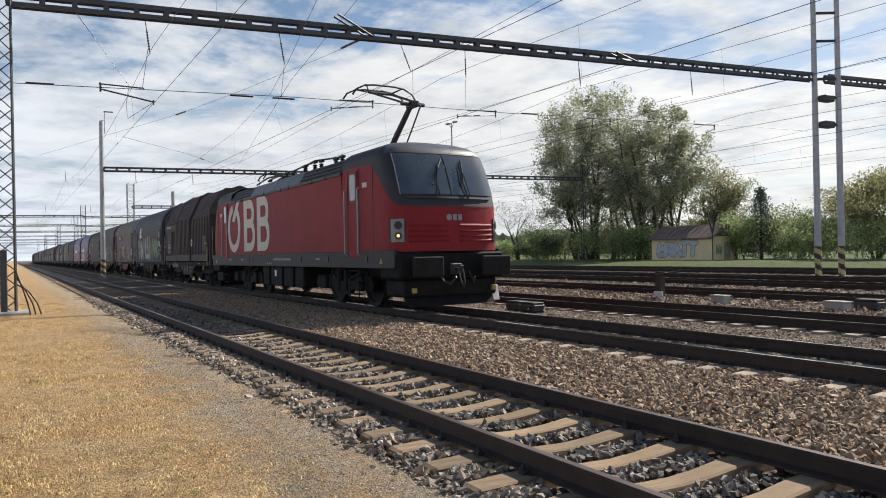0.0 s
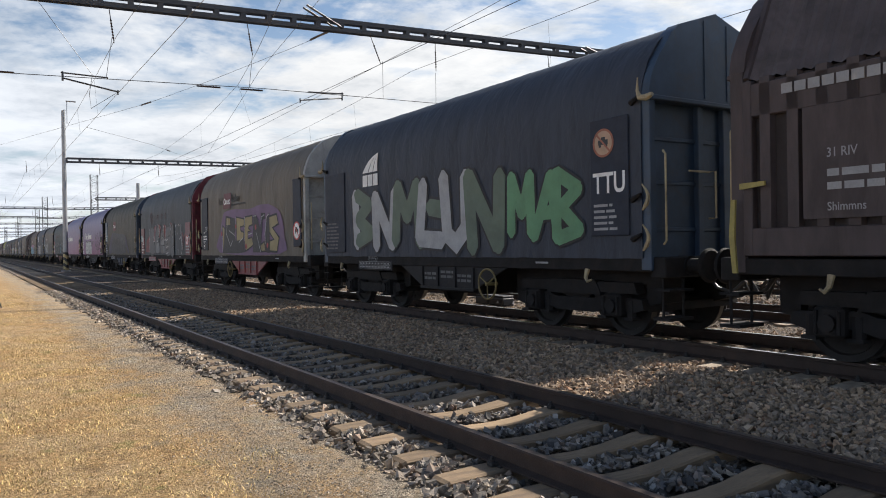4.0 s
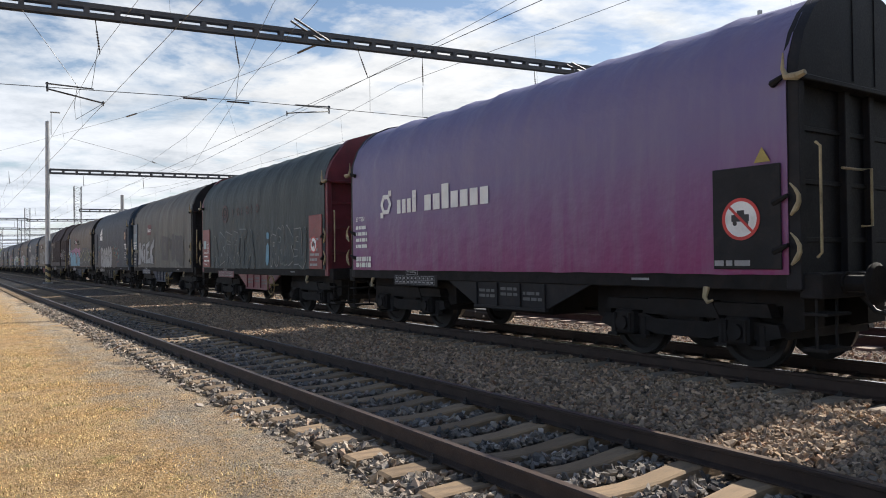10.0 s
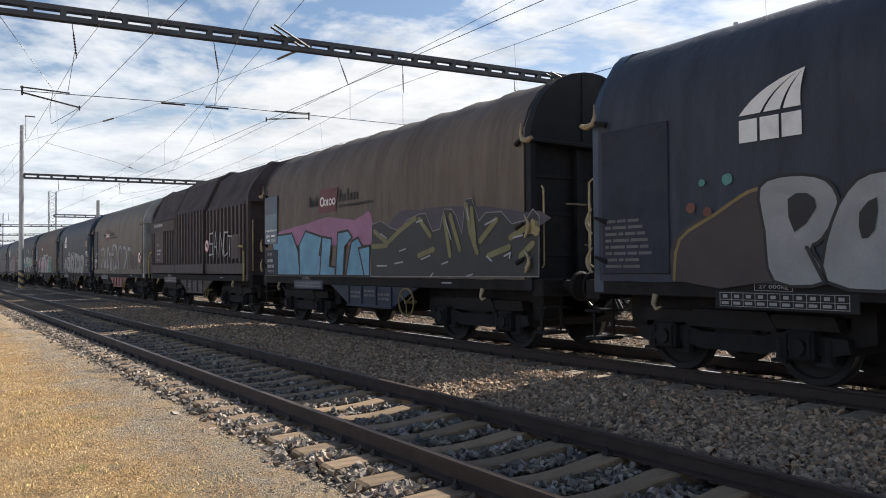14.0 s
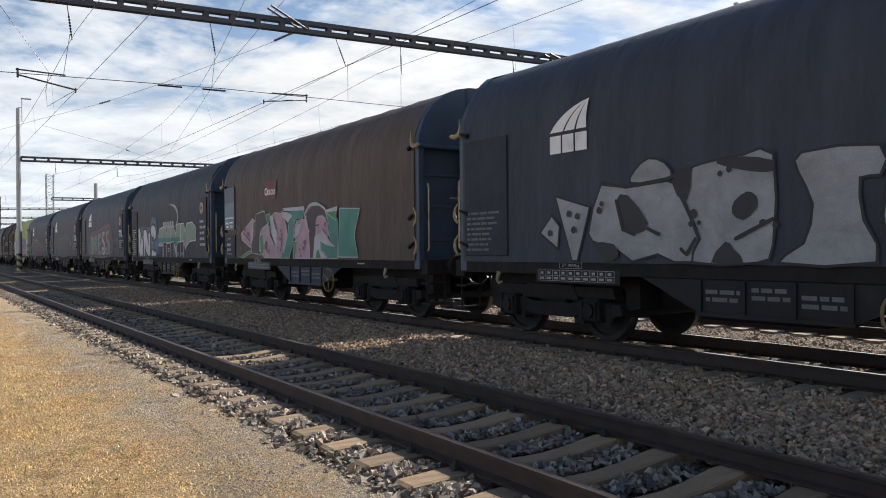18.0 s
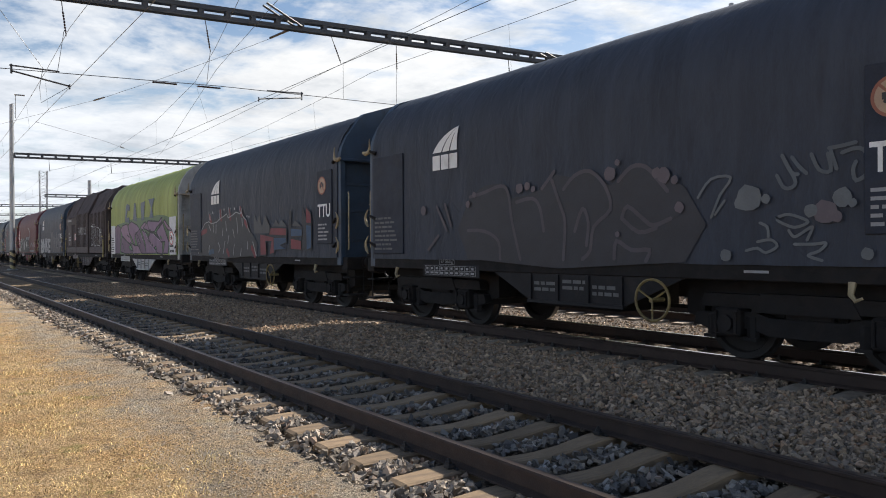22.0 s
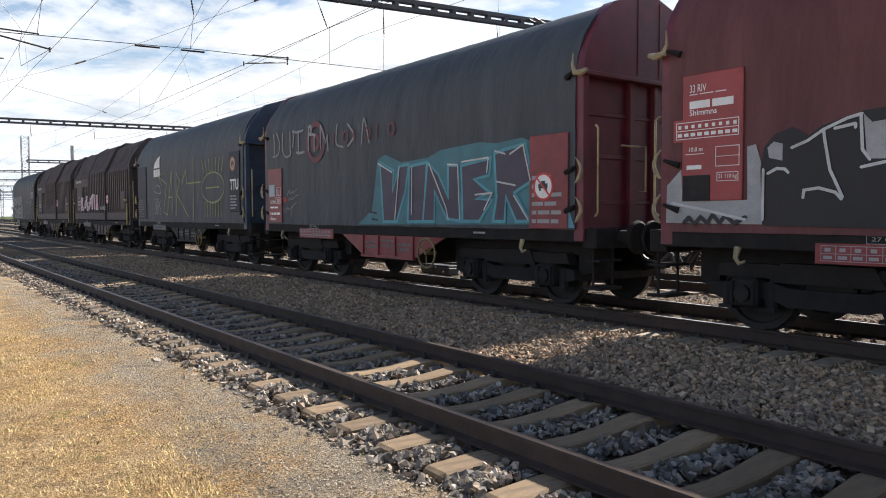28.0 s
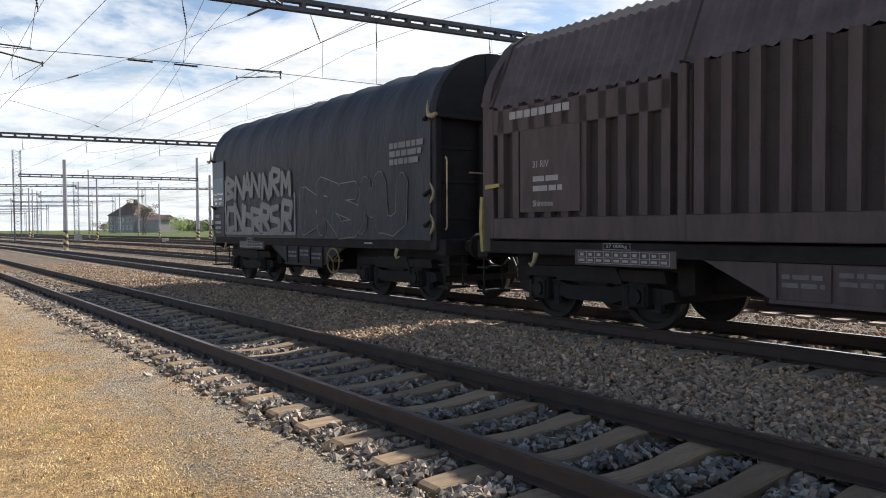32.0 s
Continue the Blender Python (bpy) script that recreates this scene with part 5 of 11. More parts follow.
def fish_belly(w, mat, seed, ink=True, plate=None):
    """The trapezoid side member below the cover, with its data plates."""
    for q, (a, b) in enumerate(((-1.40, -1.28), (1.28, 1.40))):
        part("side_sill", shared(("sill", q), lambda: mesh_of("side_sill", Shape().box(0.66, 11.38, a, b, 1.18, 1.37, 0, 0.012), bogie_black)), None, w, "dark grimy side sill")
    part("floor_plate", shared("wagon_floor", lambda: mesh_of("floor_plate", Shape().box(0.66, 11.38, -1.28, 1.28, 1.26, 1.36), bogie_black)), None, w)
    for q, (y0, y1) in enumerate(((-1.37, -1.33), (1.33, 1.37))):
        g = part("centre_girder", shared(("girder", q, mat.name), lambda: mesh_of("centre_girder", Shape().prism([(4.42, 1.24), (8.32, 1.24), (7.25, 0.78), (5.38, 0.78)], y0, y1), mat)), None, w, "trapezoid centre girder of the underframe")
        part("flange", shared(("flange", q, mat.name), lambda: mesh_of("flange", Shape().box(5.38, 7.25, y0 - 0.04 if y0 < 0 else y0, y1 if y0 < 0 else y1 + 0.04, 0.74, 0.785), mat)), None, g)
        if y0 < 0:
            for x in (5.42, 6.0, 6.6, 7.2):
                part("stiffener", shared(("stiff", mat.name), lambda: mesh_of("stiffener", Shape().box(-0.03, 0.03, y0 - 0.03, y0, 0.79, 1.17), mat)), None, g, at=(x, 0, 0))
    part("brake_cylinder", shared("brake_box", lambda: mesh_of("brake_cylinder", Shape().box(4.9, 6.6, -0.7, 0.7, 0.62, 1.2, 0, 0.04), bogie_black)), None, w, "black brake casing under the floor")
    part("air_tank", shared("tank_a", lambda: mesh_of("air_tank", Shape().tube([(3.6, -0.3, 0.85), (4.8, -0.3, 0.85)], 0.17, 12), bogie_black)), None, w, "black air tank")
    part("air_tank", shared("tank_b", lambda: mesh_of("air_tank", Shape().tube([(7.4, 0.3, 0.9), (8.2, 0.3, 0.9)], 0.14, 12), bogie_black)), None, w, "black air tank")
    part("brake_rod", shared("brake_rod", lambda: mesh_of("brake_rod", Shape().tube([(1.6, 0.1, 0.7), (10.4, 0.1, 0.7)], 0.03, 6), bogie_black)), None, w)
    if ink:
        part("table_plate", shared(("table_plate", (plate or mat).name), lambda: mesh_of("table_plate", Shape().box(2.56, 4.2, -1.404, -1.39, 1.06, 1.275, 0, 0.004), plate or mat)), None, w, "painted plate with a load table")
        s = Shape()
        rng = random.Random(seed + 70)
        for x, z in ((5.5, 0.92), (6.1, 0.96), (6.68, 0.9)):
            bars(s, x, x + 0.5, z, z + 0.18, 2, rng, -1.375, words=(0.06, 0.2))
        tagged(part("underframe_lettering", s, grime_white, w, smooth=0), kind="stuff")
        s = Shape()
        for z in (1.09, 1.165, 1.245):
            s.box(2.62, 4.1, -1.407, -1.404, z, z + 0.006)
        for q in range(11):
            s.box(2.62 + 0.148 * q, 2.626 + 0.148 * q, -1.407, -1.404, 1.09, 1.251)
            if q < 10:
                s.box(2.66 + 0.148 * q, 2.72 + 0.148 * q, -1.407, -1.404, 1.188, 1.226)
                s.box(2.645 + 0.148 * q, 2.735 + 0.148 * q, -1.407, -1.404, 1.112, 1.146)
        words(s, "27 000kg", 3.11, 3.46, 1.29, 1.345, -1.404)
        for x0, x1, z0, z1 in ((3.06, 3.51, 1.275, 1.281), (3.06, 3.51, 1.355, 1.361), (3.06, 3.066, 1.275, 1.361), (3.504, 3.51, 1.275, 1.361), (9.0, 9.3, 1.27, 1.30)):
            s.box(x0, x1, -1.405, -1.402, z0, z1)
        tagged(part("sill_lettering", s, dim_white, w, smooth=0), kind="stuff")


def end_wall(w, x, sign, mat, pointed=True):
    """The bulkhead at one end, with stiffeners, step, ladder and hand rails."""
    a, b, c = x, x + 0.14 * sign, x + 0.20 * sign
    between = lambda p, q: (min(p, q), max(p, q))
    key = (round(x, 2), mat.name)
    wall = part("end_wall", shared(("end",) + key, lambda: mesh_of("end_wall", Shape().box(*between(a, x + 0.06 * sign), -1.38, 1.38, 1.36, 3.56), mat)), None, w, "recessed steel end wall")
    half = [(-1.41, 3.55), (-1.395, 3.66), (-1.36, 3.80), (-1.24, 4.04), (-0.93, 4.46), (-0.78, 4.585)]
    gable = half + [(0.0, 4.84)] + [(-y, z) for y, z in reversed(half)]
    if not pointed:
        gable = [(-1.41, 3.55)] + [(y * 0.99, z + 0.005) for y, z in HOOD if z > 3.6] + [(1.41, 3.55)]
    cap = part("gable", shared(("gable", pointed) + key, lambda: mesh_of("gable", Shape().prism(gable, *between(a, c), "x"), mat)), None, w, "folded steel gable over the end wall")
    part("seam", shared(("seam",) + key, lambda: mesh_of("seam", Shape().box(*between(c, c + 0.012 * sign), -0.27, -0.23, 3.6, 4.70).box(*between(c, c + 0.012 * sign), 0.23, 0.27, 3.6, 4.70), mat)), None, cap)
    part("lintel", shared(("lintel",) + key, lambda: mesh_of("lintel", Shape().box(*between(x + 0.05 * sign, c + 0.05 * sign), -1.40, 1.40, 3.49, 3.555, 0, 0.012), mat)), None, wall)
    for y in (-0.28, 0.28):
        part("post", shared(("post",) + key, lambda: mesh_of("post", Shape().box(*between(x + 0.05 * sign, b), -0.06, 0.06, 1.36, 3.5, 0, 0.01), mat)), None, wall, at=(0, y, 0))
    for z in (1.75, 2.4, 3.0):
        part("rib", shared(("rib",) + key, lambda: mesh_of("rib", Shape().box(*between(x + 0.06 * sign, x + 0.085 * sign), -1.30, 1.30, -0.03, 0.03, 0, 0.008), mat)), None, wall, at=(0, 0, z))
    for y in (-1.345, 1.345):
        part("corner_post", shared(("corner",) + key, lambda: mesh_of("corner_post", Shape().box(*between(x + 0.02 * sign, c), -0.06, 0.06, 1.2, 3.56, 0, 0.01), mat)), None, wall, at=(0, y, 0))
    s = Shape()
    s.box(min(b, b + 0.26 * sign), max(b, b + 0.26 * sign), -1.36, 1.36, 1.10, 1.38, 0, 0.015)
    part("headstock", s, bogie_black, w)
    s = Shape()
    for y in (-1.30,):
        s.tube([(b + 0.16 * sign, y, 0.55), (b + 0.16 * sign, y, 1.3)], 0.018, 6)
        s.tube([(b + 0.16 * sign, y + 0.4, 0.55), (b + 0.16 * sign, y + 0.4, 1.3)], 0.018, 6)
        s.box(min(b + 0.02 * sign, b + 0.3 * sign), max(b + 0.02 * sign, b + 0.3 * sign), y - 0.04, y + 0.44, 0.53, 0.57)
        s.box(min(b + 0.02 * sign, b + 0.3 * sign), max(b + 0.02 * sign, b + 0.3 * sign), y - 0.04, y + 0.44, 0.92, 0.95)
    part("shunter_step", s, bogie_black, w)


def end_fittings(w, x, sign, bright):
    """Hand rails and the levers that lock the hood, on the near side."""
    e = round(x, 2)
    for q, pts in enumerate(([(x + 0.24 * sign, -1.28, 1.55), (x + 0.30 * sign, -1.30, 1.6), (x + 0.30 * sign, -1.30, 2.75), (x + 0.24 * sign, -1.28, 2.8)],
                             [(x + 0.24 * sign, -0.35, 1.9), (x + 0.36 * sign, -0.35, 1.9), (x + 0.36 * sign, -0.35, 2.55), (x + 0.24 * sign, -0.35, 2.55), (x + 0.24 * sign, -0.75, 2.55)])):
        part("hand_rail", shared(("rail", e, q), lambda: mesh_of("hand_rail", Shape().tube(pts, 0.016, 6), cream_paint)), None, w, "worn cream steel hand rail")
    for q, z in enumerate((1.66, 2.2, 3.52)):
        lev = part("lock_lever", shared(("lever", e, q), lambda: mesh_of("lock_lever", Shape().tube([(x - 0.16 * sign, -1.44, z - 0.04), (x - 0.05 * sign, -1.47, z), (x + 0.03 * sign, -1.48, z + 0.03)], [0.045, 0.03, 0.022], 6), bright)), None, w, "steel lever that locks the hood")
        if z > 3:
            tip, girth = [(x + 0.26 * sign, -1.49, z + 0.01), (x + 0.16 * sign, -1.49, z - 0.02), (x + 0.04 * sign, -1.49, z), (x, -1.49, z + 0.10), (x + 0.01 * sign, -1.49, z + 0.27)], [0.03, 0.048, 0.04, 0.022, 0.008]
        else:
            tip, girth = [(x + (0.02 + 0.15 * math.sin(0.3 + k * 0.5)) * sign, -1.495, z + 0.16 - 0.07 * k) for k in range(6)], [0.008, 0.018, 0.024, 0.028, 0.032, 0.014]
        part("lever_grip", shared(("grip", e, q), lambda: mesh_of("lever_grip", Shape().tube(tip, girth, 7), cream_paint)), None, lev, "worn cream curved grip")
    part("lashing_hook", shared(("hook", e), lambda: mesh_of("lashing_hook", Shape().tube([(x - 0.07 - sign, -1.42, 1.2), (x - 0.07 - sign, -1.46, 1.08), (x - 0.02 - sign, -1.47, 1.02), (x + 0.04 - sign, -1.45, 1.05)], [0.04, 0.03, 0.025, 0.015], 6), cream_paint)), None, w, "small cream lashing hook")


def swoop_logo(w, x=2.93, z=2.95, h=0.74, mat=None):
    """A curved fin cut in three over three blocks: a company mark drawn as plain shapes."""
    y = NEAR - 0.012

    def bow(p, q, r, v):
        return tuple(a * (1 - v) ** 2 + 2 * b * v * (1 - v) + c * v * v for a, b, c in zip(p, q, r))

    def edge(u, v):
        tip = (1.06, 0.96)
        l, r = bow((0.0, 0.42), (0.34, 0.84), tip, v), bow((0.98, 0.42), (0.96, 0.70), tip, v)
        return (x + h * (l[0] + (r[0] - l[0]) * u), z + h * (l[1] + (r[1] - l[1]) * u))
    for a0, a1 in ((0.0, 0.36), (0.41, 0.68), (0.73, 1.0)):
        left = [edge(a0, q / 7) for q in range(8)]
        right = [edge(a1, q / 7) for q in range(6, -1, -1)]
        part("company_mark", Shape().prism(left + right, y - 0.003, y), mat or white_sign, w, "white curved fin of a company mark", smooth=0)
    for i in range(3):
        part("company_mark", Shape().box(x + h * 0.345 * i, x + h * (0.345 * i + 0.30), y - 0.003, y, z, z + h * 0.35), mat or white_sign, w, "white block of a company mark", smooth=0)


def cargo_logo(w, x=3.83, z=3.0, wide=True, size=1.0):
    """A dull red slanted field with white rings, dark rings and bars at both sides."""
    y = NEAR - 0.012
    k = size
    s = Shape()
    s.add([(x, y, z), (x + 0.88 * k, y, z), (x + 1.0 * k, y, z + 0.54 * k), (x + 0.12 * k, y, z + 0.54 * k)], [(0, 1, 2, 3)], 0)
    for u, r in ((0.21, 0.115), (0.38, 0.075), (0.63, 0.08), (0.80, 0.08)):
        s.disc((x + u * k, z + (0.26 if r > 0.1 else 0.23) * k), r * k, y - 0.004, y - 0.001, n=14, k=1, inner=r * k * 0.62)
    s.box(x + 0.475 * k, x + 0.515 * k, y - 0.004, y - 0.001, z + 0.15 * k, z + 0.31 * k, 1)
    if wide:
        for i in range(4):
            s.box(x - (0.52 - 0.13 * i) * k, x - (0.44 - 0.13 * i) * k, y - 0.003, y, z + 0.18 * k, z + (0.42 if i in (0, 3) else 0.33) * k, 2)
        for i in range(7):
            s.box(x + (1.04 + 0.13 * i) * k, x + (1.12 + 0.13 * i) * k, y - 0.003, y, z + 0.20 * k, z + (0.46 if i in (0, 3) else 0.36) * k, 2)
        for i in range(14):
            s.box(x + (1.04 + 0.11 * i) * k, x + (1.12 + 0.11 * i) * k, y - 0.003, y, z + 0.07 * k, z + 0.13 * k, 2)
    parts_of("company_mark", weld(s), [surface("faded_red_mark", (0.115, 0.025, 0.03), 0.6, 0, 0.25, 3, 40, 0.1), white_sign, surface("worn_dark_mark", (0.035, 0.033, 0.030), 0.7, 0, 0.3, 3, 40, 0.1)], w,
             "dull red company mark with plain rings and bars")


def ring_logo(w, col, x=3.5, z=3.18, r=0.3):
    y = NEAR - 0.012
    s = Shape()
    s.disc((x, z), r, y - 0.003, y, n=22, inner=r * 0.74, k=0)
    s.disc((x, z), r * 0.45, y - 0.003, y, n=18, inner=r * 0.2, k=0)
    for i in range(6):
        if i % 2:
            s.disc((x + 0.91 + 0.44 * i, z), 0.13, y - 0.003, y, n=16, inner=0.085, k=0)
        else:
            s.box(x + 0.80 + 0.44 * i, x + 0.85 + 0.44 * i, y - 0.003, y, z - 0.13, z + 0.13, 0)
    parts_of("company_mark", s, col, w, "faded red ring mark with bars")


def tarp_wagon(i, cover, ends, frame_, label, bows=10, depth=0.045, wheel=True, wheel_x=7.8, bright=None, right=None, left=None, front=None):
    w = thing("freight_wagon", (0, T2, 0), label, "freight wagon", group="wagons of the goods train")
    part("hood", shared(("hood", bows, depth, i % 3), lambda: mesh_of("hood", hood_mesh(i, bows, depth), bpy.data.materials[0], 60)).copy(), None, w, "tarpaulin hood stretched over bows")
    hood = w.children[0]
    hood.data.materials.clear()
    hood.data.materials.append(COVERS[cover])
    pointed = cover in ("navy", "slate", "greygreen", "maroon") or i == 16
    end_wall(w, 11.20, 1, PAINTS[front or ends], pointed)
    end_wall(w, 0.84, -1, PAINTS[ends], pointed)
    bright = bright or bogie_black
    end_fittings(w, 11.27, 1, bright)
    end_fittings(w, 0.77, -1, bright)
    fish_belly(w, PAINTS["deepblue" if frame_ == "blue" else frame_], i, plate=PAINTS["navyboard"] if cover == "taupe" else None)
    add_running_gear(w)
    if wheel:
        part("brake_wheel", shared("handwheel", lambda: mesh_of("brake_wheel", handwheel_mesh(), wheel_yellow)), None, w, "dull yellow spoked brake wheel", at=(wheel_x, -1.5, 0.9))
    return w


def steel_wagon(i, label):
    """Three telescoping ribbed steel hoods with corrugated roofs."""
    w = thing("freight_wagon", (0, T2, 0), label, "freight wagon", group="wagons of the goods train")
    for name, x0, x1, g in (("rear_hood", 0.80, 4.45, 0.0), ("front_hood", 7.55, 11.24, 0.0), ("middle_hood", 4.30, 7.70, 0.07)):
        br, rf = PAINTS["brown"], PAINTS["brownroof"]
        prof = [(-1.40 - g, 1.40), (-1.40 - g, 3.42 + g), (-0.95 - g * 0.6, 4.42 + g), (-0.6, 4.66 + g), (0.6, 4.66 + g), (0.95 + g * 0.6, 4.42 + g), (1.40 + g, 3.42 + g), (1.40 + g, 1.40)]

        def roof():
            s = Shape()
            m = int((x1 - x0) / 0.08)
            rows = prof[1:7]
            for q in range(m + 1):
                x = x0 + (x1 - x0) * q / m
                lift = 0.03 if q % 2 else -0.005
                s.v += [(x, y * (1 + lift * 0.35), z + lift) for y, z in rows]
            for q in range(m):
                s.f += [(q * 6 + j, q * 6 + j + 1, (q + 1) * 6 + j + 1, (q + 1) * 6 + j) for j in range(5)]
            s.k = [0] * len(s.f)
            return mesh_of("steel_hood", s, rf, 25)
        hood = part(name, shared(("steel", name), roof), None, w, "brown steel hood with corrugated roof")
        for q, xe in enumerate((x0, x1 - 0.05)):
            part("end_plate", shared(("plate", name, q), lambda: mesh_of("end_plate", Shape().prism(prof, xe, xe + 0.05, "x"), br)), None, hood)
            e = xe + 0.03 if q == 0 else xe + 0.02
            part("hoop", shared(("hoop", name, q), lambda: mesh_of("hoop", Shape().tube([(e, y, z + 0.03) for y, z in prof[1:7]], 0.05, 5), br)), None, hood, "raised hoop at the end of the hood")
        n = int((x1 - x0 - 0.3) / 0.33)
        for d in (-1, 1):
            yo = d * (1.40 + g)
            yi, ya, yb = yo - d * 0.06, min(yo - d * 0.06, yo + d * 0.055), max(yo - d * 0.06, yo + d * 0.055)
            # the sheet behind the ribs carries their shade in its darker brown
            part("side_sheet", shared(("sheet", name, d), lambda: mesh_of("side_sheet", Shape().box(x0, x1, min(yi, yi + d * 0.03), max(yi, yi + d * 0.03), 1.40, 3.42 + g), PAINTS["shadesheet"])), None, hood, "recessed side sheet, brown darkened for the shade between ribs")
            if name == "rear_hood":
                part("top_rail", shared(("rail_t", name, d), lambda: mesh_of("top_rail", Shape().box(x0 + 0.1, x1 - 0.3, ya, yb + 0.004, 3.0, 3.38, 0, 0.012), br)), None, hood)
            part("bottom_rail", shared(("rail_b", name, d), lambda: mesh_of("bottom_rail", Shape().box(x0, x1, ya, yb, 1.40, 1.72, 0, 0.012), br)), None, hood)
            for q, xe in enumerate((x0, x1 - 0.12)):
                part("corner_post", shared(("cpost", name, d, q), lambda: mesh_of("corner_post", Shape().box(xe, xe + 0.12, ya - 0.01, yb + 0.01, 1.40, 3.42 + g, 0, 0.012), br)), None, hood)
            for q in range(n):
                xr = x0 + 0.20 + q * (x1 - x0 - 0.32) / n
                part("rib", shared(("hrib", d, g), lambda: mesh_of("rib", Shape().prism([(0, yo - d * 0.06), (0.02, yo + d * 0.055), (0.15, yo + d * 0.055), (0.17, yo - d * 0.06)], 1.72, 3.44 + g, "z"), br)), None, hood, at=(xr, 0, 0))
    part("side_plate", shared("steel_side_plate", lambda: mesh_of("side_plate", Shape().box(10.2, 10.84, -1.468, -1.44, 1.86, 2.58, 0, 0.01), PAINTS["brown"])), None, w, "flat brown plate between the ribs")
    end_wall(w, 11.24, 1, PAINTS["brown"])
    end_wall(w, 0.80, -1, PAINTS["brown"])
    for q, x in enumerate((11.22, 0.86)):
        e = 1 if q == 0 else -1
        part("lever_rod", shared(("steel_rod", q), lambda: mesh_of("lever_rod", Shape().prism([(x + 0.12 * e, 2.06), (x + 0.18 * e, 2.06), (x + 0.21 * e, 1.62), (x + 0.17 * e, 1.20), (x + 0.11 * e, 1.20), (x + 0.14 * e, 1.62)], -1.53, -1.50), lever_yellow)), None, w, "dull yellow lock lever strap")
        part("lock_lever", shared(("steel_lever", q), lambda: mesh_of("lock_lever", Shape().prism([(x - 0.26 * e, 2.20), (x - 0.26 * e, 2.25), (x + 0.06 * e, 2.24), (x + 0.06 * e, 2.17)], -1.53, -1.50), lever_yellow)), None, w, "dull yellow lock lever")
        part("hand_rail", shared(("steel_rail", q), lambda: mesh_of("hand_rail", Shape().tube([(x + 0.28 * e, -1.28, 1.5), (x + 0.33 * e, -1.30, 1.55), (x + 0.33 * e, -1.30, 2.9), (x + 0.28 * e, -1.28, 2.95)], 0.016, 6), cream_paint)), None, w, "pale hand rail")
        part("lashing_hook", shared(("steel_hook", q), lambda: mesh_of("lashing_hook", Shape().tube([(x - 0.95 * e, -1.42, 1.2), (x - 0.95 * e, -1.46, 1.08), (x - 0.9 * e, -1.47, 1.02), (x - 0.84 * e, -1.45, 1.05)], [0.04, 0.03, 0.025, 0.015], 6), cream_paint)), None, w, "small cream lashing hook")
    fish_belly(w, PAINTS["brown"], i)
    add_running_gear(w)
    part("brake_wheel", shared("handwheel", lambda: mesh_of("brake_wheel", handwheel_mesh(), wheel_yellow)), None, w, "dull yellow spoked brake wheel", at=(7.9 if i != 21 else 4.7, -1.5, 0.88))
    s = Shape()
    s.box(1.55, 2.72, -1.485, -1.458, 1.80, 3.0, 0)
    part("data_board", s, PAINTS["brown"], w, "flat brown data panel")
    s = Shape()
    words(s, "31 RIV", 1.82, 2.14, 2.44, 2.54, -1.490)
    bars(s, 1.82, 2.4, 2.10, 2.38, 2, random.Random(i), -1.488, words=(0.1, 0.3))
    words(s, "Shimmns", 1.82, 2.22, 1.88, 1.97, -1.490)
    for q in range(8):
        s.box(1.3 + q * 0.155, 1.43 + q * 0.155, -1.468, -1.462, 3.20, 3.31)
    tagged(part("lettering", s, dim_white, w, smooth=0), kind="stuff")
    part("warning_sign", Shape().prism([(-0.55, 3.27), (-0.35, 3.27), (-0.45, 3.44)], 11.305, 11.309, "x"), yellow_paint, w, "small yellow warning triangle", smooth=0)
    part("warning_sign", Shape().tube([(11.305, -0.42, 3.09), (11.310, -0.42, 3.09)], 0.10, 20), white_sign, w, "small round white sign", smooth=0)
    hump_sign(w, 7.95 if i != 21 else 3.8, 2.3, 0.2, -1.475)
    return w

# ---- the locomotive ----
loco_red = surface("loco_red", (0.235, 0.021, 0.027), 0.6, 0, 0.16, 1.2, 30, 0.04, dirt=(0.12, 0.022, 0.025), dirt_at=(0.5, 0.85), spec=0.2)
loco_dark = surface("loco_dark_grey", (0.019, 0.021, 0.025), 0.62, 0, 0.25, 2, 40, 0.05, dirt=(0.032, 0.031, 0.032), dirt_at=(0.55, 0.85))
loco_roof = surface("loco_roof_grey", (0.085, 0.090, 0.100), 0.42, 0.1, 0.25, 2, 40, 0.1, dirt=(0.05, 0.045, 0.045), dirt_at=(0.45, 0.8))
loco_white = surface("loco_white", (0.50, 0.48, 0.43), 0.5, 0, 0.12, 1.2, 40, 0.05, dirt=(0.17, 0.155, 0.14), dirt_at=(0.54, 0.74))
lamp_glow = surface("lamp_glow", (1.0, 0.55, 0.22), 0.3, 0, 0.02, bump=0, emit=1.2)


CAB_COLUMNS = [(14.95, 1.49, 3.80), (16.0, 1.49, 3.80), (16.95, 1.49, 3.78), (17.22, 1.49, 3.64), (17.45, 1.485, 3.40), (17.65, 1.47, 3.10), (17.82, 1.43, 2.82), (17.98, 1.34, 2.71),
               (18.09, 1.17, 2.69), (18.16, 0.9, 2.69), (18.20, 0.6, 2.69), (18.23, 0.3, 2.69), (18.24, 0.0, 2.69)]
CAB_ROWS = [(1.62, 0.0, 1.49), (2.1, 0.0, 1.49), (2.42, 0.01, 1.49), (2.72, 0.03, 1.49), (2.86, 0.06, 1.49), (2.95, 0.09, 1.49), (3.3, 0.24, 1.485), (3.65, 0.395, 1.47),
            (3.99, 0.60, 1.43), (4.12, 0.68, 1.34), (4.23, 0.84, 1.18), (4.31, 1.06, 0.95), (4.37, 1.36, 0.6), (4.39, 1.75, 0.0)]


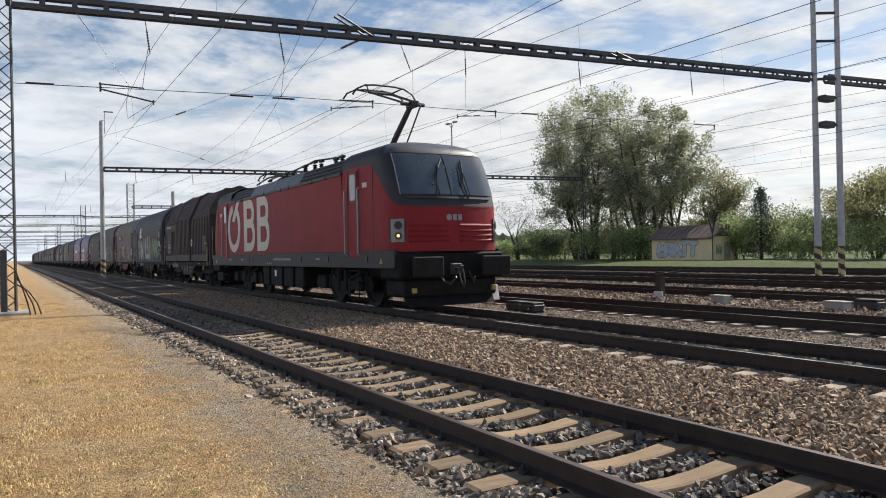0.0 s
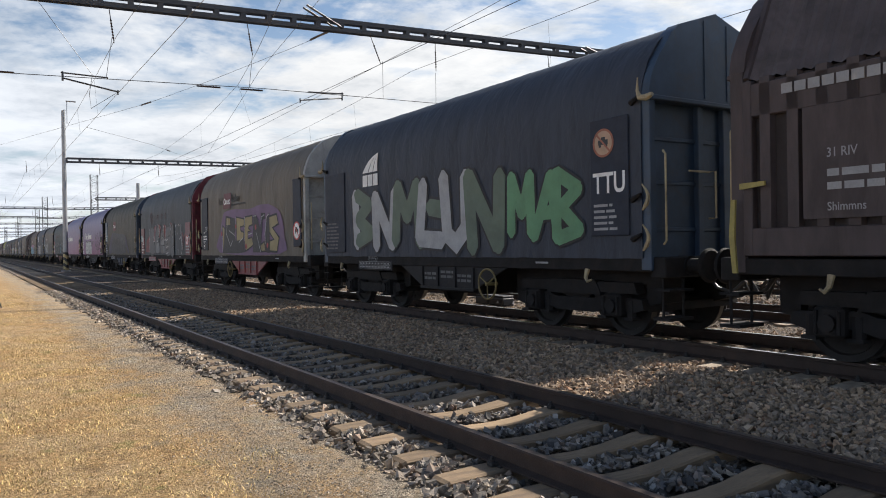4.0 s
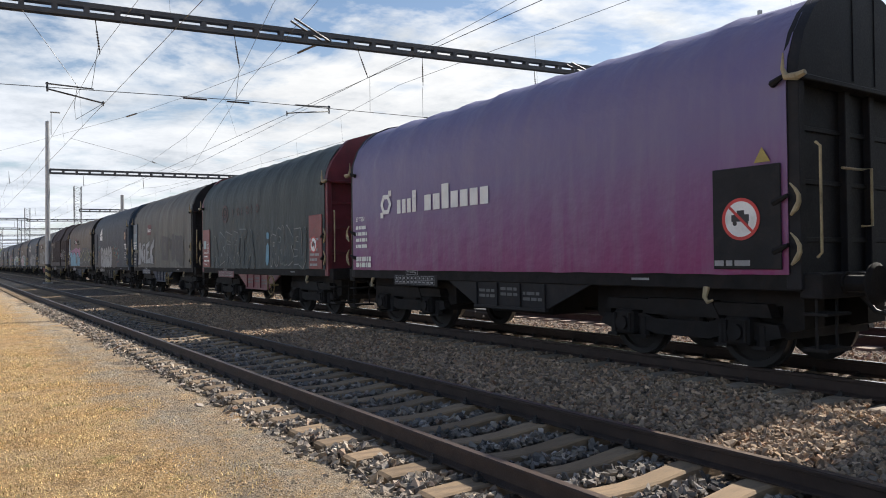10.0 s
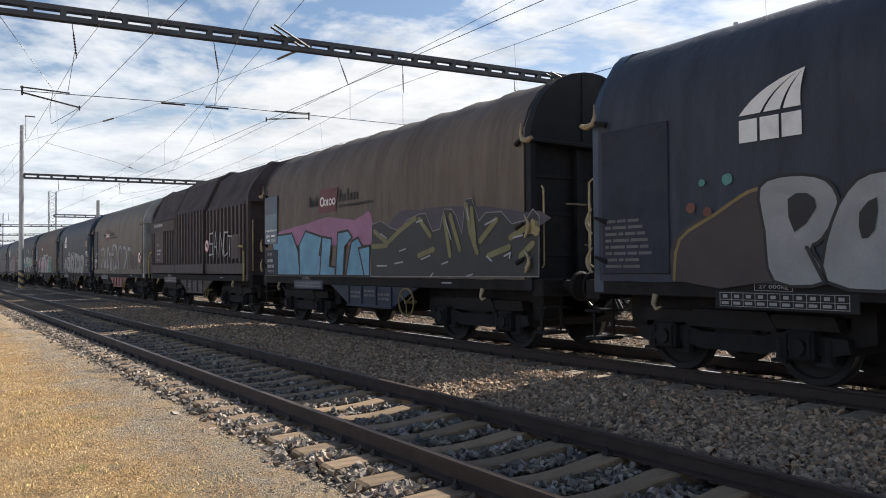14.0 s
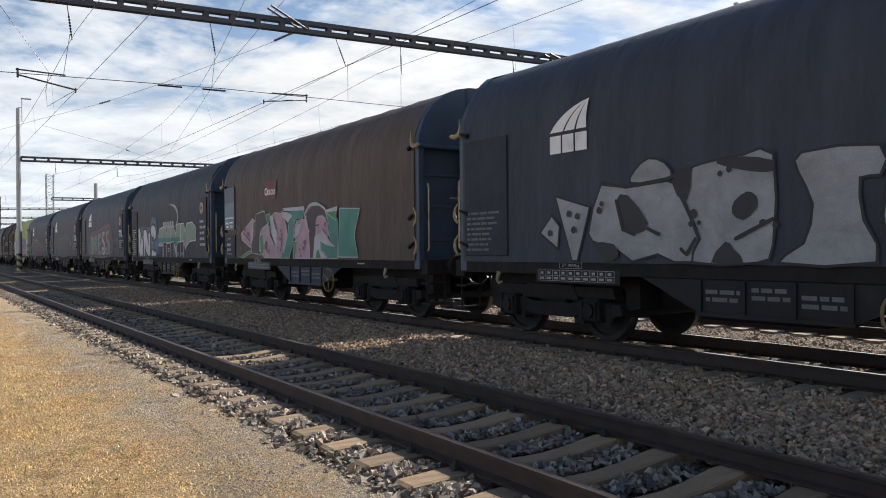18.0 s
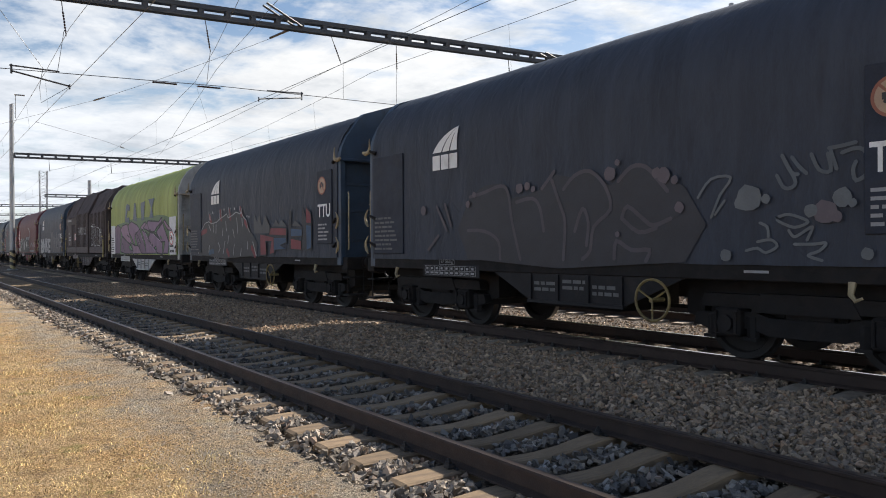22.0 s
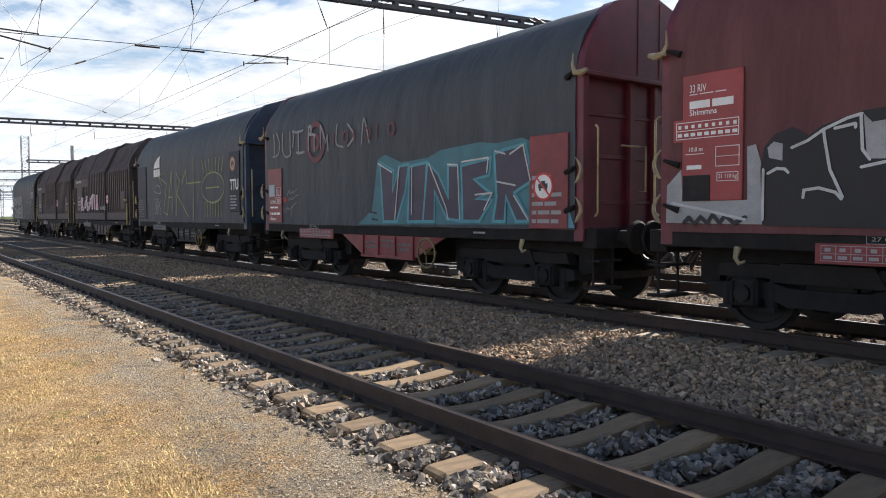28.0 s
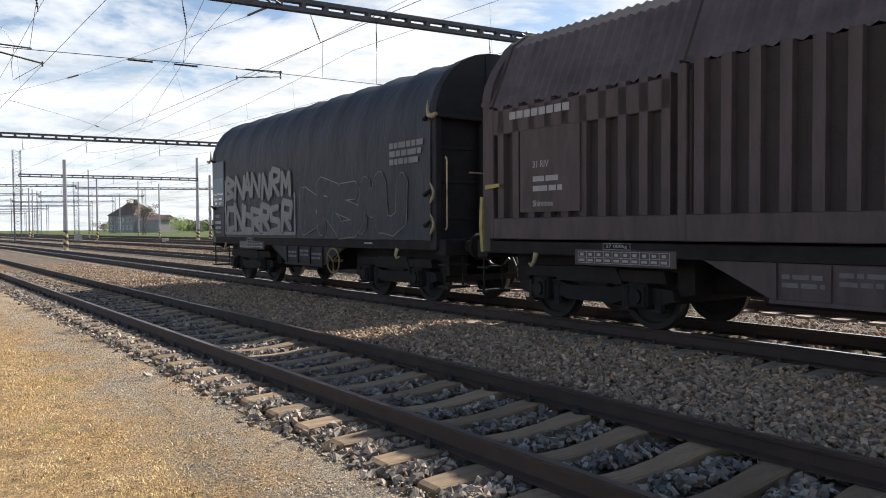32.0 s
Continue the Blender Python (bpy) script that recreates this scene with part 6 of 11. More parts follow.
def along(rows, z):
    """Values between two rows of a table."""
    z = max(rows[0][0], min(rows[-1][0], z))
    for p, q in zip(rows, rows[1:]):
        if z <= q[0]:
            k = (z - p[0]) / (q[0] - p[0])
            return [p[i] + (q[i] - p[i]) * k for i in range(1, len(p))]


def cab_front(s_list, flip):
    """Cab shell: red skirt, dark wrap round the windscreen that sweeps up to the roof, rounded brow in a grey lightened
    for sky glare. flip turns it for the rear cab.
    """
    red, dark, roof = s_list
    xs, xe = 14.95, 18.24

    def at(x0, y0, z):
        back, half = along(CAB_ROWS, z)
        x = xs + (x0 - xs) * (xe - back - xs) / (xe - xs)
        return (18.40 - x if flip else x, y0 * half / 1.49, z)

    def point(z, y, out=0.0):
        """A point of the nose at height z and distance y from the middle, lifted off by out."""
        c = sorted((q[1], q[0]) for q in CAB_COLUMNS[3:])
        p = at(along(c, abs(y))[0], y * 1.49 / max(0.01, along(CAB_ROWS, z)[1]), z)
        return (p[0] + (-out if flip else out), p[1] * (1 + out * 0.3), p[2] + out * 0.3)
    cols = CAB_COLUMNS + [(x, -y, zb) for x, y, zb in reversed(CAB_COLUMNS[:-1])]

    def levels(zb):
        low = [1.62 + (zb - 1.62) * i / 5 for i in range(6)]
        mid = [zb + (3.99 - zb) * i / 4 for i in range(1, 5)]
        return low + mid + [4.05, 4.12, 4.17, 4.23, 4.27, 4.31, 4.37, 4.39]
    for (xa, ya, za), (xb, yb, zb) in zip(cols, cols[1:]):
        la, lb = levels(za), levels(zb)
        side = max(xa, xb) < 17.9
        for i in range(len(la) - 1):
            # front and top get the lighter grey as sky glare, sides stay dark
            t = red if i < 5 else (dark if i < 9 or (side and i < 14) else roof)
            q = [at(xa, ya, la[i]), at(xb, yb, lb[i]), at(xb, yb, lb[i + 1]), at(xa, ya, la[i + 1])]
            t.add(q, [(0, 1, 2, 3)])
    return point


def strip(inner, outer, y, d=0.004):
    """A flat band between two outlines, one closed piece."""
    s = Shape()
    n = len(inner)
    for q in (y - d, y):
        s.v += [(a, q, b) for a, b in inner] + [(a, q, b) for a, b in outer]
    for i in range(n - 1):
        s.f.append((i, i + 1, n + i + 1, n + i))
        s.f.append((n + i, n + i + 1, 3 * n + i + 1, 3 * n + i))
        s.f.append((i, i + 1, 2 * n + i + 1, 2 * n + i))
    s.k = [0] * len(s.f)
    return s


def weld(s):
    """Joins the corners that meet."""
    seen, new_of, vs = {}, [], []
    for p in s.v:
        key = tuple(round(c, 4) for c in p)
        if key not in seen:
            seen[key] = len(vs)
            vs.append(p)
        new_of.append(seen[key])
    fs, ks = [], []
    for f, k in zip(s.f, s.k):
        q = []
        for i in f:
            j = new_of[i]
            if j not in q:
                q.append(j)
        if len(q) > 2:
            fs.append(tuple(q))
            ks.append(k)
    s.v, s.f, s.k = vs, fs, ks
    return s


def patch(point, y0, y1, z0, z1, n, m, out):
    """A thin plate that follows the nose."""
    s = Shape()
    for j in range(m):
        for i in range(n):
            ya, yb = y0 + (y1 - y0) * i / n, y0 + (y1 - y0) * (i + 1) / n
            za, zb = z0 + (z1 - z0) * j / m, z0 + (z1 - z0) * (j + 1) / m
            s.add([point(za, ya, out), point(za, yb, out), point(zb, yb, out), point(zb, ya, out)], [(0, 1, 2, 3)])
    rim = [(z0, y0 + (y1 - y0) * i / n) for i in range(n + 1)] + [(z0 + (z1 - z0) * j / m, y1) for j in range(1, m + 1)] + \
          [(z1, y1 - (y1 - y0) * i / n) for i in range(1, n + 1)] + [(z1 - (z1 - z0) * j / m, y0) for j in range(1, m + 1)]
    for (za, ya), (zb, yb) in zip(rim, rim[1:]):
        s.add([point(za, ya, out), point(zb, yb, out), point(zb, yb, -0.01), point(za, ya, -0.01)], [(0, 1, 2, 3)])
    return weld(s)


pitch = surface("pitch_black", (0.009, 0.009, 0.0095), 0.75, 0, 0.4, 3, 40, 0.3, dirt=(0.018, 0.016, 0.015), spec=0.2)
lamp_cover = surface("lamp_cover", (0.13, 0.135, 0.13), 0.12, 0.1, 0.2, 6, 50, 0.02)


def rounded_plate(x0, x1, z0, z1, y0, y1, r):
    """A flat plate with round corners."""
    pts = []
    for cx, cz, a in ((x1 - r, z1 - r, 0), (x0 + r, z1 - r, 90), (x0 + r, z0 + r, 180), (x1 - r, z0 + r, 270)):
        pts += [(cx + r * math.cos(radians(a + 22.5 * k)), cz + r * math.sin(radians(a + 22.5 * k))) for k in range(5)]
    return Shape().prism(pts, y0, y1)


def bowed_mark(x0, x1, z0, z1, y):
    """A tall stem with two rounded loops on its far side."""
    s, w, mid = Shape(), 0.42, z0 + (z1 - z0) * 0.54
    s.prism([(x0, z0), (x0 + w, z0), (x0 + w, z1), (x0, z1)], y - 0.003, y)
    for za, zb, xe, top, low in ((mid - 0.15, z1, x1 - 0.10, 0.30, 0.30), (z0, mid + 0.15, x1, 0.30, 0.32)):
        r, c = (zb - za) / 2, (za + zb) / 2
        outer = [(x0 + w, zb)] + [(xe - r + r * math.cos(radians(90 - 15 * k)), c + r * math.sin(radians(90 - 15 * k))) for k in range(13)] + [(x0 + w, za)]
        q = r - 0.31
        inner = [(x0 + w, c + q)] + [(xe - r + (q + 0.02) * math.cos(radians(90 - 15 * k)), c + q * math.sin(radians(90 - 15 * k))) for k in range(13)] + [(x0 + w, c - q)]
        b = strip(inner, outer, y - (0.0012 if za == z0 else 0.0), 0.003)
        s.add(b.v, b.f)
    return s


def locomotive():
    w = thing("electric_locomotive", (0, T2, 0), "red and dark grey electric locomotive with raised pantograph", "locomotive")
    x0, x1 = 3.45, 14.95
    for d in (-1, 1):
        part("side_wall", Shape().box(x0, x1, min(d * 1.49, d * 1.44), max(d * 1.49, d * 1.44), 1.66, 3.70, 0), loco_red, w, "dull red side wall")
        part("lower_band", Shape().box(0.37, 18.03, min(d * 1.495, d * 1.40), max(d * 1.495, d * 1.40), 1.23, 1.66, 0, 0.015), loco_dark, w, "dark grey lower body band")
        part("gutter", Shape().box(x0, x1, min(d * 1.515, d * 1.44), max(d * 1.515, d * 1.44), 3.68, 3.76, 0, 0.01), black_paint, w, "black gutter along the roof edge")
        for a, b in ((3.45, 6.15), (6.2, 9.0), (9.05, 11.6), (11.65, 14.95)):
            grille = a > 11 or a < 6
            y = lambda q: d * q
            s = Shape().prism([(y(1.49), 3.74), (y(1.24), 4.14), (y(1.20), 4.12), (y(1.44), 3.72)], a, b, "x")
            p = part("roof_panel", s, black_paint if grille else loco_roof, w, "black air intake panel" if grille else "grey sloping roof panel", smooth=0)
            if grille:
                for k in range(3):
                    f = 0.2 + 0.3 * k
                    part("slat", Shape().tube([(a + 0.1, y(1.495 - 0.25 * f), 3.75 + 0.4 * f), (b - 0.1, y(1.495 - 0.25 * f), 3.75 + 0.4 * f)], 0.018, 5), loco_dark, p)
            for k in range(1, 3):
                xx = a + (b - a) * k / 3
                part("bracket", Shape().box(xx - 0.02, xx + 0.02, min(y(1.5), y(1.53)), max(y(1.5), y(1.53)), 3.66, 3.78), black_paint, p)
    part("roof", Shape().box(3.35, 15.05, -1.22, 1.22, 3.5, 4.10, 0, 0.02), loco_roof, w, "dirty grey flat roof")
    for flip in (False, True):
        sign, xe = (-1, 0.16) if flip else (1, 18.24)
        red, dark, roof = Shape(), Shape(), Shape()
        point = cab_front((red, dark, roof), flip)
        part("cab_nose", weld(red), loco_red, w, "dull red cab side and nose", smooth=45)
        part("cab_upper", weld(dark), loco_dark, w, "dark grey wrap round the windscreen", smooth=45)
        part("cab_roof", weld(roof), loco_roof, w, "rounded cab roof, grey lightened for sky glare", smooth=60)
        part("sun_strip", patch(point, -1.2, 1.2, 3.99, 4.03, 8, 1, 0.012), black_paint, w, "black seal above the windscreen")
        for u0, u1 in ((-1.25, -0.02), (0.02, 1.25)):
            part("windscreen_pane", patch(point, u0, u1, 2.96, 3.97, 8, 5, 0.012), screen_glass, w, "dark reflecting windscreen pane", smooth=60)
        part("windscreen_edge", Shape().tube([point(2.95 + 0.2 * k, -1.265 if not flip else 1.265, 0.02) for k in range(6)], 0.014, 5), steel_galv, w, "pale edge of the windscreen")
        for u, lean in ((-0.42, 0.33), (0.42, 0.05)):
            s = Shape()
            s.tube([point(2.90, u, 0.05), point(3.25, u + (lean - 0.2) * 0.5, 0.08), point(3.72, u + lean - 0.2 + 0.1, 0.06)], 0.016, 5)
            s.tube([point(3.18, u - 0.05, 0.06), point(3.84, u + lean + 0.02, 0.05)], 0.022, 5)
            s.tube([point(2.90, u + 0.10, 0.04), point(3.5, u + 0.18 * lean, 0.07)], 0.012, 5)
            part("wiper", s, black_paint, w, "black windscreen wiper")
        part("wiper_rail", patch(point, -1.15, 1.15, 2.86, 2.91, 8, 1, 0.02), black_paint, w)
        # lamps
        for u in (-1, 1):
            u0, u1 = (-1.45, -1.22) if u < 0 else (1.22, 1.45)
            lamp = part("headlight", patch(point, u0, u1, 1.84, 2.38, 5, 3, 0.016), lamp_cover, w, "clear pale headlight cluster", smooth=60)
            for z, r, m in ((1.99, 0.085, black_paint), (2.23, 0.095, loco_dark)):
                c = Vector(point(z, u * 1.345, 0.012))
                way = Vector((sign * 0.75, u * 0.66, 0))
                part("lamp_lens", Shape().tube([c, c + way * 0.012], r, 14), m, lamp, "round dark lamp lens")
                if z < 2.1 and u < 0 and not flip:
                    part("lamp_bulb", Shape().tube([c + way * 0.012, c + way * 0.03], [0.04, 0.02], 10), lamp_glow, lamp, "small warm lit bulb")
            part("lamp_rim", Shape().tube([point(1.83, u0, 0.02), point(2.39, u0, 0.02), point(2.39, u1, 0.02), point(1.83, u1, 0.02), point(1.83, u0, 0.02)], 0.012, 5), black_paint, lamp, "black rim")
            for z in (1.86, 1.98, 2.10, 2.22):
                a, b = (-1.14, -0.16) if u < 0 else (0.16, 1.14)
                s = Shape()
                for q in range(6):
                    ya, yb = a + (b - a) * q / 6, a + (b - a) * (q + 1) / 6
                    s.add([point(z + 0.05, ya, 0.0), point(z + 0.05, yb, 0.0), point(z, yb, 0.035), point(z, ya, 0.035), point(z - 0.035, ya, 0.0), point(z - 0.035, yb, 0.0)], [(0, 1, 2, 3), (3, 2, 5, 4)])
                part("nose_rib", weld(s), loco_red, w, smooth=0)
        part("nose_seam", patch(point, -1.3, 1.3, 2.645, 2.665, 10, 1, 0.008), black_paint, w)
        m = point(2.42, 0.0)[0]
        part("company_mark", Shape().prism([(-0.13 + 0.075 * math.cos(6.283 * q / 14), 2.42 + 0.075 * math.sin(6.283 * q / 14)) for q in range(14)], m - 0.02, m + 0.016, "x"), dim_white, w, "small pale round mark", smooth=0)
        for y in (0.03, 0.17):
            part("company_mark", Shape().box(m - 0.02, m + 0.016, y - 0.05, y + 0.05, 2.35, 2.49), dim_white, w, "small pale block mark", smooth=0)
        # buffer beam and rail guard
        lo, hi = (lambda p, q: (min(xe + sign * p, xe + sign * q), max(xe + sign * p, xe + sign * q)))(-1.1, -0.03)
        part("buffer_beam", Shape().box(lo, hi, -1.44, 1.44, 0.98, 1.60, 0, 0.05), pitch, w, "black buffer beam")
        part("front_skirt", Shape().box(lo, hi - 0.1 if sign > 0 else hi, -1.28, 1.28, 0.55, 0.98, 0, 0.05), pitch, w, "black skirt with boxes below the beam")
        part("rail_guard", Shape().prism([(xe - sign * 0.25, 0.60), (xe - sign * 0.10, 0.34), (xe - sign * 0.2, 0.34), (xe - sign * 0.4, 0.60)], -1.2, 1.2, "y"), pitch, w, "black rail guard plate")
        part("guard_tip", Shape().prism([(xe - sign * 0.55, 0.80), (xe - sign * 0.30, 0.76), (xe - sign * 0.22, 0.40), (xe - sign * 0.46, 0.36)], 1.24, 1.42), white_paint, w, "white tip of the rail guard")
        for y in (-0.875, 0.875):
            s = Shape()
            reach = 0.34 if sign > 0 else 0.16
            s.tube([(xe - sign * 0.05, y, 1.27), (xe + sign * 0.08, y, 1.27), (xe + sign * 0.1, y, 1.27), (xe + sign * (reach + 0.02), y, 1.27)], [0.19, 0.17, 0.12, 0.12], 12)
            buf = part("buffer", s, bogie_black, w)
            part("buffer_head", Shape().box(min(xe + sign * reach, xe + sign * (reach + 0.08)), max(xe + sign * reach, xe + sign * (reach + 0.08)), y * 1.06 - 0.4, y * 1.06 + 0.4, 1.04, 1.50, 0, 0.04), bogie_black, buf, "rounded rectangular buffer plate")
            part("yellow_cock", Shape().box(xe - 0.05, xe + 0.05, y * 1.25 - 0.05, y * 1.25 + 0.05, 0.66, 0.78, 0, 0.01), yellow_paint, w, "small yellow valve box")
        part("coupler", shared("coupler", coupler_mesh), None, w, "screw coupling with hanging brake hoses", at=pose(xe - sign * 0.1, 0, 1.2, 0, 0, 0 if sign > 0 else 180))
        # door, window and rails on the near side
        xd = 15.72 if sign > 0 else 2.66
        for xx in (xd - 0.36, xd + 0.36, xe - sign * 1.32):
            part("joint", Shape().box(xx - 0.009, xx + 0.009, -1.497, -1.486, 1.66, 3.74), black_paint, w, "dark upright joint")
        s = Shape().box(xd - 0.27, xd + 0.27, -1.502, -1.484, 1.50, 3.70, 0, 0.01)
        door = part("door", s, loco_red, w, "red cab door")
        s = rounded_plate(xd - 0.17, xd + 0.17, 2.96, 3.62, -1.508, -1.500, 0.07)
        part("pane", s, surface("pale_pane", (0.24, 0.26, 0.265), 0.12, 0, 0.1, 3, 30, 0), door, "pale door window")
        part("pane_frame", rounded_plate(xd - 0.21, xd + 0.21, 2.92, 3.66, -1.505, -1.498, 0.10), black_paint, door)
        for xx in (xd - 0.42, xd + 0.42):
            part("hand_rail", Shape().tube([(xx, -1.50, 1.55), (xx, -1.56, 1.60), (xx, -1.56, 3.22), (xx, -1.50, 3.27)], 0.018, 6), steel_galv, w, "pale vertical hand rail")
        part("number_plate", Shape().box(xd + sign * 0.72 - 0.13, xd + sign * 0.72 + 0.13, -1.494, -1.484, 3.24, 3.36), loco_white, w, "pale plate with a bar")
        for z in (0.55, 0.85, 1.15):
            part("step", Shape().box(xd - 0.28, xd + 0.28, -1.5, -1.3, z, z + 0.03), bogie_black, w, "black cab step")
        for xx in (xd - 0.28, xd + 0.28):
            part("step_bar", Shape().tube([(xx, -1.48, 0.5), (xx, -1.48, 1.3)], 0.015, 5), bogie_black, w)
        part("warning_sign", Shape().prism([(xe - sign * 0.9 - 0.09, 1.34), (xe - sign * 0.9 + 0.09, 1.34), (xe - sign * 0.9, 1.5)], -1.502, -1.497), yellow_paint, w, "yellow warning triangle", smooth=0)
    # the large mark on the side: a broken ring with a slanting bar, and two rounded blocks with slots
    y = -1.494
    n = 40
    arc = [0.56 * math.pi + 1.74 * math.pi * i / n for i in range(n + 1)]
    part("company_mark", strip([(3.98 + 0.62 * math.cos(q), 2.69 + 0.64 * math.sin(q)) for q in arc], [(3.98 + 0.93 * math.cos(q), 2.69 + 0.94 * math.sin(q)) for q in arc], y), loco_white, w, "large broken white ring mark", smooth=0)
    part("company_mark", Shape().prism([(3.72, 2.98), (4.10, 2.95), (4.82, 3.70), (4.44, 3.70)], y - 0.005, y), loco_white, w, "white slanting bar of the mark", smooth=0)
    for x in (5.42, 7.15):
        part("company_mark", bowed_mark(x, x + 1.45, 1.77, 3.66, y), loco_white, w, "large white mark of a stem and two loops", smooth=0)
    s = Shape()
    rng = random.Random(5)
    for x in (3.2, 5.0, 9.1, 10.4, 13.0):
        s.box(x, x + 0.3, -1.501, -1.497, 1.44, 1.49)
    bars(s, 9.0, 11.0, 1.43, 1.52, 1, rng, -1.499, words=(0.05, 0.14), gap=0.2)
    for x in (8.3, 8.5, 8.7):
        s.box(x, x + 0.08, -1.501, -1.497, 1.30, 1.36)
    tagged(part("lettering", s, dim_white, w, smooth=0), kind="stuff")
    for x in (6.1, 6.5, 11.7, 13.9, 16.5):
        part("filler_cap", Shape().tube([(x, -1.49, 1.47), (x, -1.515, 1.47)], 0.09, 14), black_paint, w, "round black filler cap")
    # roof gear: boxes, insulators, busbars and two pantographs
    for x, l in ((6.9, 1.3), (9.3, 1.6), (11.8, 0.9)):
        part("roof_box", Shape().box(x, x + l, -0.75, 0.55, 4.08, 4.30, 0, 0.03), loco_dark, w, "dark roof equipment box")
    for x, y, h_ in ((6.2, -0.7, 0.26), (8.5, -0.8, 0.30), (8.9, -0.7, 0.30), (10.2, -0.75, 0.36), (11.2, -0.8, 0.38), (11.5, -0.7, 0.38), (12.7, -0.7, 0.3), (13.3, -0.75, 0.3)):
        s = Shape()
        k = int(h_ / 0.06)
        s.tube([(x, y, 4.1 + 0.03 * q) for q in range(2 * k)], [0.045 if q % 2 else 0.085 for q in range(2 * k)], 8)
        ins = part("roof_insulator", s, insulator_mat, w, "ribbed roof insulator")
        part("clamp", Shape().box(x - 0.12, x + 0.14, y - 0.06, y + 0.06, 4.08 + h_, 4.16 + h_, 0, 0.02), loco_dark, ins)
    for pts in ([(6.2, -0.7, 4.42), (8.5, -0.8, 4.46), (8.9, -0.7, 4.46), (10.2, -0.75, 4.52)], [(10.2, -0.75, 4.50), (11.2, -0.8, 4.54), (11.5, -0.7, 4.54), (12.7, -0.7, 4.46), (13.3, -0.75, 4.42)],
                [(9.0, 0.3, 4.5), (11.0, 0.3, 4.62), (12.5, 0.2, 4.5)]):
        part("busbar", Shape().tube(pts, 0.03, 6), black_paint, w, "black roof busbar")
    for x, raised in ((13.95, True), (5.0, False)):
        p = part("pantograph", Shape().box(x - 1.0, x + 0.9, -0.62, 0.62, 4.24, 4.33, 0, 0.02), black_paint, w, "raised pantograph" if raised else "folded pantograph")
        s = Shape()
        if raised:
            knee, head = Vector((x + 2.22, 0, 5.44)), Vector((x + 0.35, 0, 6.13))
            s.tube([(x + 0.92, 0, 4.42), knee], [0.085, 0.07], 8)
            s.box(x + 0.7, x + 1.15, -0.3, 0.3, 4.32, 4.5, 0, 0.03)
            part("thrust_rod", Shape().tube([(x + 1.62, 0.12, 4.42), knee + Vector((0.36, 0.1, -0.05))], 0.024, 6), black_paint, p)
            part("knee_joint", Shape().tube([knee + Vector((0.1, -0.34, 0.02)), knee + Vector((0.1, 0.34, 0.02))], 0.05, 8).box(knee.x - 0.1, knee.x + 0.28, -0.1, 0.1, knee.z - 0.07, knee.z + 0.09, 0, 0.02), black_paint, p, "black knee joint")
            upper = Shape()
            for yy in (-0.28, 0.28):
                upper.tube([knee + Vector((0.1, yy, 0.04)), head + Vector((0, yy * 1.1, 0))], 0.028, 6)
            upper.tube([knee + Vector((0.25, 0, 0.06)), head + Vector((0.1, 0, 0.06))], 0.016, 5)
            part("upper_arm", upper, black_paint, p, "black forked upper arm")
        else:
            head = Vector((x + 0.9, 0, 4.62))
            s.tube([(x - 1.0, 0, 4.42), head], 0.055, 8)
            for yy in (-0.5, 0.5):
                part("thrust_rod", Shape().tube([(x - 1.2, yy, 4.44), (x + 0.2, yy, 4.58), (x + 1.5, yy, 4.56)], 0.03, 6), black_paint, p)
        part("arm", s, black_paint, p, "black pantograph arm")
        for yy in (-0.5, 0.5):
            for xx in (x - 0.9, x + 0.8):
                part("foot", Shape().tube([(xx, yy, 4.05), (xx, yy, 4.12), (xx, yy, 4.16), (xx, yy, 4.26)], [0.09, 0.05, 0.09, 0.05], 8), insulator_mat, p)
        for dx in (-0.33, 0.33):
            part("collector_bow", Shape().tube([(head.x + dx, -0.97, head.z - 0.18), (head.x + dx, -0.86, head.z - 0.02), (head.x + dx, -0.6, head.z + 0.11), (head.x + dx, -0.3, head.z + 0.14), (head.x + dx, 0.3, head.z + 0.14),
                               (head.x + dx, 0.6, head.z + 0.11), (head.x + dx, 0.86, head.z - 0.02), (head.x + dx, 0.97, head.z - 0.18)], 0.026, 6), black_paint, p, "black collector bow")
        for yy in (-0.55, 0.55):
            part("bow_link", Shape().tube([(head.x - 0.33, yy, head.z + 0.11), (head.x, yy * 0.6, head.z), (head.x + 0.33, yy, head.z + 0.11)], 0.022, 5), black_paint, p)
        part("bow_shaft", Shape().tube([(head.x, -0.3, head.z), (head.x, 0.3, head.z)], 0.045, 6), black_paint, p)
    # bogies and under-floor boxes
    s = Shape()
    for d in (-1, 1):
        y0, y1 = (1.08, 1.2) if d > 0 else (-1.2, -1.08)
        s.prism([(-2.0, 0.78), (-1.85, 1.0), (-0.6, 1.02), (-0.4, 0.85), (0.4, 0.85), (0.6, 1.02), (1.85, 1.0), (2.0, 0.78), (1.9, 0.62), (0.7, 0.66), (0.4, 0.5), (-0.4, 0.5), (-0.7, 0.66), (-1.9, 0.62)], y0, y1)
        for x in (-1.25, 1.25):
            s.box(x - 0.22, x + 0.22, d * 1.18 - 0.12, d * 1.18 + 0.12, 0.62, 1.0, 0, 0.04)
            for e in (-0.38, 0.38):
                s.tube([(x + e, d * 1.14, 0.62), (x + e, d * 1.14, 1.0)], 0.10, 10)
        s.tube([(-0.25, d * 1.12, 0.6), (-0.25, d * 1.12, 1.15)], 0.14, 12)
        s.tube([(0.25, d * 1.12, 0.6), (0.25, d * 1.12, 1.15)], 0.14, 12)
        s.tube([(0.6, d * 1.25, 0.9), (1.7, d * 1.25, 1.18)], 0.05, 8)
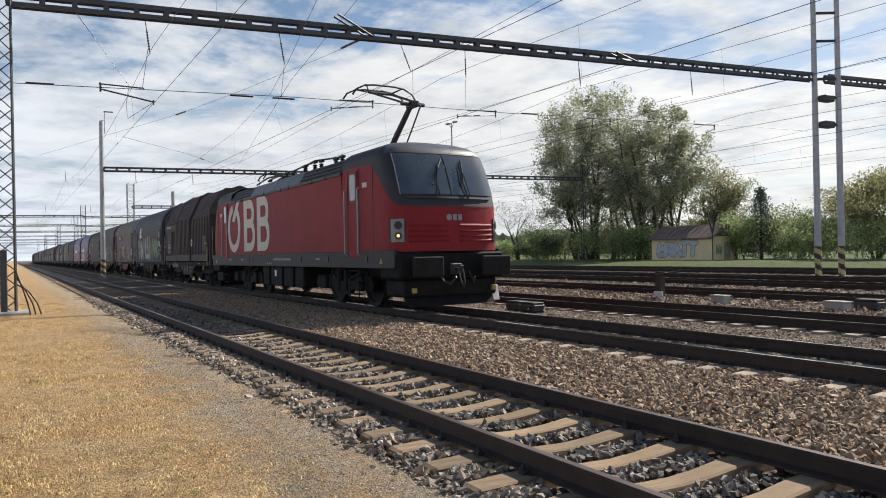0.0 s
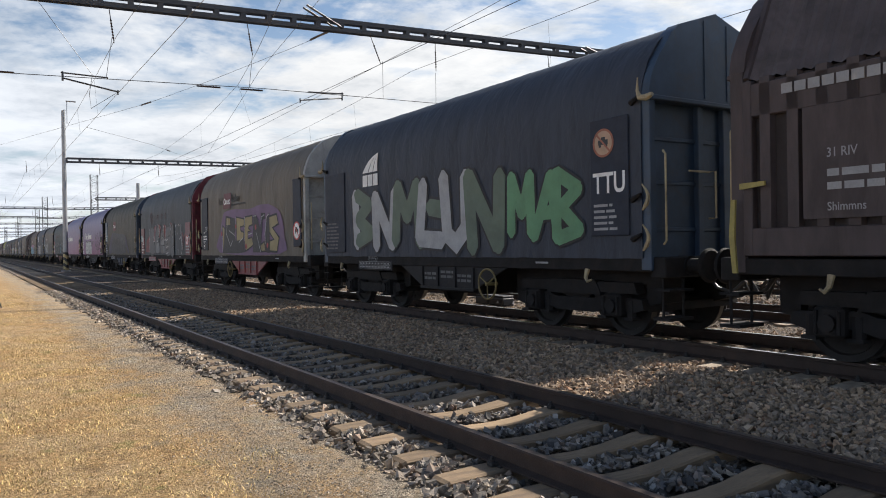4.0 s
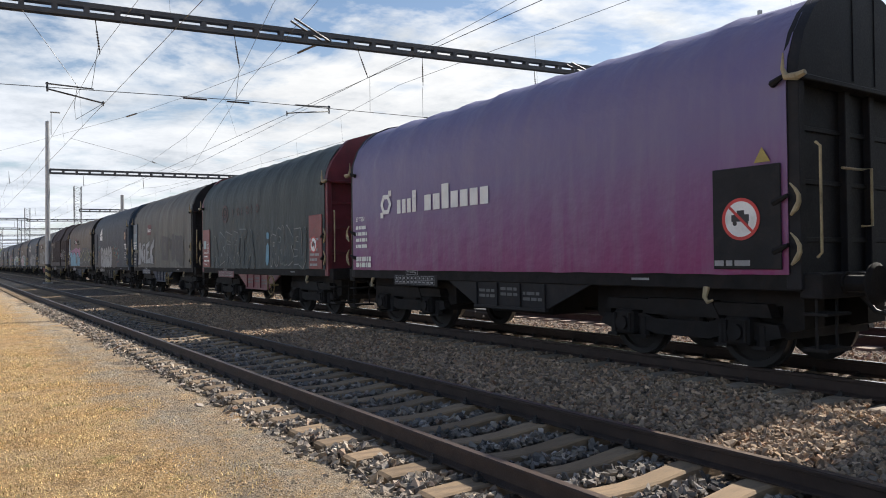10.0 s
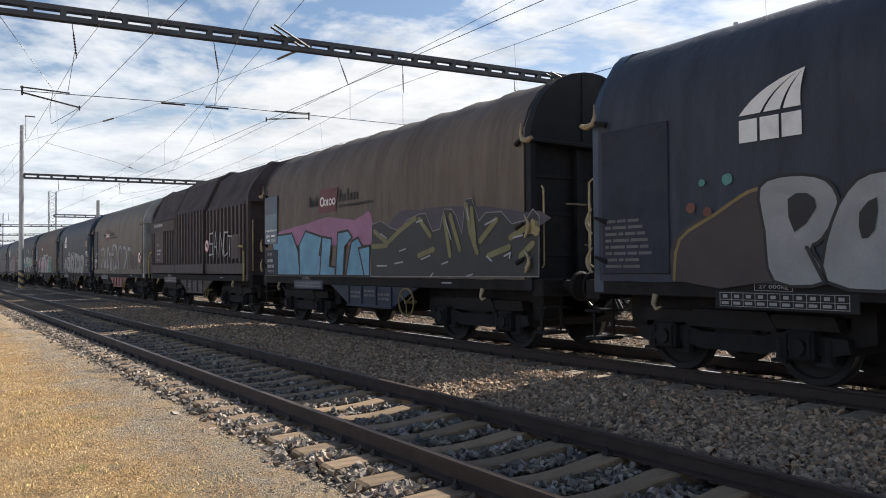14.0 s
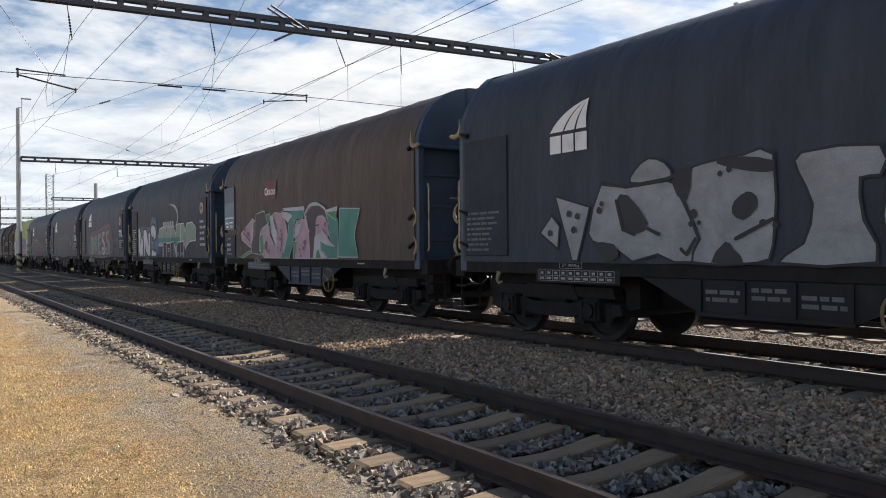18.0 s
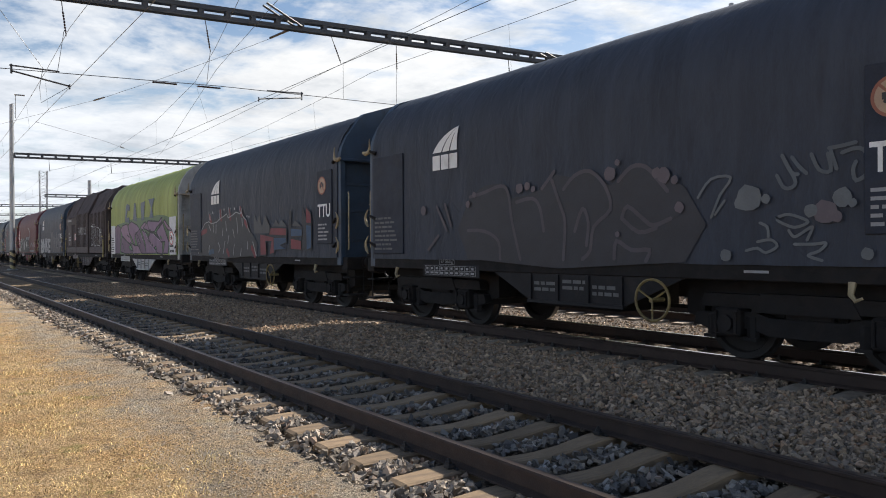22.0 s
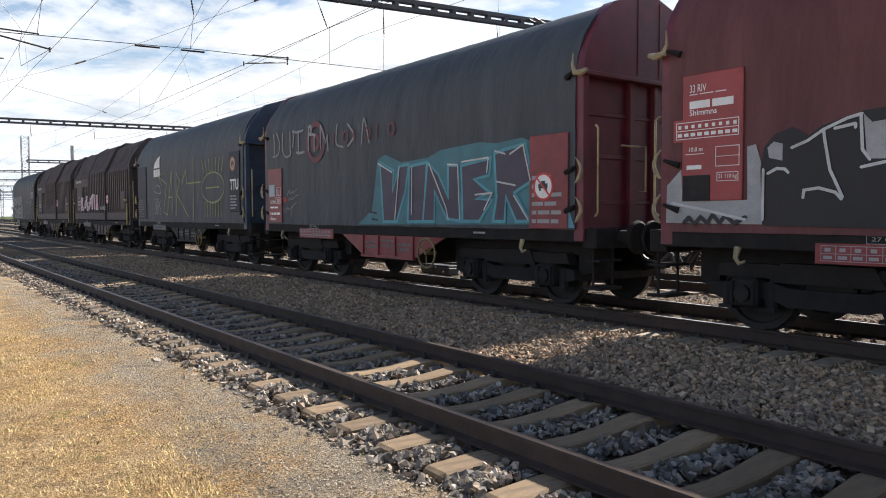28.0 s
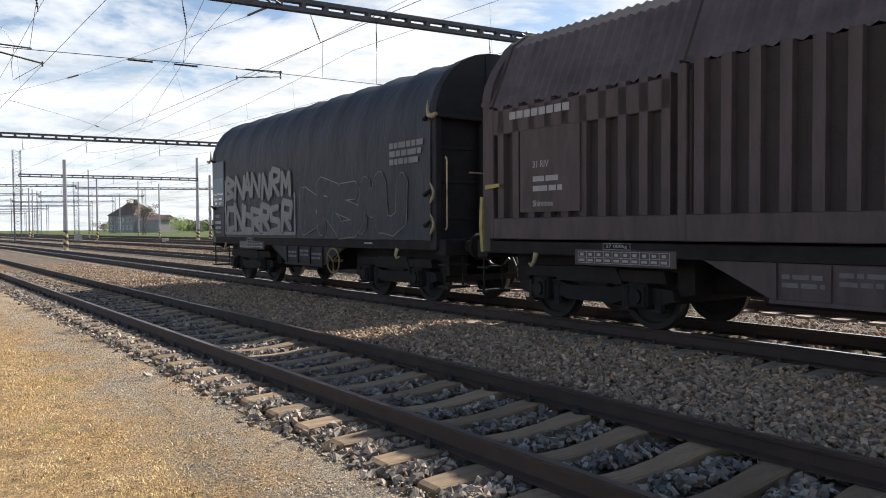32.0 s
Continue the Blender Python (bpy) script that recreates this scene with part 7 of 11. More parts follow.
    s.box(-0.5, 0.5, -1.1, 1.1, 0.6, 0.95)
    bm_ = mesh_of("bogie_frame", s, pitch)
    wm = wheelset_mesh(0.62)
    for x in (4.75, 14.25):
        b = part("bogie", bm_, None, w, "dark locomotive bogie", at=(x, 0, 0))
        for d in (-1.25, 1.25):
            ws = part("wheelset", wm, None, b, "large steel wheelset", at=(d, 0, 0.82))
            running_gear.append((ws, d, 0.0, 0.82, 0.62))
    for x, l in ((7.4, 0.7), (8.3, 1.2), (9.7, 0.9), (10.8, 0.8)):
        part("underfloor_box", Shape().box(x, x + l, -1.38, 1.38, 0.58, 1.22, 0, 0.03), pitch, w, "black equipment box under the floor")
    part("label_plate", Shape().box(8.75, 8.95, -1.386, -1.380, 0.9, 1.1), white_sign, w, "small white plate", smooth=0)
    return w


LOCO = locomotive()


# ---- the wagons one by one ----
P = {k: paint(k, v) for k, v in {
    "silver": (0.33, 0.34, 0.345), "white": (0.50, 0.51, 0.50), "grey": (0.16, 0.165, 0.17), "dark": (0.018, 0.018, 0.022), "gold": (0.30, 0.24, 0.11), "purple": (0.15, 0.085, 0.17),
    "pink": (0.46, 0.16, 0.30), "sky": (0.12, 0.30, 0.42), "teal": (0.02, 0.19, 0.16), "rose": (0.45, 0.20, 0.25), "red": (0.32, 0.03, 0.035), "blue": (0.03, 0.10, 0.25),
    "green": (0.10, 0.24, 0.12), "mint": (0.17, 0.30, 0.24), "mauve": (0.24, 0.075, 0.20), "wine": (0.22, 0.02, 0.08), "yellow": (0.34, 0.36, 0.10), "ashgreen": (0.10, 0.14, 0.10),
    "faint": (0.065, 0.065, 0.075), "faintred": (0.068, 0.032, 0.036), "ringred": (0.125, 0.030, 0.040), "black": (0.012, 0.012, 0.014), "deepteal": (0.015, 0.10, 0.12), "cyan": (0.08, 0.30, 0.36)}.items()}
TRAIN = []


faded_sign = surface("faded_sign", (0.40, 0.27, 0.18), 0.6, 0, 0.2, 5, 50, 0.05)
faded_ring = surface("faded_sign_ring", (0.27, 0.10, 0.06), 0.6, 0, 0.2, 5, 50, 0.05)


def err_boards(w, i):
    board(w, 0.85, 1.95, 1.46, 3.38, PAINTS["navyboard"], i, rows=6, ink=grime_white, label="dark blue data board", top=0.4)
    board(w, 10.33, 11.06, 1.68, 3.34, PAINTS["navyboard"], i + 50, rows=3, label="dark blue board with a round sign", top=0.3)
    hump_sign(w, 10.6, 3.0, 0.2, NEAR - 0.03, faded_sign, faded_ring)
    s = Shape()
    words(s, "TTU", 10.38, 11.0, 2.28, 2.58, NEAR - 0.031)
    parts_of("lettering", s, white_sign, w)
    swoop_logo(w)


def red_boards(w, i, col="maroon"):
    board(w, 0.93, 1.72, 1.40, 2.72, PAINTS[col], i, False, label="dull red data board")
    y = NEAR - 0.0285
    s = Shape()
    words(s, "GE", 1.45, 1.61, 1.89, 1.98, y)
    words(s, "33 TEN", 1.06, 1.34, 1.87, 1.94, y)
    words(s, "Shimmns", 1.06, 1.38, 1.455, 1.535, y)
    bars(s, 1.06, 1.50, 1.75, 1.825, 1, random.Random(i), y)
    bars(s, 1.06, 1.66, 1.59, 1.69, 1, random.Random(i + 7), y)
    for x0, x1, z0, z1 in ((1.38, 1.67, 1.865, 2.01), (1.42, 1.67, 2.05, 2.25), (1.47, 1.58, 2.09, 2.20)):
        for box_ in ((x0, x1, z0, z0 + 0.008), (x0, x1, z1 - 0.008, z1), (x0, x0 + 0.008, z0, z1), (x1 - 0.008, x1, z0, z1)):
            s.box(box_[0], box_[1], y - 0.003, y, box_[2], box_[3])
    parts_of("lettering", s, white_sign, w)
    part("paper_label", Shape().box(1.01, 1.32, y - 0.004, y, 2.04, 2.33), paint("paper_blue", (0.33, 0.43, 0.46)), w, "pale blue paper label in a holder", smooth=0)
    board(w, 10.38, 11.16, 1.37, 2.73, PAINTS[col], i + 40, rows=4, ink=dim_white, label="red board with a round sign")
    hump_sign(w, 10.68, 1.98, 0.2)


def orange_board(w):
    """A bright red board with a load table, lengths and a weight."""
    board(w, 0.98, 1.76, 1.73, 3.21, PAINTS["bright"], 0, False, label="bright red data board with a load table")
    y = NEAR - 0.0285
    part("table_plate", Shape().box(0.86, 1.75, y - 0.003, y, 2.43, 2.69), PAINTS["bright"], w, "red strip with a white load table", smooth=0)
    s = Shape()
    y -= 0.004
    words(s, "33 RIV", 1.08, 1.30, 3., 3.09, y)
    bars(s, 1.08, 1.70, 2.81, 2.97, 1, random.Random(2), y)
    bars(s, 1.08, 1.64, 2.97, 2.99, 1, random.Random(3), y)
    words(s, "Shimmns", 1.08, 1.44, 2.73, 2.8, y)
    words(s, "21 110 kg", 1.47, 1.70, 1.97, 2.03, y)
    words(s, "10.8 m", 1.08, 1.26, 2.31, 2.36, y)
    for x0, x1, z0, z1 in ((0.90, 1.72, 2.46, 2.66), (1.43, 1.73, 2.12, 2.35), (1.45, 1.72, 1.95, 2.055)):
        for e in ((x0, x1, z0, z0 + 0.008), (x0, x1, z1 - 0.008, z1), (x0, x0 + 0.008, z0, z1), (x1 - 0.008, x1, z0, z1)):
            s.box(e[0], e[1], y - 0.003, y, e[2], e[3])
    s.box(0.90, 1.72, y - 0.003, y, 2.556, 2.564)
    s.box(1.43, 1.73, y - 0.003, y, 2.232, 2.238)
    s.box(1.03, 1.28, y - 0.003, y, 2.275, 2.283)
    s.box(1.05, 1.25, y - 0.003, y, 2.1, 2.15)
    for q in range(9):
        s.box(0.93 + 0.09 * q, 0.97 + 0.09 * q, y - 0.003, y, 2.585, 2.625)
        s.box(0.92 + 0.09 * q, 0.98 + 0.09 * q, y - 0.003, y, 2.49, 2.53)
    parts_of("lettering", s, white_sign, w)
    part("paper_holder", Shape().box(1.0, 1.36, y - 0.006, y + 0.003, 1.73, 2.03), PAINTS["black"], w, "black empty paper holder", smooth=0)


def slim_board(w):
    """A tall dark board with small lettering on its lower half."""
    board(w, 1.0, 1.8, 1.55, 3.55, PAINTS["navyboard"], 0, False, label="tall dark board with small white lettering")
    y = NEAR - 0.0285
    s = Shape()
    words(s, "GE", 1.55, 1.72, 2.32, 2.40, y)
    words(s, "31 TEN", 1.22, 1.46, 2.18, 2.25, y)
    words(s, "Shimmns", 1.22, 1.50, 1.86, 1.92, y)
    bars(s, 1.22, 1.70, 1.95, 2.15, 2, random.Random(5), y)
    for x0, x1, z0, z1 in ((1.50, 1.77, 2.28, 2.44), (1.26, 1.44, 1.62, 1.82)):
        for e in ((x0, x1, z0, z0 + 0.008), (x0, x1, z1 - 0.008, z1), (x0, x0 + 0.008, z0, z1), (x1 - 0.008, x1, z0, z1)):
            s.box(e[0], e[1], y - 0.003, y, e[2], e[3])
    s.box(1.31, 1.39, y - 0.003, y, 1.68, 1.76)
    parts_of("lettering", s, white_sign, w)


def cargo_boards(w, i, col="blue"):
    board(w, 0.80, 1.64, 2.2, 3.47, PAINTS[col], i, False, label="blue load board with a paler lower half")
    # lower half lies on top in the paler blue that stands for sun glint
    s = Shape().box(0.815, 1.625, NEAR - 0.031, NEAR - 0.028, 2.215, 3.0)
    part("board_face", s, PAINTS["skyboard"], w, "sky-blue lower half with a sun glint in its colour", smooth=0)
    s = Shape()
    words(s, "Ladegut:Blechcoils", 0.84, 1.60, 2.515, 2.60, NEAR - 0.032)
    words(s, "22.2kN", 1.25, 1.52, 2.27, 2.34, NEAR - 0.032)
    for x0, x1, z0, z1 in ((0.90, 1.16, 2.37, 2.376), (0.90, 1.16, 2.45, 2.456), (0.90, 0.906, 2.37, 2.456), (1.154, 1.16, 2.37, 2.456), (0.93, 1.0, 2.39, 2.435), (1.02, 1.12, 2.40, 2.43), (0.98, 1.14, 2.275, 2.33), (1.24, 1.5, 2.40, 2.44)):
        s.box(x0, x1, NEAR - 0.0335, NEAR - 0.032, z0, z1)
    tagged(part("small_lettering", s, white_sign, w, smooth=0), kind="stuff")
    board(w, 0.80, 1.66, 1.38, 2.05, PAINTS["navyboard"], i + 3, False, label="dark data board")
    s = Shape()
    words(s, "35 RIV", 0.98, 1.30, 1.90, 1.98, NEAR - 0.0285)
    words(s, "Shimmns", 1.0, 1.40, 1.46, 1.54, NEAR - 0.0285)
    bars(s, 0.98, 1.56, 1.58, 1.87, 2, random.Random(i), NEAR - 0.0285, fill=0.62)
    tagged(part("small_lettering", s, dim_white, w, smooth=0), kind="stuff")


def tag(w, lines, width, mat, y=NEAR - 0.014):
    s = Shape()
    strokes(s, lines, width, y)
    parts_of("graffiti_tag", s, mat, w)


def closed_line(p, width, y):
    """One unbroken sprayed line of even width round a field."""
    s, n = Shape(), len(p)
    inner, outer = [], []
    for i in range(n):
        a, b, c = Vector(p[i - 1]), Vector(p[i]), Vector(p[(i + 1) % n])
        d0 = (b - a).normalized() if (b - a).length > 1e-6 else Vector((1, 0))
        d1 = (c - b).normalized() if (c - b).length > 1e-6 else d0
        m = Vector((-d0.y - d1.y, d0.x + d1.x))
        m = m.normalized() if m.length > 1e-6 else Vector((-d0.y, d0.x))
        k = width / 2 / max(0.5, m.dot(Vector((-d0.y, d0.x))))
        inner.append((b.x - m.x * k, y, b.y - m.y * k))
        outer.append((b.x + m.x * k, y, b.y + m.y * k))
    return s.add(inner + outer, [(i, (i + 1) % n, n + (i + 1) % n, n + i) for i in range(n)])


def blocks(w, polys, fills, edge, rim=0.05, y=NEAR - 0.014, soft=0, names="graffiti_letter"):
    """Sprayed letters as flat fields with a dark outline; soft rounds their corners."""
    for i, p in enumerate(polys):
        p = list(p)
        if soft:
            p = curl(p[-1:] + p + p[:2], soft)[soft:-soft - 1]
        q = y - 0.0012 * i
        f = fills[i % len(fills)] if isinstance(fills, (list, tuple)) else fills
        part(names, Shape().add([(a, q, b) for a, b in p], [tuple(range(len(p)))]), f, w, smooth=0)
        if edge:
            part("graffiti_outline", closed_line(p, rim, q - 0.0006), edge, w, smooth=0)


def dots(w, marks, mat, y):
    """Sprayed dots, each (x, z, radius)."""
    for k, (x, z, r) in enumerate(marks):
        q = y - 0.0004 * k
        part("graffiti_spot", Shape().add([(x + r * math.cos(0.6283 * j), q, z + r * (1 + 0.12 * math.sin(j * 2.3 + k)) * math.sin(0.6283 * j)) for j in range(10)], [tuple(range(10))]), mat, w, smooth=0)


def crescent(w, x, z, r=0.9, mat=None):
    s = Shape()
    n = 18
    for k in range(n):
        a, b = math.pi * (0.60 - 0.98 * k / n), math.pi * (0.60 - 0.98 * (k + 1) / n)
        t0, t1 = 0.30 * math.sin(math.pi * k / n), 0.30 * math.sin(math.pi * (k + 1) / n)
        f = lambda q, t: (x + r * (1 - t * 0.55) * math.cos(q), z + r * 0.52 * (1 - t) * math.sin(q))
        s.prism([f(a, t0), f(a, 0), f(b, 0), f(b, t1)], NEAR - 0.016, NEAR - 0.012)
    for k in range(5):
        s.box(x - 1.15 + 0.30 * k, x - 0.92 + 0.30 * k, NEAR - 0.016, NEAR - 0.012, z - 0.42, z - 0.16)
    parts_of("company_mark", weld(s), mat or P["silver"], w, "pale crescent and bars of a company mark")


def build_wagons():
    W = TRAIN.append
    # 1
    W(steel_wagon(1, "dark brown steel-hooded coil wagon behind the locomotive"))
    # 2
    w = tarp_wagon(2, "navy", "blue", "black", "black-blue tarpaulin wagon with pale green graffiti", 9, 0.015)
    err_boards(w, 2)
    graffiti(w, wild(2, 6, 2.6, 8.2, 1.55, 2.8), None, (2.6, 8.2, 1.55, 2.9), [P["silver"], P["ashgreen"]], P["dark"], None, 0.34, 0.05)
    graffiti(w, wild(21, 3, 8.4, 10.2, 1.6, 2.7), None, (8.4, 10.2, 1.6, 2.7), P["green"], P["black"], None, 0.22, 0.04)
    W(w)
    # 3
    w = tarp_wagon(3, "taupe", "black", "red", "taupe tarpaulin wagon with gold graffiti and red underframe", 9, 0.02, wheel_x=4.75, front="grey")
    cargo_logo(w)
    slim_board(w)
    cloud = [(3.34, 1.47), (3.47, 2.23), (3.84, 2.8), (4.16, 2.91), (5.18, 2.94), (6.15, 2.89), (6.97, 2.88), (7.68, 2.95), (8.3, 2.94), (8.68, 2.91)]
    blocks(w, [cloud + [(9.6, 2.62), (9.9, 1.9), (9.5, 1.42)]], P["purple"], None, soft=3, names="graffiti_cloud")
    blocks(w, [[(3.74, 2.43), (4.02, 2.32), (3.88, 1.6), (3.79, 1.51)], [(4.18, 2.74), (5.18, 2.61), (5.3, 2.28), (5.12, 2.12), (5.39, 1.66), (5.58, 1.46), (3.81, 1.47), (4.02, 2.02)], [(5.39, 2.67), (6.25, 2.57), (6.23, 2.34), (5.82, 2.32), (5.84, 2.2), (6.19, 2.13), (6.13, 1.92), (5.62, 1.79), (5.39, 1.87)], [(5.35, 1.83), (6.13, 1.89), (6.23, 1.5), (5.56, 1.46)]],
           [P["gold"], P["dark"], P["gold"], P["dark"]], P["black"], 0.05, NEAR - 0.018)
    blocks(w, [[(6.32, 2.63), (7.08, 2.65), (7.1, 2.35), (6.73, 2.31), (6.69, 2.24), (6.96, 2.16), (6.61, 2.14), (6.62, 1.91), (7.02, 1.96), (7.16, 1.7), (6.34, 1.5), (6.26, 1.78)], [(7.23, 2.63), (7.47, 2.62), (7.87, 2.16), (7.94, 2.67), (8.3, 2.65), (8.3, 2.52), (8.04, 2.49), (7.86, 1.73), (7.96, 1.49), (7.14, 1.49), (7.14, 1.89)], [(8.34, 1.49), (8.32, 2.07), (8.47, 2.56), (8.67, 2.64), (8.66, 1.48)], [(4.28, 2.7), (4.72, 2.67), (4.74, 2.4), (4.2, 2.4)], [(7.83, 1.7), (8.22, 1.8), (8.28, 1.5), (7.93, 1.49)]],
           [P["gold"], P["dark"], P["dark"], P["gold"], P["gold"]], P["black"], 0.05, NEAR - 0.024)
    blocks(w, [[(8.55, 1.5), (9.3, 1.48), (9.5, 1.9), (8.95, 2.2), (9.45, 2.3), (9.3, 2.6), (8.65, 2.55), (8.6, 2.1), (9.05, 1.85), (8.55, 1.8)]], P["gold"], P["black"], 0.06, NEAR - 0.024)
    tag(w, [[(3.74, 2.47), (3.76, 1.51)], [(4.44, 2.67), (4.27, 2.11), (4.75, 1.68), (4.97, 1.87)], [(4.6, 2.23), (5.21, 2.05)], [(5.38, 2.66), (5.36, 2.27)], [(5.67, 1.8), (6.13, 1.95)], [(6.34, 2.62), (6.27, 1.85)], [(6.71, 2.04), (7.05, 2.08)], [(7.48, 2.09), (7.87, 1.49)], [(7.93, 2.34), (8, 2.56), (8.25, 2.62)], [(7.23, 2.62), (7.49, 2.62)], [(8.33, 1.72), (8.31, 2.04), (8.47, 2.55), (8.66, 2.62)]], 0.025, P["white"], NEAR - 0.034)
    dots(w, [(3.7, 2.13, 0.08), (5.38, 2.35, 0.07), (6.45, 1.67, 0.085), (7.43, 2.26, 0.085), (8.51, 1.68, 0.08)], P["red"], NEAR - 0.036)
    board(w, 10.62, 11.2, 1.62, 3.5, PAINTS["navyboard"], 33, False); hump_sign(w, 10.9, 2.06, 0.25)
    W(w)
    # 4
    w = tarp_wagon(4, "slate", "maroon", "red", "dark grey tarpaulin wagon with red end wall and graffiti", 9, 0.015)
    red_boards(w, 4); ring_logo(w, P["faintred"])
    duskline = paint("duskline", (0.022, 0.023, 0.025))
    ember = paint("ember", (0.17, 0.028, 0.032))
    blocks(w, [[(2.32, 2.1), (3.11, 2.34), (3.04, 1.49), (2, 1.5)], [(4.12, 2.72), (4.69, 2.79), (4.35, 2.04), (3.96, 1.97)], [(5.16, 2.83), (5.69, 2.73), (5.38, 2.17), (5.25, 2.22)], [(6.25, 2.8), (6.79, 2.72), (6.64, 2.06), (6.46, 2.05)], [(7.63, 2.83), (7.9, 2.79), (7.76, 2.6)]], ember, None, 0, NEAR - 0.014)
    smoke, ashen = paint("smoke", (0.092, 0.097, 0.101)), paint("ashen", (0.18, 0.186, 0.19))
    blocks(w, [[(3.02, 1.47), (3.22, 2.59), (3.63, 2.69), (4.11, 2.64), (3.99, 2.07), (4.16, 1.86), (4.33, 1.89), (4.43, 1.47)], [(4.46, 1.47), (4.28, 1.9), (4.5, 2.45), (4.88, 2.69), (5.18, 2.68), (5.27, 2.31), (4.83, 2.11), (4.87, 2.01), (5.36, 1.99), (5.51, 1.78), (5.45, 1.47)], [(5.47, 1.47), (5.51, 2), (5.7, 2.35), (6.08, 2.58), (6.29, 2.52), (6.36, 2.16), (6.44, 1.89), (6.48, 1.47)]], smoke, duskline, 0.03, NEAR - 0.020, 2)
    blocks(w, [[(6.49, 1.42), (6.55, 1.95), (6.74, 2.4), (6.85, 2.63), (7.26, 2.66), (7.62, 2.66), (7.64, 2.31), (7.61, 1.385)], [(7.66, 1.385), (7.67, 2.31), (7.76, 2.56), (8, 2.67), (8.26, 2.67), (8.25, 1.39)]], smoke, duskline, 0.03, NEAR - 0.025, 2)
    blocks(w, [[(5.77, 1.97), (6.15, 2.13), (6.36, 2.12), (6.39, 1.82), (6.46, 1.48), (6.2, 1.48), (6.12, 1.8), (5.81, 1.83)], [(4.54, 1.49), (4.76, 1.92), (5.26, 1.9), (5.35, 1.49)]], ashen, None, 0, NEAR - 0.030, 2, "graffiti_shade")
    tag(w, [[(5.86, 2.12), (6.12, 2.28), (6.33, 2.2)], [(6.06, 2.46), (6.36, 2.42)], [(5.81, 1.81), (6.39, 1.81)], [(6.74, 2.17), (7.23, 2.23), (7.23, 2.37)], [(6.77, 1.84), (7.19, 1.89)], [(6.73, 1.58), (7.22, 1.64)], [(7.26, 2.21), (7.64, 2.25)], [(7.88, 2.09), (8.05, 2.28), (8.26, 2.31)], [(7.87, 1.71), (8.25, 1.81)], [(5.27, 2), (5.45, 1.78)]], 0.05, duskline, NEAR - 0.032)
    tag(w, [[(3.19, 2.64), (2.95, 1.49)], [(4.16, 2.7), (4.23, 2.55), (3.94, 1.99), (4.26, 2.02), (4.34, 2.38), (4.67, 2.79)], [(5.13, 2.82), (5.33, 2.71), (5.25, 2.24), (4.85, 1.98)], [(5.31, 2.16), (5.42, 2.45), (5.7, 2.71)], [(6.2, 2.74), (6.36, 2.69), (6.36, 2.3), (6.47, 2.05), (6.7, 2.07), (6.78, 2.72)]], 0.03, P["white"], NEAR - 0.036)
    tag(w, [[(6.74, 2.03), (7.16, 2.08), (7.18, 2.24)], [(6.73, 1.72), (7.19, 1.74)], [(6.84, 1.42), (7.22, 1.48)], [(7.62, 2.78), (7.73, 2.68), (7.91, 2.75)], [(7.71, 2.65), (7.75, 2.47)], [(7.98, 2.08), (8.05, 2.2)], [(8.15, 1.73), (8.25, 1.73)], [(5.89, 2.14), (6.11, 2.21)], [(4.85, 2), (5.17, 2.05)]], 0.03, P["white"], NEAR - 0.036)
    dots(w, [(2.61, 1.91, 0.11), (2.31, 1.64, 0.075), (2.82, 1.67, 0.065), (5.48, 2.79, 0.06), (5.3, 2.9, 0.035), (6.48, 2.64, 0.055), (7.83, 2.88, 0.05), (4.5, 2.37, 0.04)], P["dark"], NEAR - 0.016)
    tag(w, [[(10.0, 2.03), (10.38, 2.29), (10.59, 2.55)], [(9.79, 2.3), (10.0, 2.14), (9.9, 1.64)]], 0.10, ember, NEAR - 0.020)
    tag(w, [[(9.65, 2.7), (9.64, 2.55), (9.68, 2.21), (9.58, 2.12), (9.33, 2.04)], [(9.7, 2.14), (9.76, 1.93), (9.77, 1.76), (9.83, 1.59), (9.72, 1.42)], [(9.64, 2.55), (9.7, 2.15)], [(9.78, 2.14), (9.88, 1.75), (9.76, 1.42)], [(8.69, 2.71), (8.71, 2.59), (8.83, 2.69)], [(9.19, 2.61), (9.26, 2.69), (9.35, 2.62)], [(8.65, 2.42), (8.65, 2.23)], [(9.09, 2.35), (9.08, 2.26)], [(9.13, 1.61), (9.13, 1.47)]], 0.03, P["white"], NEAR - 0.036)
    W(w)
    # 5
    w = tarp_wagon(5, "olive", "blue", "blue", "dark olive tarpaulin wagon with faint graffiti and blue frame", 9, 0.085)
    cargo_boards(w, 5); cargo_logo(w, 3.85, 2.86, False)
    night = paint("night", (0.030, 0.033, 0.041))
    blocks(w, [[(2.76, 1.49), (3.28, 2.34), (3.79, 2.73), (5.2, 2.66), (6.31, 2.62), (7.67, 2.55), (8.02, 2.4), (8.17, 1.47)], [(2.01, 1.49), (2.83, 2.38), (3.64, 2.76), (3.4, 2.25), (3.09, 1.49)], [(8.05, 2.32), (8.31, 2.43), (8.68, 2.01), (9.24, 1.53), (8.93, 1.47), (8.21, 1.98)]], [night, paint("dullviolet", (0.038, 0.034, 0.066)), paint("dullviolet", (0.038, 0.034, 0.066))], None, 0, NEAR - 0.014, 2, "graffiti_cloud")
    mist = paint("mist", (0.056, 0.060, 0.064))
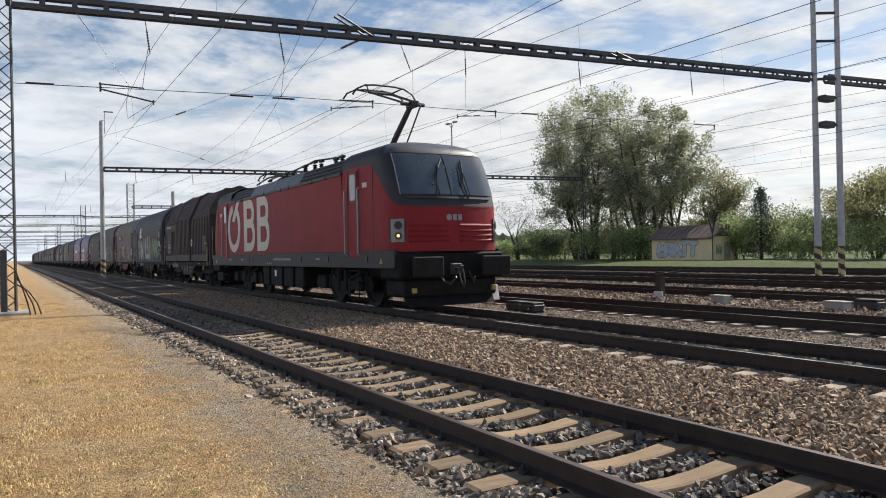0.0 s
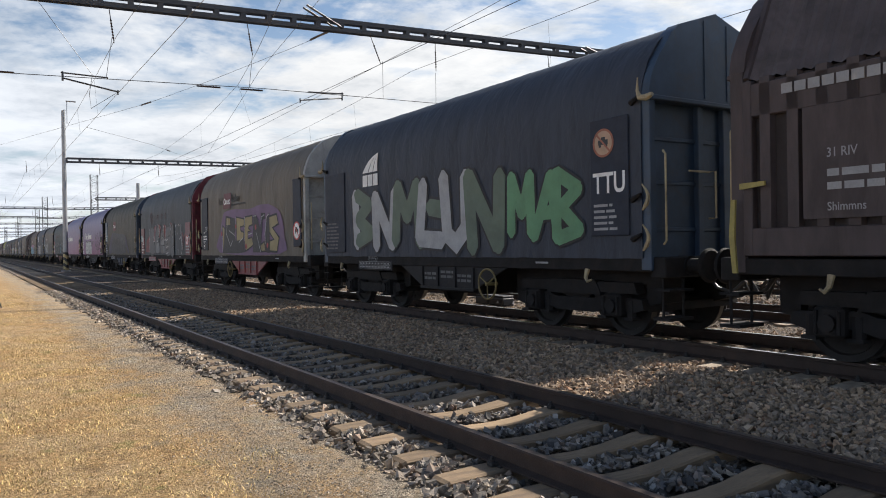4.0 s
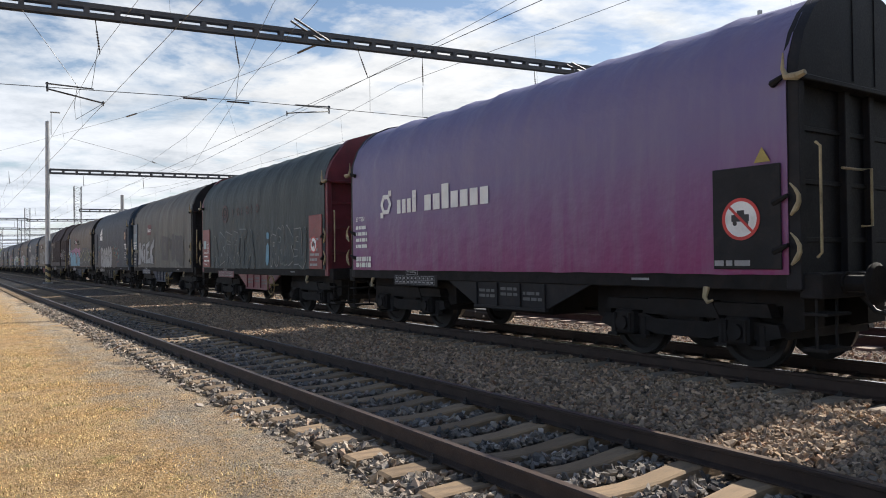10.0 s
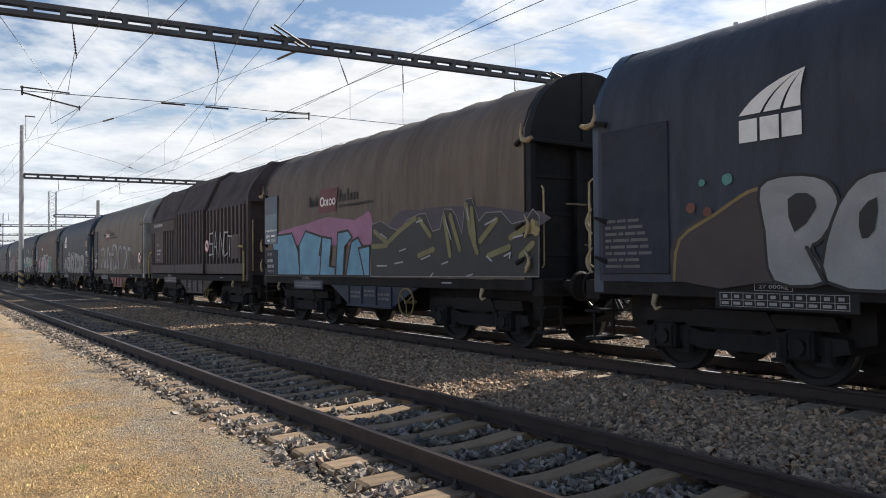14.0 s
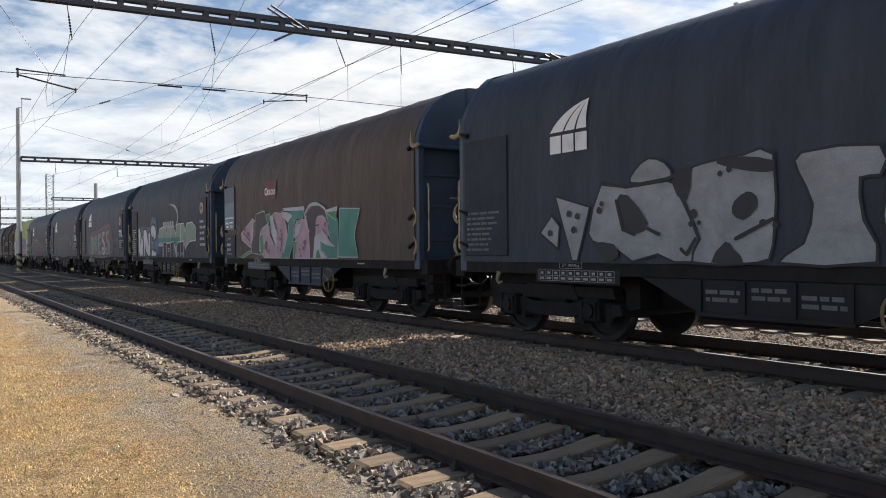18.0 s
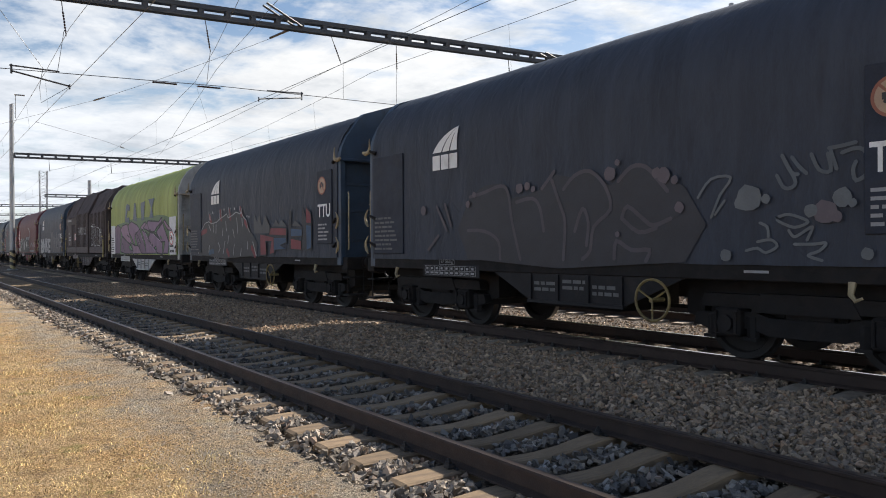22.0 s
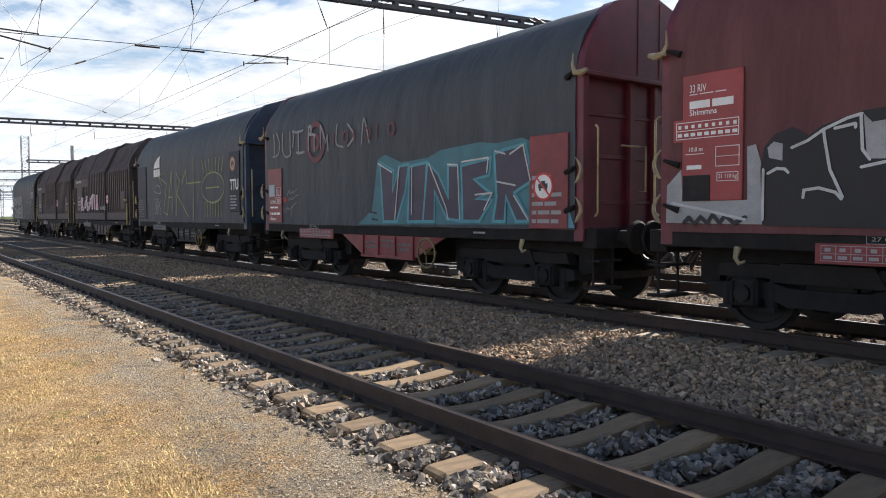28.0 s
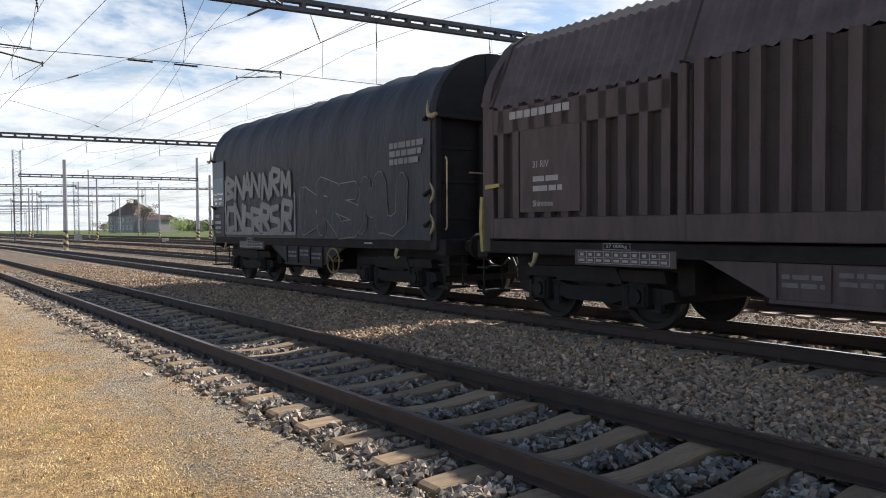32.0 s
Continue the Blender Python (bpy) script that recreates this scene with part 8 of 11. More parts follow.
    tag(w, [[(3.26, 1.78), (3.52, 2.24), (3.85, 1.86), (4.15, 2.3), (4.2, 1.66)], [(4.41, 1.66), (4.49, 2.33), (4.89, 2.39), (4.81, 1.66)], [(5.06, 1.74), (5.32, 2.23), (5.54, 1.77)], [(5.71, 1.64), (5.78, 2.28), (6.15, 2.22), (6.04, 1.91), (5.79, 1.88)], [(6.3, 1.63), (6.39, 2.28), (6.7, 2.3), (6.6, 2), (6.38, 1.97), (6.74, 1.66)], [(6.83, 1.66), (6.89, 2.32), (7.29, 2.31)], [(6.9, 1.99), (7.2, 2.01)], [(7.41, 1.61), (7.37, 2.11), (7.66, 2.12), (7.57, 1.75), (7.81, 1.64)]], 0.16, mist, NEAR - 0.024)
    tag(w, [[(3.1, 1.63), (3.48, 2.34), (3.92, 1.93), (4.29, 2.38), (4.34, 1.62)], [(4.96, 1.65), (5.34, 2.31), (5.65, 1.64)], [(5.69, 2.37), (6.21, 2.29), (6.14, 1.83)], [(6.25, 1.59), (6.33, 2.34), (6.78, 2.35), (6.7, 1.96), (6.83, 1.59)], [(6.87, 2.37), (7.35, 2.37)], [(7.94, 1.81), (8.26, 1.73), (8.33, 1.47)]], 0.03, P["dark"], NEAR - 0.034)
    W(w)
    # 6, 7
    for i in (6, 7):
        w = tarp_wagon(i, "violet", "black", "black", "violet-printed tarpaulin wagon" + (" with white bubble graffiti" if i == 6 else " with clean lower side"), 9, 0.07, wheel=False)
        s = Shape()
        y = NEAR - 0.012
        s.disc((2.33, 2.74), 0.23, y - 0.003, y, n=6, inner=0.13)
        s.box(2.1, 2.22, y - 0.003, y, 2.46, 2.58)
        s.box(2.44, 2.56, y - 0.003, y, 2.9, 3.02)
        for k in range(4):
            s.box(2.80 + 0.20 * k, 2.94 + 0.20 * k, y - 0.003, y, 2.52, 2.80 if k != 3 else 2.95)
        for k in range(7):
            s.box(3.85 + 0.30 * k, 4.08 + 0.30 * k, y - 0.003, y, 2.52, 2.82 if k != 2 else 2.98)
        parts_of("company_mark", weld(s), white_sign, w, "white ring or bar of a company mark")
        board(w, 10.33, 11.2, 1.42, 2.6, PAINTS["black"], i, False, label="dark board with a round sign"); hump_sign(w, 10.71, 2.0, 0.24)
        part("warning_sign", Shape().prism([(10.88, 2.63), (11.08, 2.63), (10.98, 2.80)], NEAR - 0.02, NEAR - 0.012), yellow_paint, w, "yellow warning triangle", smooth=0)
        s = Shape(); bars(s, 0.95, 1.5, 1.85, 2.4, 4, random.Random(i), NEAR - 0.014); bars(s, 0.95, 1.65, 1.42, 1.68, 2, random.Random(i), NEAR - 0.014, fill=0.95, gap=0.2)
        words(s, "37 TEN", 0.95, 1.35, 2.44, 2.54, NEAR - 0.014)
        tagged(part("small_lettering", s, white_sign, w, smooth=0), kind="stuff")
        s = Shape(); bars(s, 10.35, 10.9, 1.46, 1.54, 1, random.Random(i), NEAR - 0.031, gap=0.2); tagged(part("small_lettering", s, dim_white, w, smooth=0), kind="stuff")
        if i == 6:
            graffiti(w, None, "LEOT", (2.8, 5.7, 1.42, 2.32), P["white"], P["black"], P["white"], jitter=0.05, seed=6)
            s = Shape(); words(s, "USOT", 6.15, 6.95, 2.1, 2.36, NEAR - 0.014, 0, 0.05, 3)
            part("graffiti_tag", s, P["dark"], w, smooth=0)
            soft = [curl(q, 4) for q in ([(7.85, 2.88), (7.95, 2.45), (8.4, 2.75), (8.7, 2.4), (9.1, 2.9), (9.35, 2.45), (9.75, 2.65), (10.1, 2.9), (10.05, 2.4), (9.6, 2.2)], [(8.5, 2.05), (8.8, 2.3), (9.3, 2.3), (9.6, 2.05), (9.3, 1.78), (8.8, 1.78), (8.5, 2.05)],
                    [(8.75, 2.0), (9.1, 2.1), (9.4, 1.98)], [(8.85, 1.9), (9.35, 1.88)], [(8.1, 1.85), (8.45, 1.75), (9.0, 1.68), (9.7, 1.75), (10.2, 1.8), (10.3, 1.5)], [(8.1, 1.85), (8.3, 1.95), (8.5, 1.92)], [(8.75, 1.65), (8.7, 1.42)], [(9.05, 1.63), (9.05, 1.4)], [(9.35, 1.65), (9.4, 1.42)], [(7.85, 2.88), (8.0, 2.6), (7.95, 2.3)])]
            tag(w, soft, 0.05, P["dark"])
            tag(w, [[(7.98, 2.06), (8.0, 2.06)], [(9.94, 2.1), (9.96, 2.1)]], 0.26, P["black"], NEAR - 0.016)
            tag(w, wild(66, 6, 9.9, 11.0, 2.65, 2.95), 0.035, P["dark"], NEAR - 0.016)
        W(w)
    # 8
    w = tarp_wagon(8, "greygreen", "maroon", "maroon", "grey-green tarpaulin wagon with maroon end wall and outline graffiti", 9, 0.07)
    red_boards(w, 8, "red"); ring_logo(w, P["faintred"], 3.45, 3.16)
    graffiti(w, wild(8, 6, 2.1, 6.4, 1.5, 2.5), None, (2.1, 6.6, 1.5, 2.6), COVERS["greygreen"], P["silver"], None, 0.24, 0.018)
    graffiti(w, wild(81, 6, 7.7, 10.2, 1.5, 2.4), None, (7.7, 10.3, 1.5, 2.5), COVERS["greygreen"], P["silver"], None, 0.2, 0.02)
    tag(w, [[(7.35, 1.55), (7.4, 2.0)], [(7.4, 2.3), (7.42, 2.32)]], 0.24, P["sky"])
    W(w)
    # 9
    w = tarp_wagon(9, "ash", "black", "blue", "olive-taupe tarpaulin wagon with silver graffiti and blue boards", 9, 0.085)
    cargo_boards(w, 9); cargo_logo(w, 3.8, 2.85, False, 0.85)
    blocks(w, [[(2.07, 2.57), (2.44, 2.57), (2.47, 2.18), (2.78, 2.45), (3.13, 2.5), (2.84, 2.14), (3.08, 1.76), (2.83, 1.54), (2.41, 1.85), (2.39, 1.48), (1.75, 1.46), (1.96, 1.78)], [(3.05, 2.2), (3.35, 2.24), (3.41, 1.56), (3.07, 1.52)], [(3.09, 2.53), (3.34, 2.48), (3.31, 2.32), (2.99, 2.36)]], P["silver"], P["black"], 0.035)
    blocks(w, [[(3.52, 2.43), (4.3, 2.61), (4.31, 2.34), (3.86, 2.25), (3.86, 2.14), (4.22, 2.11), (3.91, 1.91), (3.88, 1.74), (4.3, 1.83), (4.49, 1.53), (3.47, 1.52)], [(4.49, 2.32), (5.26, 2.71), (5.25, 2.27), (4.83, 2.15), (4.77, 1.99), (5.04, 1.85), (5.03, 1.59), (5.29, 1.5), (4.46, 1.52), (4.39, 2.1)]], P["silver"], P["black"], 0.035, NEAR - 0.020)
    ghost, ghostrim = paint("ghost", (0.036, 0.036, 0.038)), paint("ghostrim", (0.095, 0.09, 0.08))
    blocks(w, [[(6.62, 2.74), (7.8, 2.65), (7.78, 1.64), (6.68, 1.66)], [(8.43, 2.75), (8.75, 2.75), (8.78, 2.55), (9.02, 2.52), (9.02, 2.09), (8.84, 1.72), (8.41, 1.6)], [(8.85, 2.7), (9.67, 2.63), (9.68, 2.43), (9.43, 2.42), (9.58, 2), (9.48, 1.65), (9.29, 1.56), (9.04, 1.66), (8.94, 1.97), (9.08, 2.46), (8.86, 2.5)], [(10.02, 2.42), (10.15, 2.46), (10.17, 1.69), (10.05, 1.75), (9.99, 1.98)]], ghost, ghostrim, 0.03)
    blocks(w, [[(7.18, 2.46), (7.36, 2.34), (7.4, 2.12), (7.31, 1.9), (7.15, 1.87), (7, 2.03), (6.99, 2.29)], [(9.27, 2.07), (9.34, 2.03), (9.3, 1.94), (9.23, 1.97)]], paint("ghostmid", (0.066, 0.062, 0.055)), None, 0, NEAR - 0.022, 2, "graffiti_shade")
    tag(w, [[(7.89, 2.57), (8.04, 2.52), (8.12, 2.38), (7.99, 2.15)], [(8.36, 2.49), (8.21, 2.52), (8.13, 2.38), (8.27, 2.14)], [(8.13, 2.42), (8.11, 2.11)], [(9.78, 2.39), (9.89, 2.43), (9.88, 2.32), (9.79, 2.27)]], 0.09, ghost)
    tag(w, [[(6.39, 2.57), (6.45, 2.4)], [(6.3, 2.45), (6.33, 2.24)], [(6.22, 2.06), (6.25, 2.02)]], 0.06, ghost)
    blocks(w, [[(9.4, 2.6), (10.1, 2.6), (10.0, 2.2), (10.25, 2.0), (10.15, 1.5), (9.7, 1.42), (9.4, 1.6), (9.55, 2.1)]], ghost, ghostrim, 0.03, soft=2)
    W(w)
    # 10
    w = tarp_wagon(10, "navy", "blue", "black", "navy tarpaulin wagon with silver block graffiti", 9, 0.012)
    err_boards(w, 10)
    russet = paint("russet", (0.042, 0.032, 0.031))
    blocks(w, [[(2.01, 1.385), (2.02, 1.88), (2.35, 2.11), (2.73, 2.22), (3.03, 2.39), (3.24, 2.37), (3.29, 1.385)], [(6.76, 2.41), (7.09, 2.39), (7.23, 2.28), (7.3, 2.11), (7.37, 2.01), (7.84, 1.97), (7.98, 1.79), (8.15, 1.385), (6.69, 1.385)]], russet, None, 0, NEAR - 0.012, 2, "graffiti_cloud")
    tag(w, [curl(q, 3) for q in [[(2.01, 1.385), (2.1, 1.88), (2.58, 2.15), (3.03, 2.39), (3.28, 2.41)], [(6.78, 2.43), (7.1, 2.39), (7.25, 2.25), (7.34, 2.02), (7.52, 1.97), (7.82, 1.98), (7.98, 1.83), (8.16, 1.385)]]], 0.04, paint("ochreline", (0.20, 0.15, 0.05)), NEAR - 0.016)
    tin = surface("spray_tin", (0.27, 0.28, 0.285), 0.55, 0, 0.2, 1.5, 40, 0.06, dirt=(0.17, 0.175, 0.18), dirt_at=(0.45, 0.75))
    blocks(w, [[(3.17, 2.43), (3.52, 2.53), (3.91, 2.44), (4.04, 2.15), (3.86, 1.83), (3.75, 1.73), (3.9, 1.385), (3.32, 1.385), (3.22, 1.94)], [(3.9, 1.385), (3.96, 2), (4.22, 2.41), (4.57, 2.46), (4.71, 2.25), (4.68, 1.385)], [(4.69, 1.385), (4.63, 1.98), (4.91, 2.45), (5.33, 2.46), (5.49, 2.18), (5.28, 2.02), (5.27, 1.385)]], tin, P["black"], 0.035, NEAR - 0.020, 3)
    blocks(w, [[(5.27, 1.385), (5.31, 1.88), (5.49, 2.33), (5.73, 2.56), (5.97, 2.49), (6.06, 2.17), (5.87, 1.99), (5.92, 1.84), (6.04, 1.385)], [(6.09, 1.84), (5.91, 2.06), (6.01, 2.29), (6.24, 2.53), (6.58, 2.53), (6.82, 2.24), (6.79, 1.83), (6.69, 1.385), (6.04, 1.385)], [(6.74, 2.07), (6.9, 2.13), (6.93, 1.76), (6.77, 1.76)]], tin, P["black"], 0.035, NEAR - 0.025, 3)
    blocks(w, [[(3.5, 2.27), (3.71, 2.32), (3.81, 2.16), (3.57, 1.91)], [(4.24, 2.08), (4.41, 2.22), (4.38, 1.9), (4.26, 1.82)], [(6.05, 2.04), (6.23, 2.17), (6.44, 2.21), (6.62, 2.11), (6.7, 1.96), (6.57, 2.08), (6.37, 2.14), (6.2, 2.09)]], P["black"], None, 0, NEAR - 0.030, 2, "graffiti_shade")
    tag(w, [[(6.26, 2.53), (6.31, 2.31)], [(6.45, 2.53), (6.39, 2.28)], [(4.9, 1.98), (5.28, 2.02), (5.51, 2.16)], [(5.5, 1.98), (5.74, 2)], [(5.5, 1.87), (5.87, 1.87)], [(5.24, 1.96), (5.31, 1.385)], [(3.7, 1.75), (3.88, 1.385)]], 0.04, P["black"], NEAR - 0.032)
    dots(w, [(7.39, 2.42, 0.09), (7.62, 2.15, 0.08), (8.04, 2.37, 0.075), (8.31, 1.87, 0.09), (8.46, 2.1, 0.09), (8.7, 1.69, 0.07), (7.79, 2.42, 0.06), (7.98, 2.12, 0.05), (8.37, 2.37, 0.065), (8.63, 2.25, 0.035), (8.26, 1.64, 0.05), (8.47, 1.65, 0.055), (2.27, 2.26, 0.065), (2.5, 2.2, 0.06)], paint("rust", (0.16, 0.055, 0.035)), NEAR - 0.014)
    dots(w, [(7.59, 2.44, 0.06), (7.95, 2.5, 0.045), (8.13, 2.15, 0.08), (8.66, 1.89, 0.095), (8.72, 2.29, 0.075), (8.84, 2, 0.055), (7.81, 2.05, 0.035), (7.41, 2.25, 0.04), (7.52, 2.64, 0.035), (7.88, 2.29, 0.03), (8.29, 2.08, 0.035), (2.77, 2.56, 0.07), (2.43, 2.55, 0.045), (8.13, 1.95, 0.025)], paint("aqua", (0.07, 0.22, 0.20)), NEAR - 0.016)
    W(w)
    # 11
    w = tarp_wagon(11, "mud", "black", "blue", "brown-taupe tarpaulin wagon with sky blue and olive graffiti", 9, 0.075, wheel_x=7.96)
    cargo_boards(w, 11); cargo_logo(w, 4.05, 2.84)
    blocks(w, [[(1.37, 2.43), (2.29, 2.56), (3.41, 2.63), (4.54, 2.73), (5.84, 2.59), (6.42, 2.75), (6.58, 2.52), (6.49, 2.05), (1.62, 2.2)], [(7.26, 2.4), (7.68, 2.66), (8.34, 2.64), (9.03, 2.65), (10.35, 2.56), (11.34, 2.4), (11.63, 2.41), (11.62, 2.17), (7.68, 2.29)]], [paint("candy", (0.30, 0.13, 0.23)), paint("plumhaze", (0.055, 0.045, 0.062))], None, 0, NEAR - 0.012, 2, "graffiti_cloud")
    blocks(w, [[(1.24, 2.41), (2.55, 2.44), (2.9, 2.02), (3.02, 1.385), (1.61, 1.385)], [(3.02, 1.385), (2.99, 2.13), (3.36, 2.46), (4.25, 2.29), (4.1, 1.88), (4.35, 1.77), (4.09, 1.385)], [(4.27, 2.29), (4.75, 2.23), (4.62, 1.61), (4.91, 1.58), (4.91, 1.385), (4.13, 1.385)], [(5.05, 2.35), (5.54, 2.38), (5.72, 2.22), (5.37, 2.02), (5.3, 1.385), (4.94, 1.385)], [(5.69, 2.13), (5.99, 2.21), (6.16, 2.02), (6.29, 1.385), (5.43, 1.385)], [(6.01, 1.98), (6.49, 2.02), (6.48, 1.385), (6.26, 1.385)]], P["sky"], P["black"], 0.05, NEAR - 0.018)
    moss_, coal = paint("mossline", (0.17, 0.16, 0.065)), paint("coal", (0.024, 0.025, 0.025))
    blocks(w, [[(6.51, 1.385), (6.58, 2.45), (6.95, 2.51), (7.32, 2.35), (7.68, 2.28), (7.93, 2.47), (8.34, 2.56), (8.56, 2.56), (8.79, 2.22), (9.02, 2.25), (9.17, 2.6), (9.39, 2.58), (9.52, 2.46), (9.68, 2.14), (9.78, 2.72), (9.97, 2.73), (10.16, 2.33), (10.34, 2.46), (10.74, 2.45), (11, 2.24), (11.33, 2.28), (11.49, 2.44), (11.63, 2.33), (11.61, 1.41)]], coal, paint("paleline", (0.22, 0.22, 0.21)), 0.016, NEAR - 0.020)
    tag(w, [[(6.69, 2.31), (7.2, 2.05), (7.68, 2.28), (8.23, 2.49)], [(8.36, 2.47), (8.73, 2.14)], [(9.16, 2.49), (9.34, 1.76)], [(9.35, 2.48), (9.63, 1.86)], [(9.82, 2.64), (9.93, 2.16), (10.12, 1.8)], [(10.19, 1.99), (10.63, 2.33)], [(10.96, 2.02), (11.33, 2.16), (11.58, 2.22)], [(6.62, 2), (7.2, 2)], [(8.33, 1.78), (8.83, 1.89)], [(10.4, 1.74), (10.95, 1.88)], [(11.2, 1.72), (11.5, 1.92)], [(9.97, 2.56), (10.05, 2.01)]], 0.10, moss_, NEAR - 0.028)
    tag(w, [[(9.21, 2.42), (9.38, 2.05)], [(9.84, 2.57), (9.9, 2.36)], [(10.34, 2.26), (10.63, 2.34)], [(6.95, 2.25), (7.2, 2.15)], [(8.28, 2.41), (8.49, 2.44)], [(8.43, 1.71), (8.73, 1.78)], [(11.05, 2.02), (11.27, 2.05)], [(10.37, 1.74), (10.51, 1.66)], [(10.82, 1.73), (10.98, 1.79), (10.95, 1.7)], [(6.81, 1.6), (7.19, 1.6)], [(7.49, 1.64), (7.8, 1.67)], [(8.72, 1.385), (8.82, 1.46)], [(9.83, 1.41), (9.99, 1.44)], [(7.67, 1.88), (7.9, 1.92)], [(9.1, 1.62), (9.28, 1.66)], [(11.32, 1.54), (11.44, 1.71)]], 0.03, P["silver"], NEAR - 0.036)
    tag(w, [[(11.38, 2.12), (11.62, 2.12)], [(11.5, 2.25), (11.51, 2.11)], [(11.39, 2.19), (11.59, 2.07)]], 0.11, P["gold"], NEAR - 0.038)
    W(w)
    # 12
    W(steel_wagon(12, "sooty dark brown steel-hooded coil wagon"))
    tag(TRAIN[-1], wild(12, 5, 8.2, 10.4, 1.9, 2.7), 0.05, P["silver"], -1.475)
    # 13
    w = tarp_wagon(13, "taupe", "black", "red", "taupe tarpaulin wagon with silver outline graffiti and pale end", 9, 0.02, wheel_x=8.1, front="grey")
    cargo_logo(w); slim_board(w)
    chrome = surface("spray_chrome", (0.27, 0.28, 0.285), 0.5, 0, 0.3, 1.6, 40, 0.06, stretch=(3, 1, 0.8), dirt=(0.05, 0.05, 0.055), dirt_at=(0.44, 0.60))
    hooks = [curl(q, 4) for q in ([(2.6, 2.53), (3.0, 2.6), (3.4, 2.58), (3.48, 2.3), (3.25, 1.9)], [(4.3, 1.6), (4.22, 2.3), (4.42, 2.66), (4.62, 2.4), (4.62, 1.9), (4.4, 1.65)], [(5.56, 2.3), (5.58, 2.68), (6.15, 2.68), (6.46, 2.4), (6.45, 1.95), (6.1, 1.62), (5.75, 1.6)],
                                  [(6.85, 1.6), (6.8, 2.35), (7.1, 2.62), (7.5, 2.4), (7.5, 1.7)], [(7.8, 2.55), (8.3, 2.5), (8.35, 2.0), (7.9, 1.6)])] + [[(4.75, 2.32), (5.65, 2.28)], [(5.76, 1.5), (5.74, 2.0)], [(8.6, 1.6), (8.75, 2.5), (9.2, 2.45)]]
    graffiti(w, hooks, None, (2.4, 9.4, 1.5, 2.8), chrome, P["black"], None, 0.17, 0.035)
    blocks(w, [[(4.83, 1.48), (5.24, 2.74), (5.36, 1.48)], [(2.6, 1.6), (3.05, 2.3), (3.14, 1.6)], [(3.42, 1.6), (3.78, 2.26), (4.14, 1.6)], [(6.0, 1.52), (6.2, 1.95), (6.7, 1.6)]], chrome, P["black"], 0.035, NEAR - 0.030)
    tag(w, wild(132, 5, 8.6, 10.4, 1.55, 2.2), 0.12, P["faintred"])
    hump_sign(w, 10.9, 2.06, 0.24)
    W(w)
    # 14
    w = tarp_wagon(14, "navy", "blue", "black", "navy tarpaulin wagon with large grey graffiti letters", 9, 0.012)
    err_boards(w, 14)
    worn = surface("spray_worn_silver", (0.27, 0.28, 0.285), 0.6, 0, 0.25, 2.0, 40, 0.06, dirt=(0.12, 0.125, 0.13), dirt_at=(0.45, 0.75))
    blocks(w, [[(2.7, 1.8), (2.95, 2.05), (3.11, 1.89), (3.07, 1.56)], [(3.03, 2.33), (3.71, 2.14), (3.46, 1.385), (3.36, 1.385)], [(3.68, 1.77), (3.77, 2.12), (3.94, 2.47), (4.35, 2.36), (5.01, 2.4), (5.12, 2.36), (5.48, 1.67), (5.37, 1.385), (5.11, 1.385), (4.86, 1.48), (4.45, 1.385), (4.18, 1.55), (3.76, 1.66)]], worn, P["black"], 0.03)
    blocks(w, [[(4.43, 2.42), (4.51, 2.58), (4.73, 2.71), (4.98, 2.63), (5.09, 2.45), (4.8, 2.4)], [(5.11, 2.45), (5.41, 2.54), (5.66, 2.58), (6.06, 2.61), (6.42, 2.58), (6.41, 1.59), (6.21, 1.385), (5.37, 1.385), (5.48, 1.67), (5.27, 2.1)]] + [[(6.73, 2.56), (7.52, 2.55), (7.52, 2.25), (7.33, 2.24), (7.36, 1.82), (7.48, 1.4), (6.47, 1.39), (6.75, 1.6), (6.85, 2.01), (6.7, 2.35)]], worn, P["black"], 0.03, NEAR - 0.020, 2)
    blocks(w, [[(7.6, 1.4), (7.6, 2.35), (7.9, 2.5), (8.5, 2.35), (8.6, 1.9), (8.4, 1.4)], [(8.7, 1.4), (8.75, 2.3), (9.3, 2.45), (9.85, 2.3), (9.8, 1.9), (9.6, 1.4)]], worn, P["black"], 0.04, NEAR - 0.020, 2)
    blocks(w, [[(4.2, 2.2), (4.39, 2.26), (4.72, 1.88), (4.57, 1.76), (4.34, 1.79)], [(5.09, 2.38), (5.38, 2.5), (5.29, 2.1)], [(5.72, 2.57), (6.06, 2.59), (6.42, 2.51), (6.42, 2.39), (6.17, 2.41), (5.83, 2.5)], [(5.92, 1.95), (5.95, 2.09), (6.11, 2.19), (6.22, 2.13), (6.22, 1.99), (6.06, 1.87)], [(5.64, 1.385), (5.83, 1.63), (5.94, 1.54), (6.05, 1.385)], [(3.78, 1.64), (4.15, 1.62), (4.23, 1.45), (4.01, 1.385), (3.93, 1.48)]] + [[(7.8, 1.7), (7.9, 2.1), (8.2, 2.1), (8.15, 1.7)], [(9.1, 1.7), (9.15, 2.1), (9.45, 2.1)]], P["dark"], None, 0, NEAR - 0.030, 2, "graffiti_shade")
    tag(w, [[(3.94, 2.44), (4.39, 2.37), (5.01, 2.42), (5.38, 2.51)], [(5.29, 2.1), (5.48, 1.67)], [(5.43, 1.67), (5.3, 1.48), (5.22, 1.55)], [(4.72, 1.81), (4.9, 1.73)], [(4.2, 2.2), (4.31, 1.81), (4.51, 1.74)], [(5.96, 1.66), (6.42, 1.87)]], 0.045, P["black"], NEAR - 0.036)
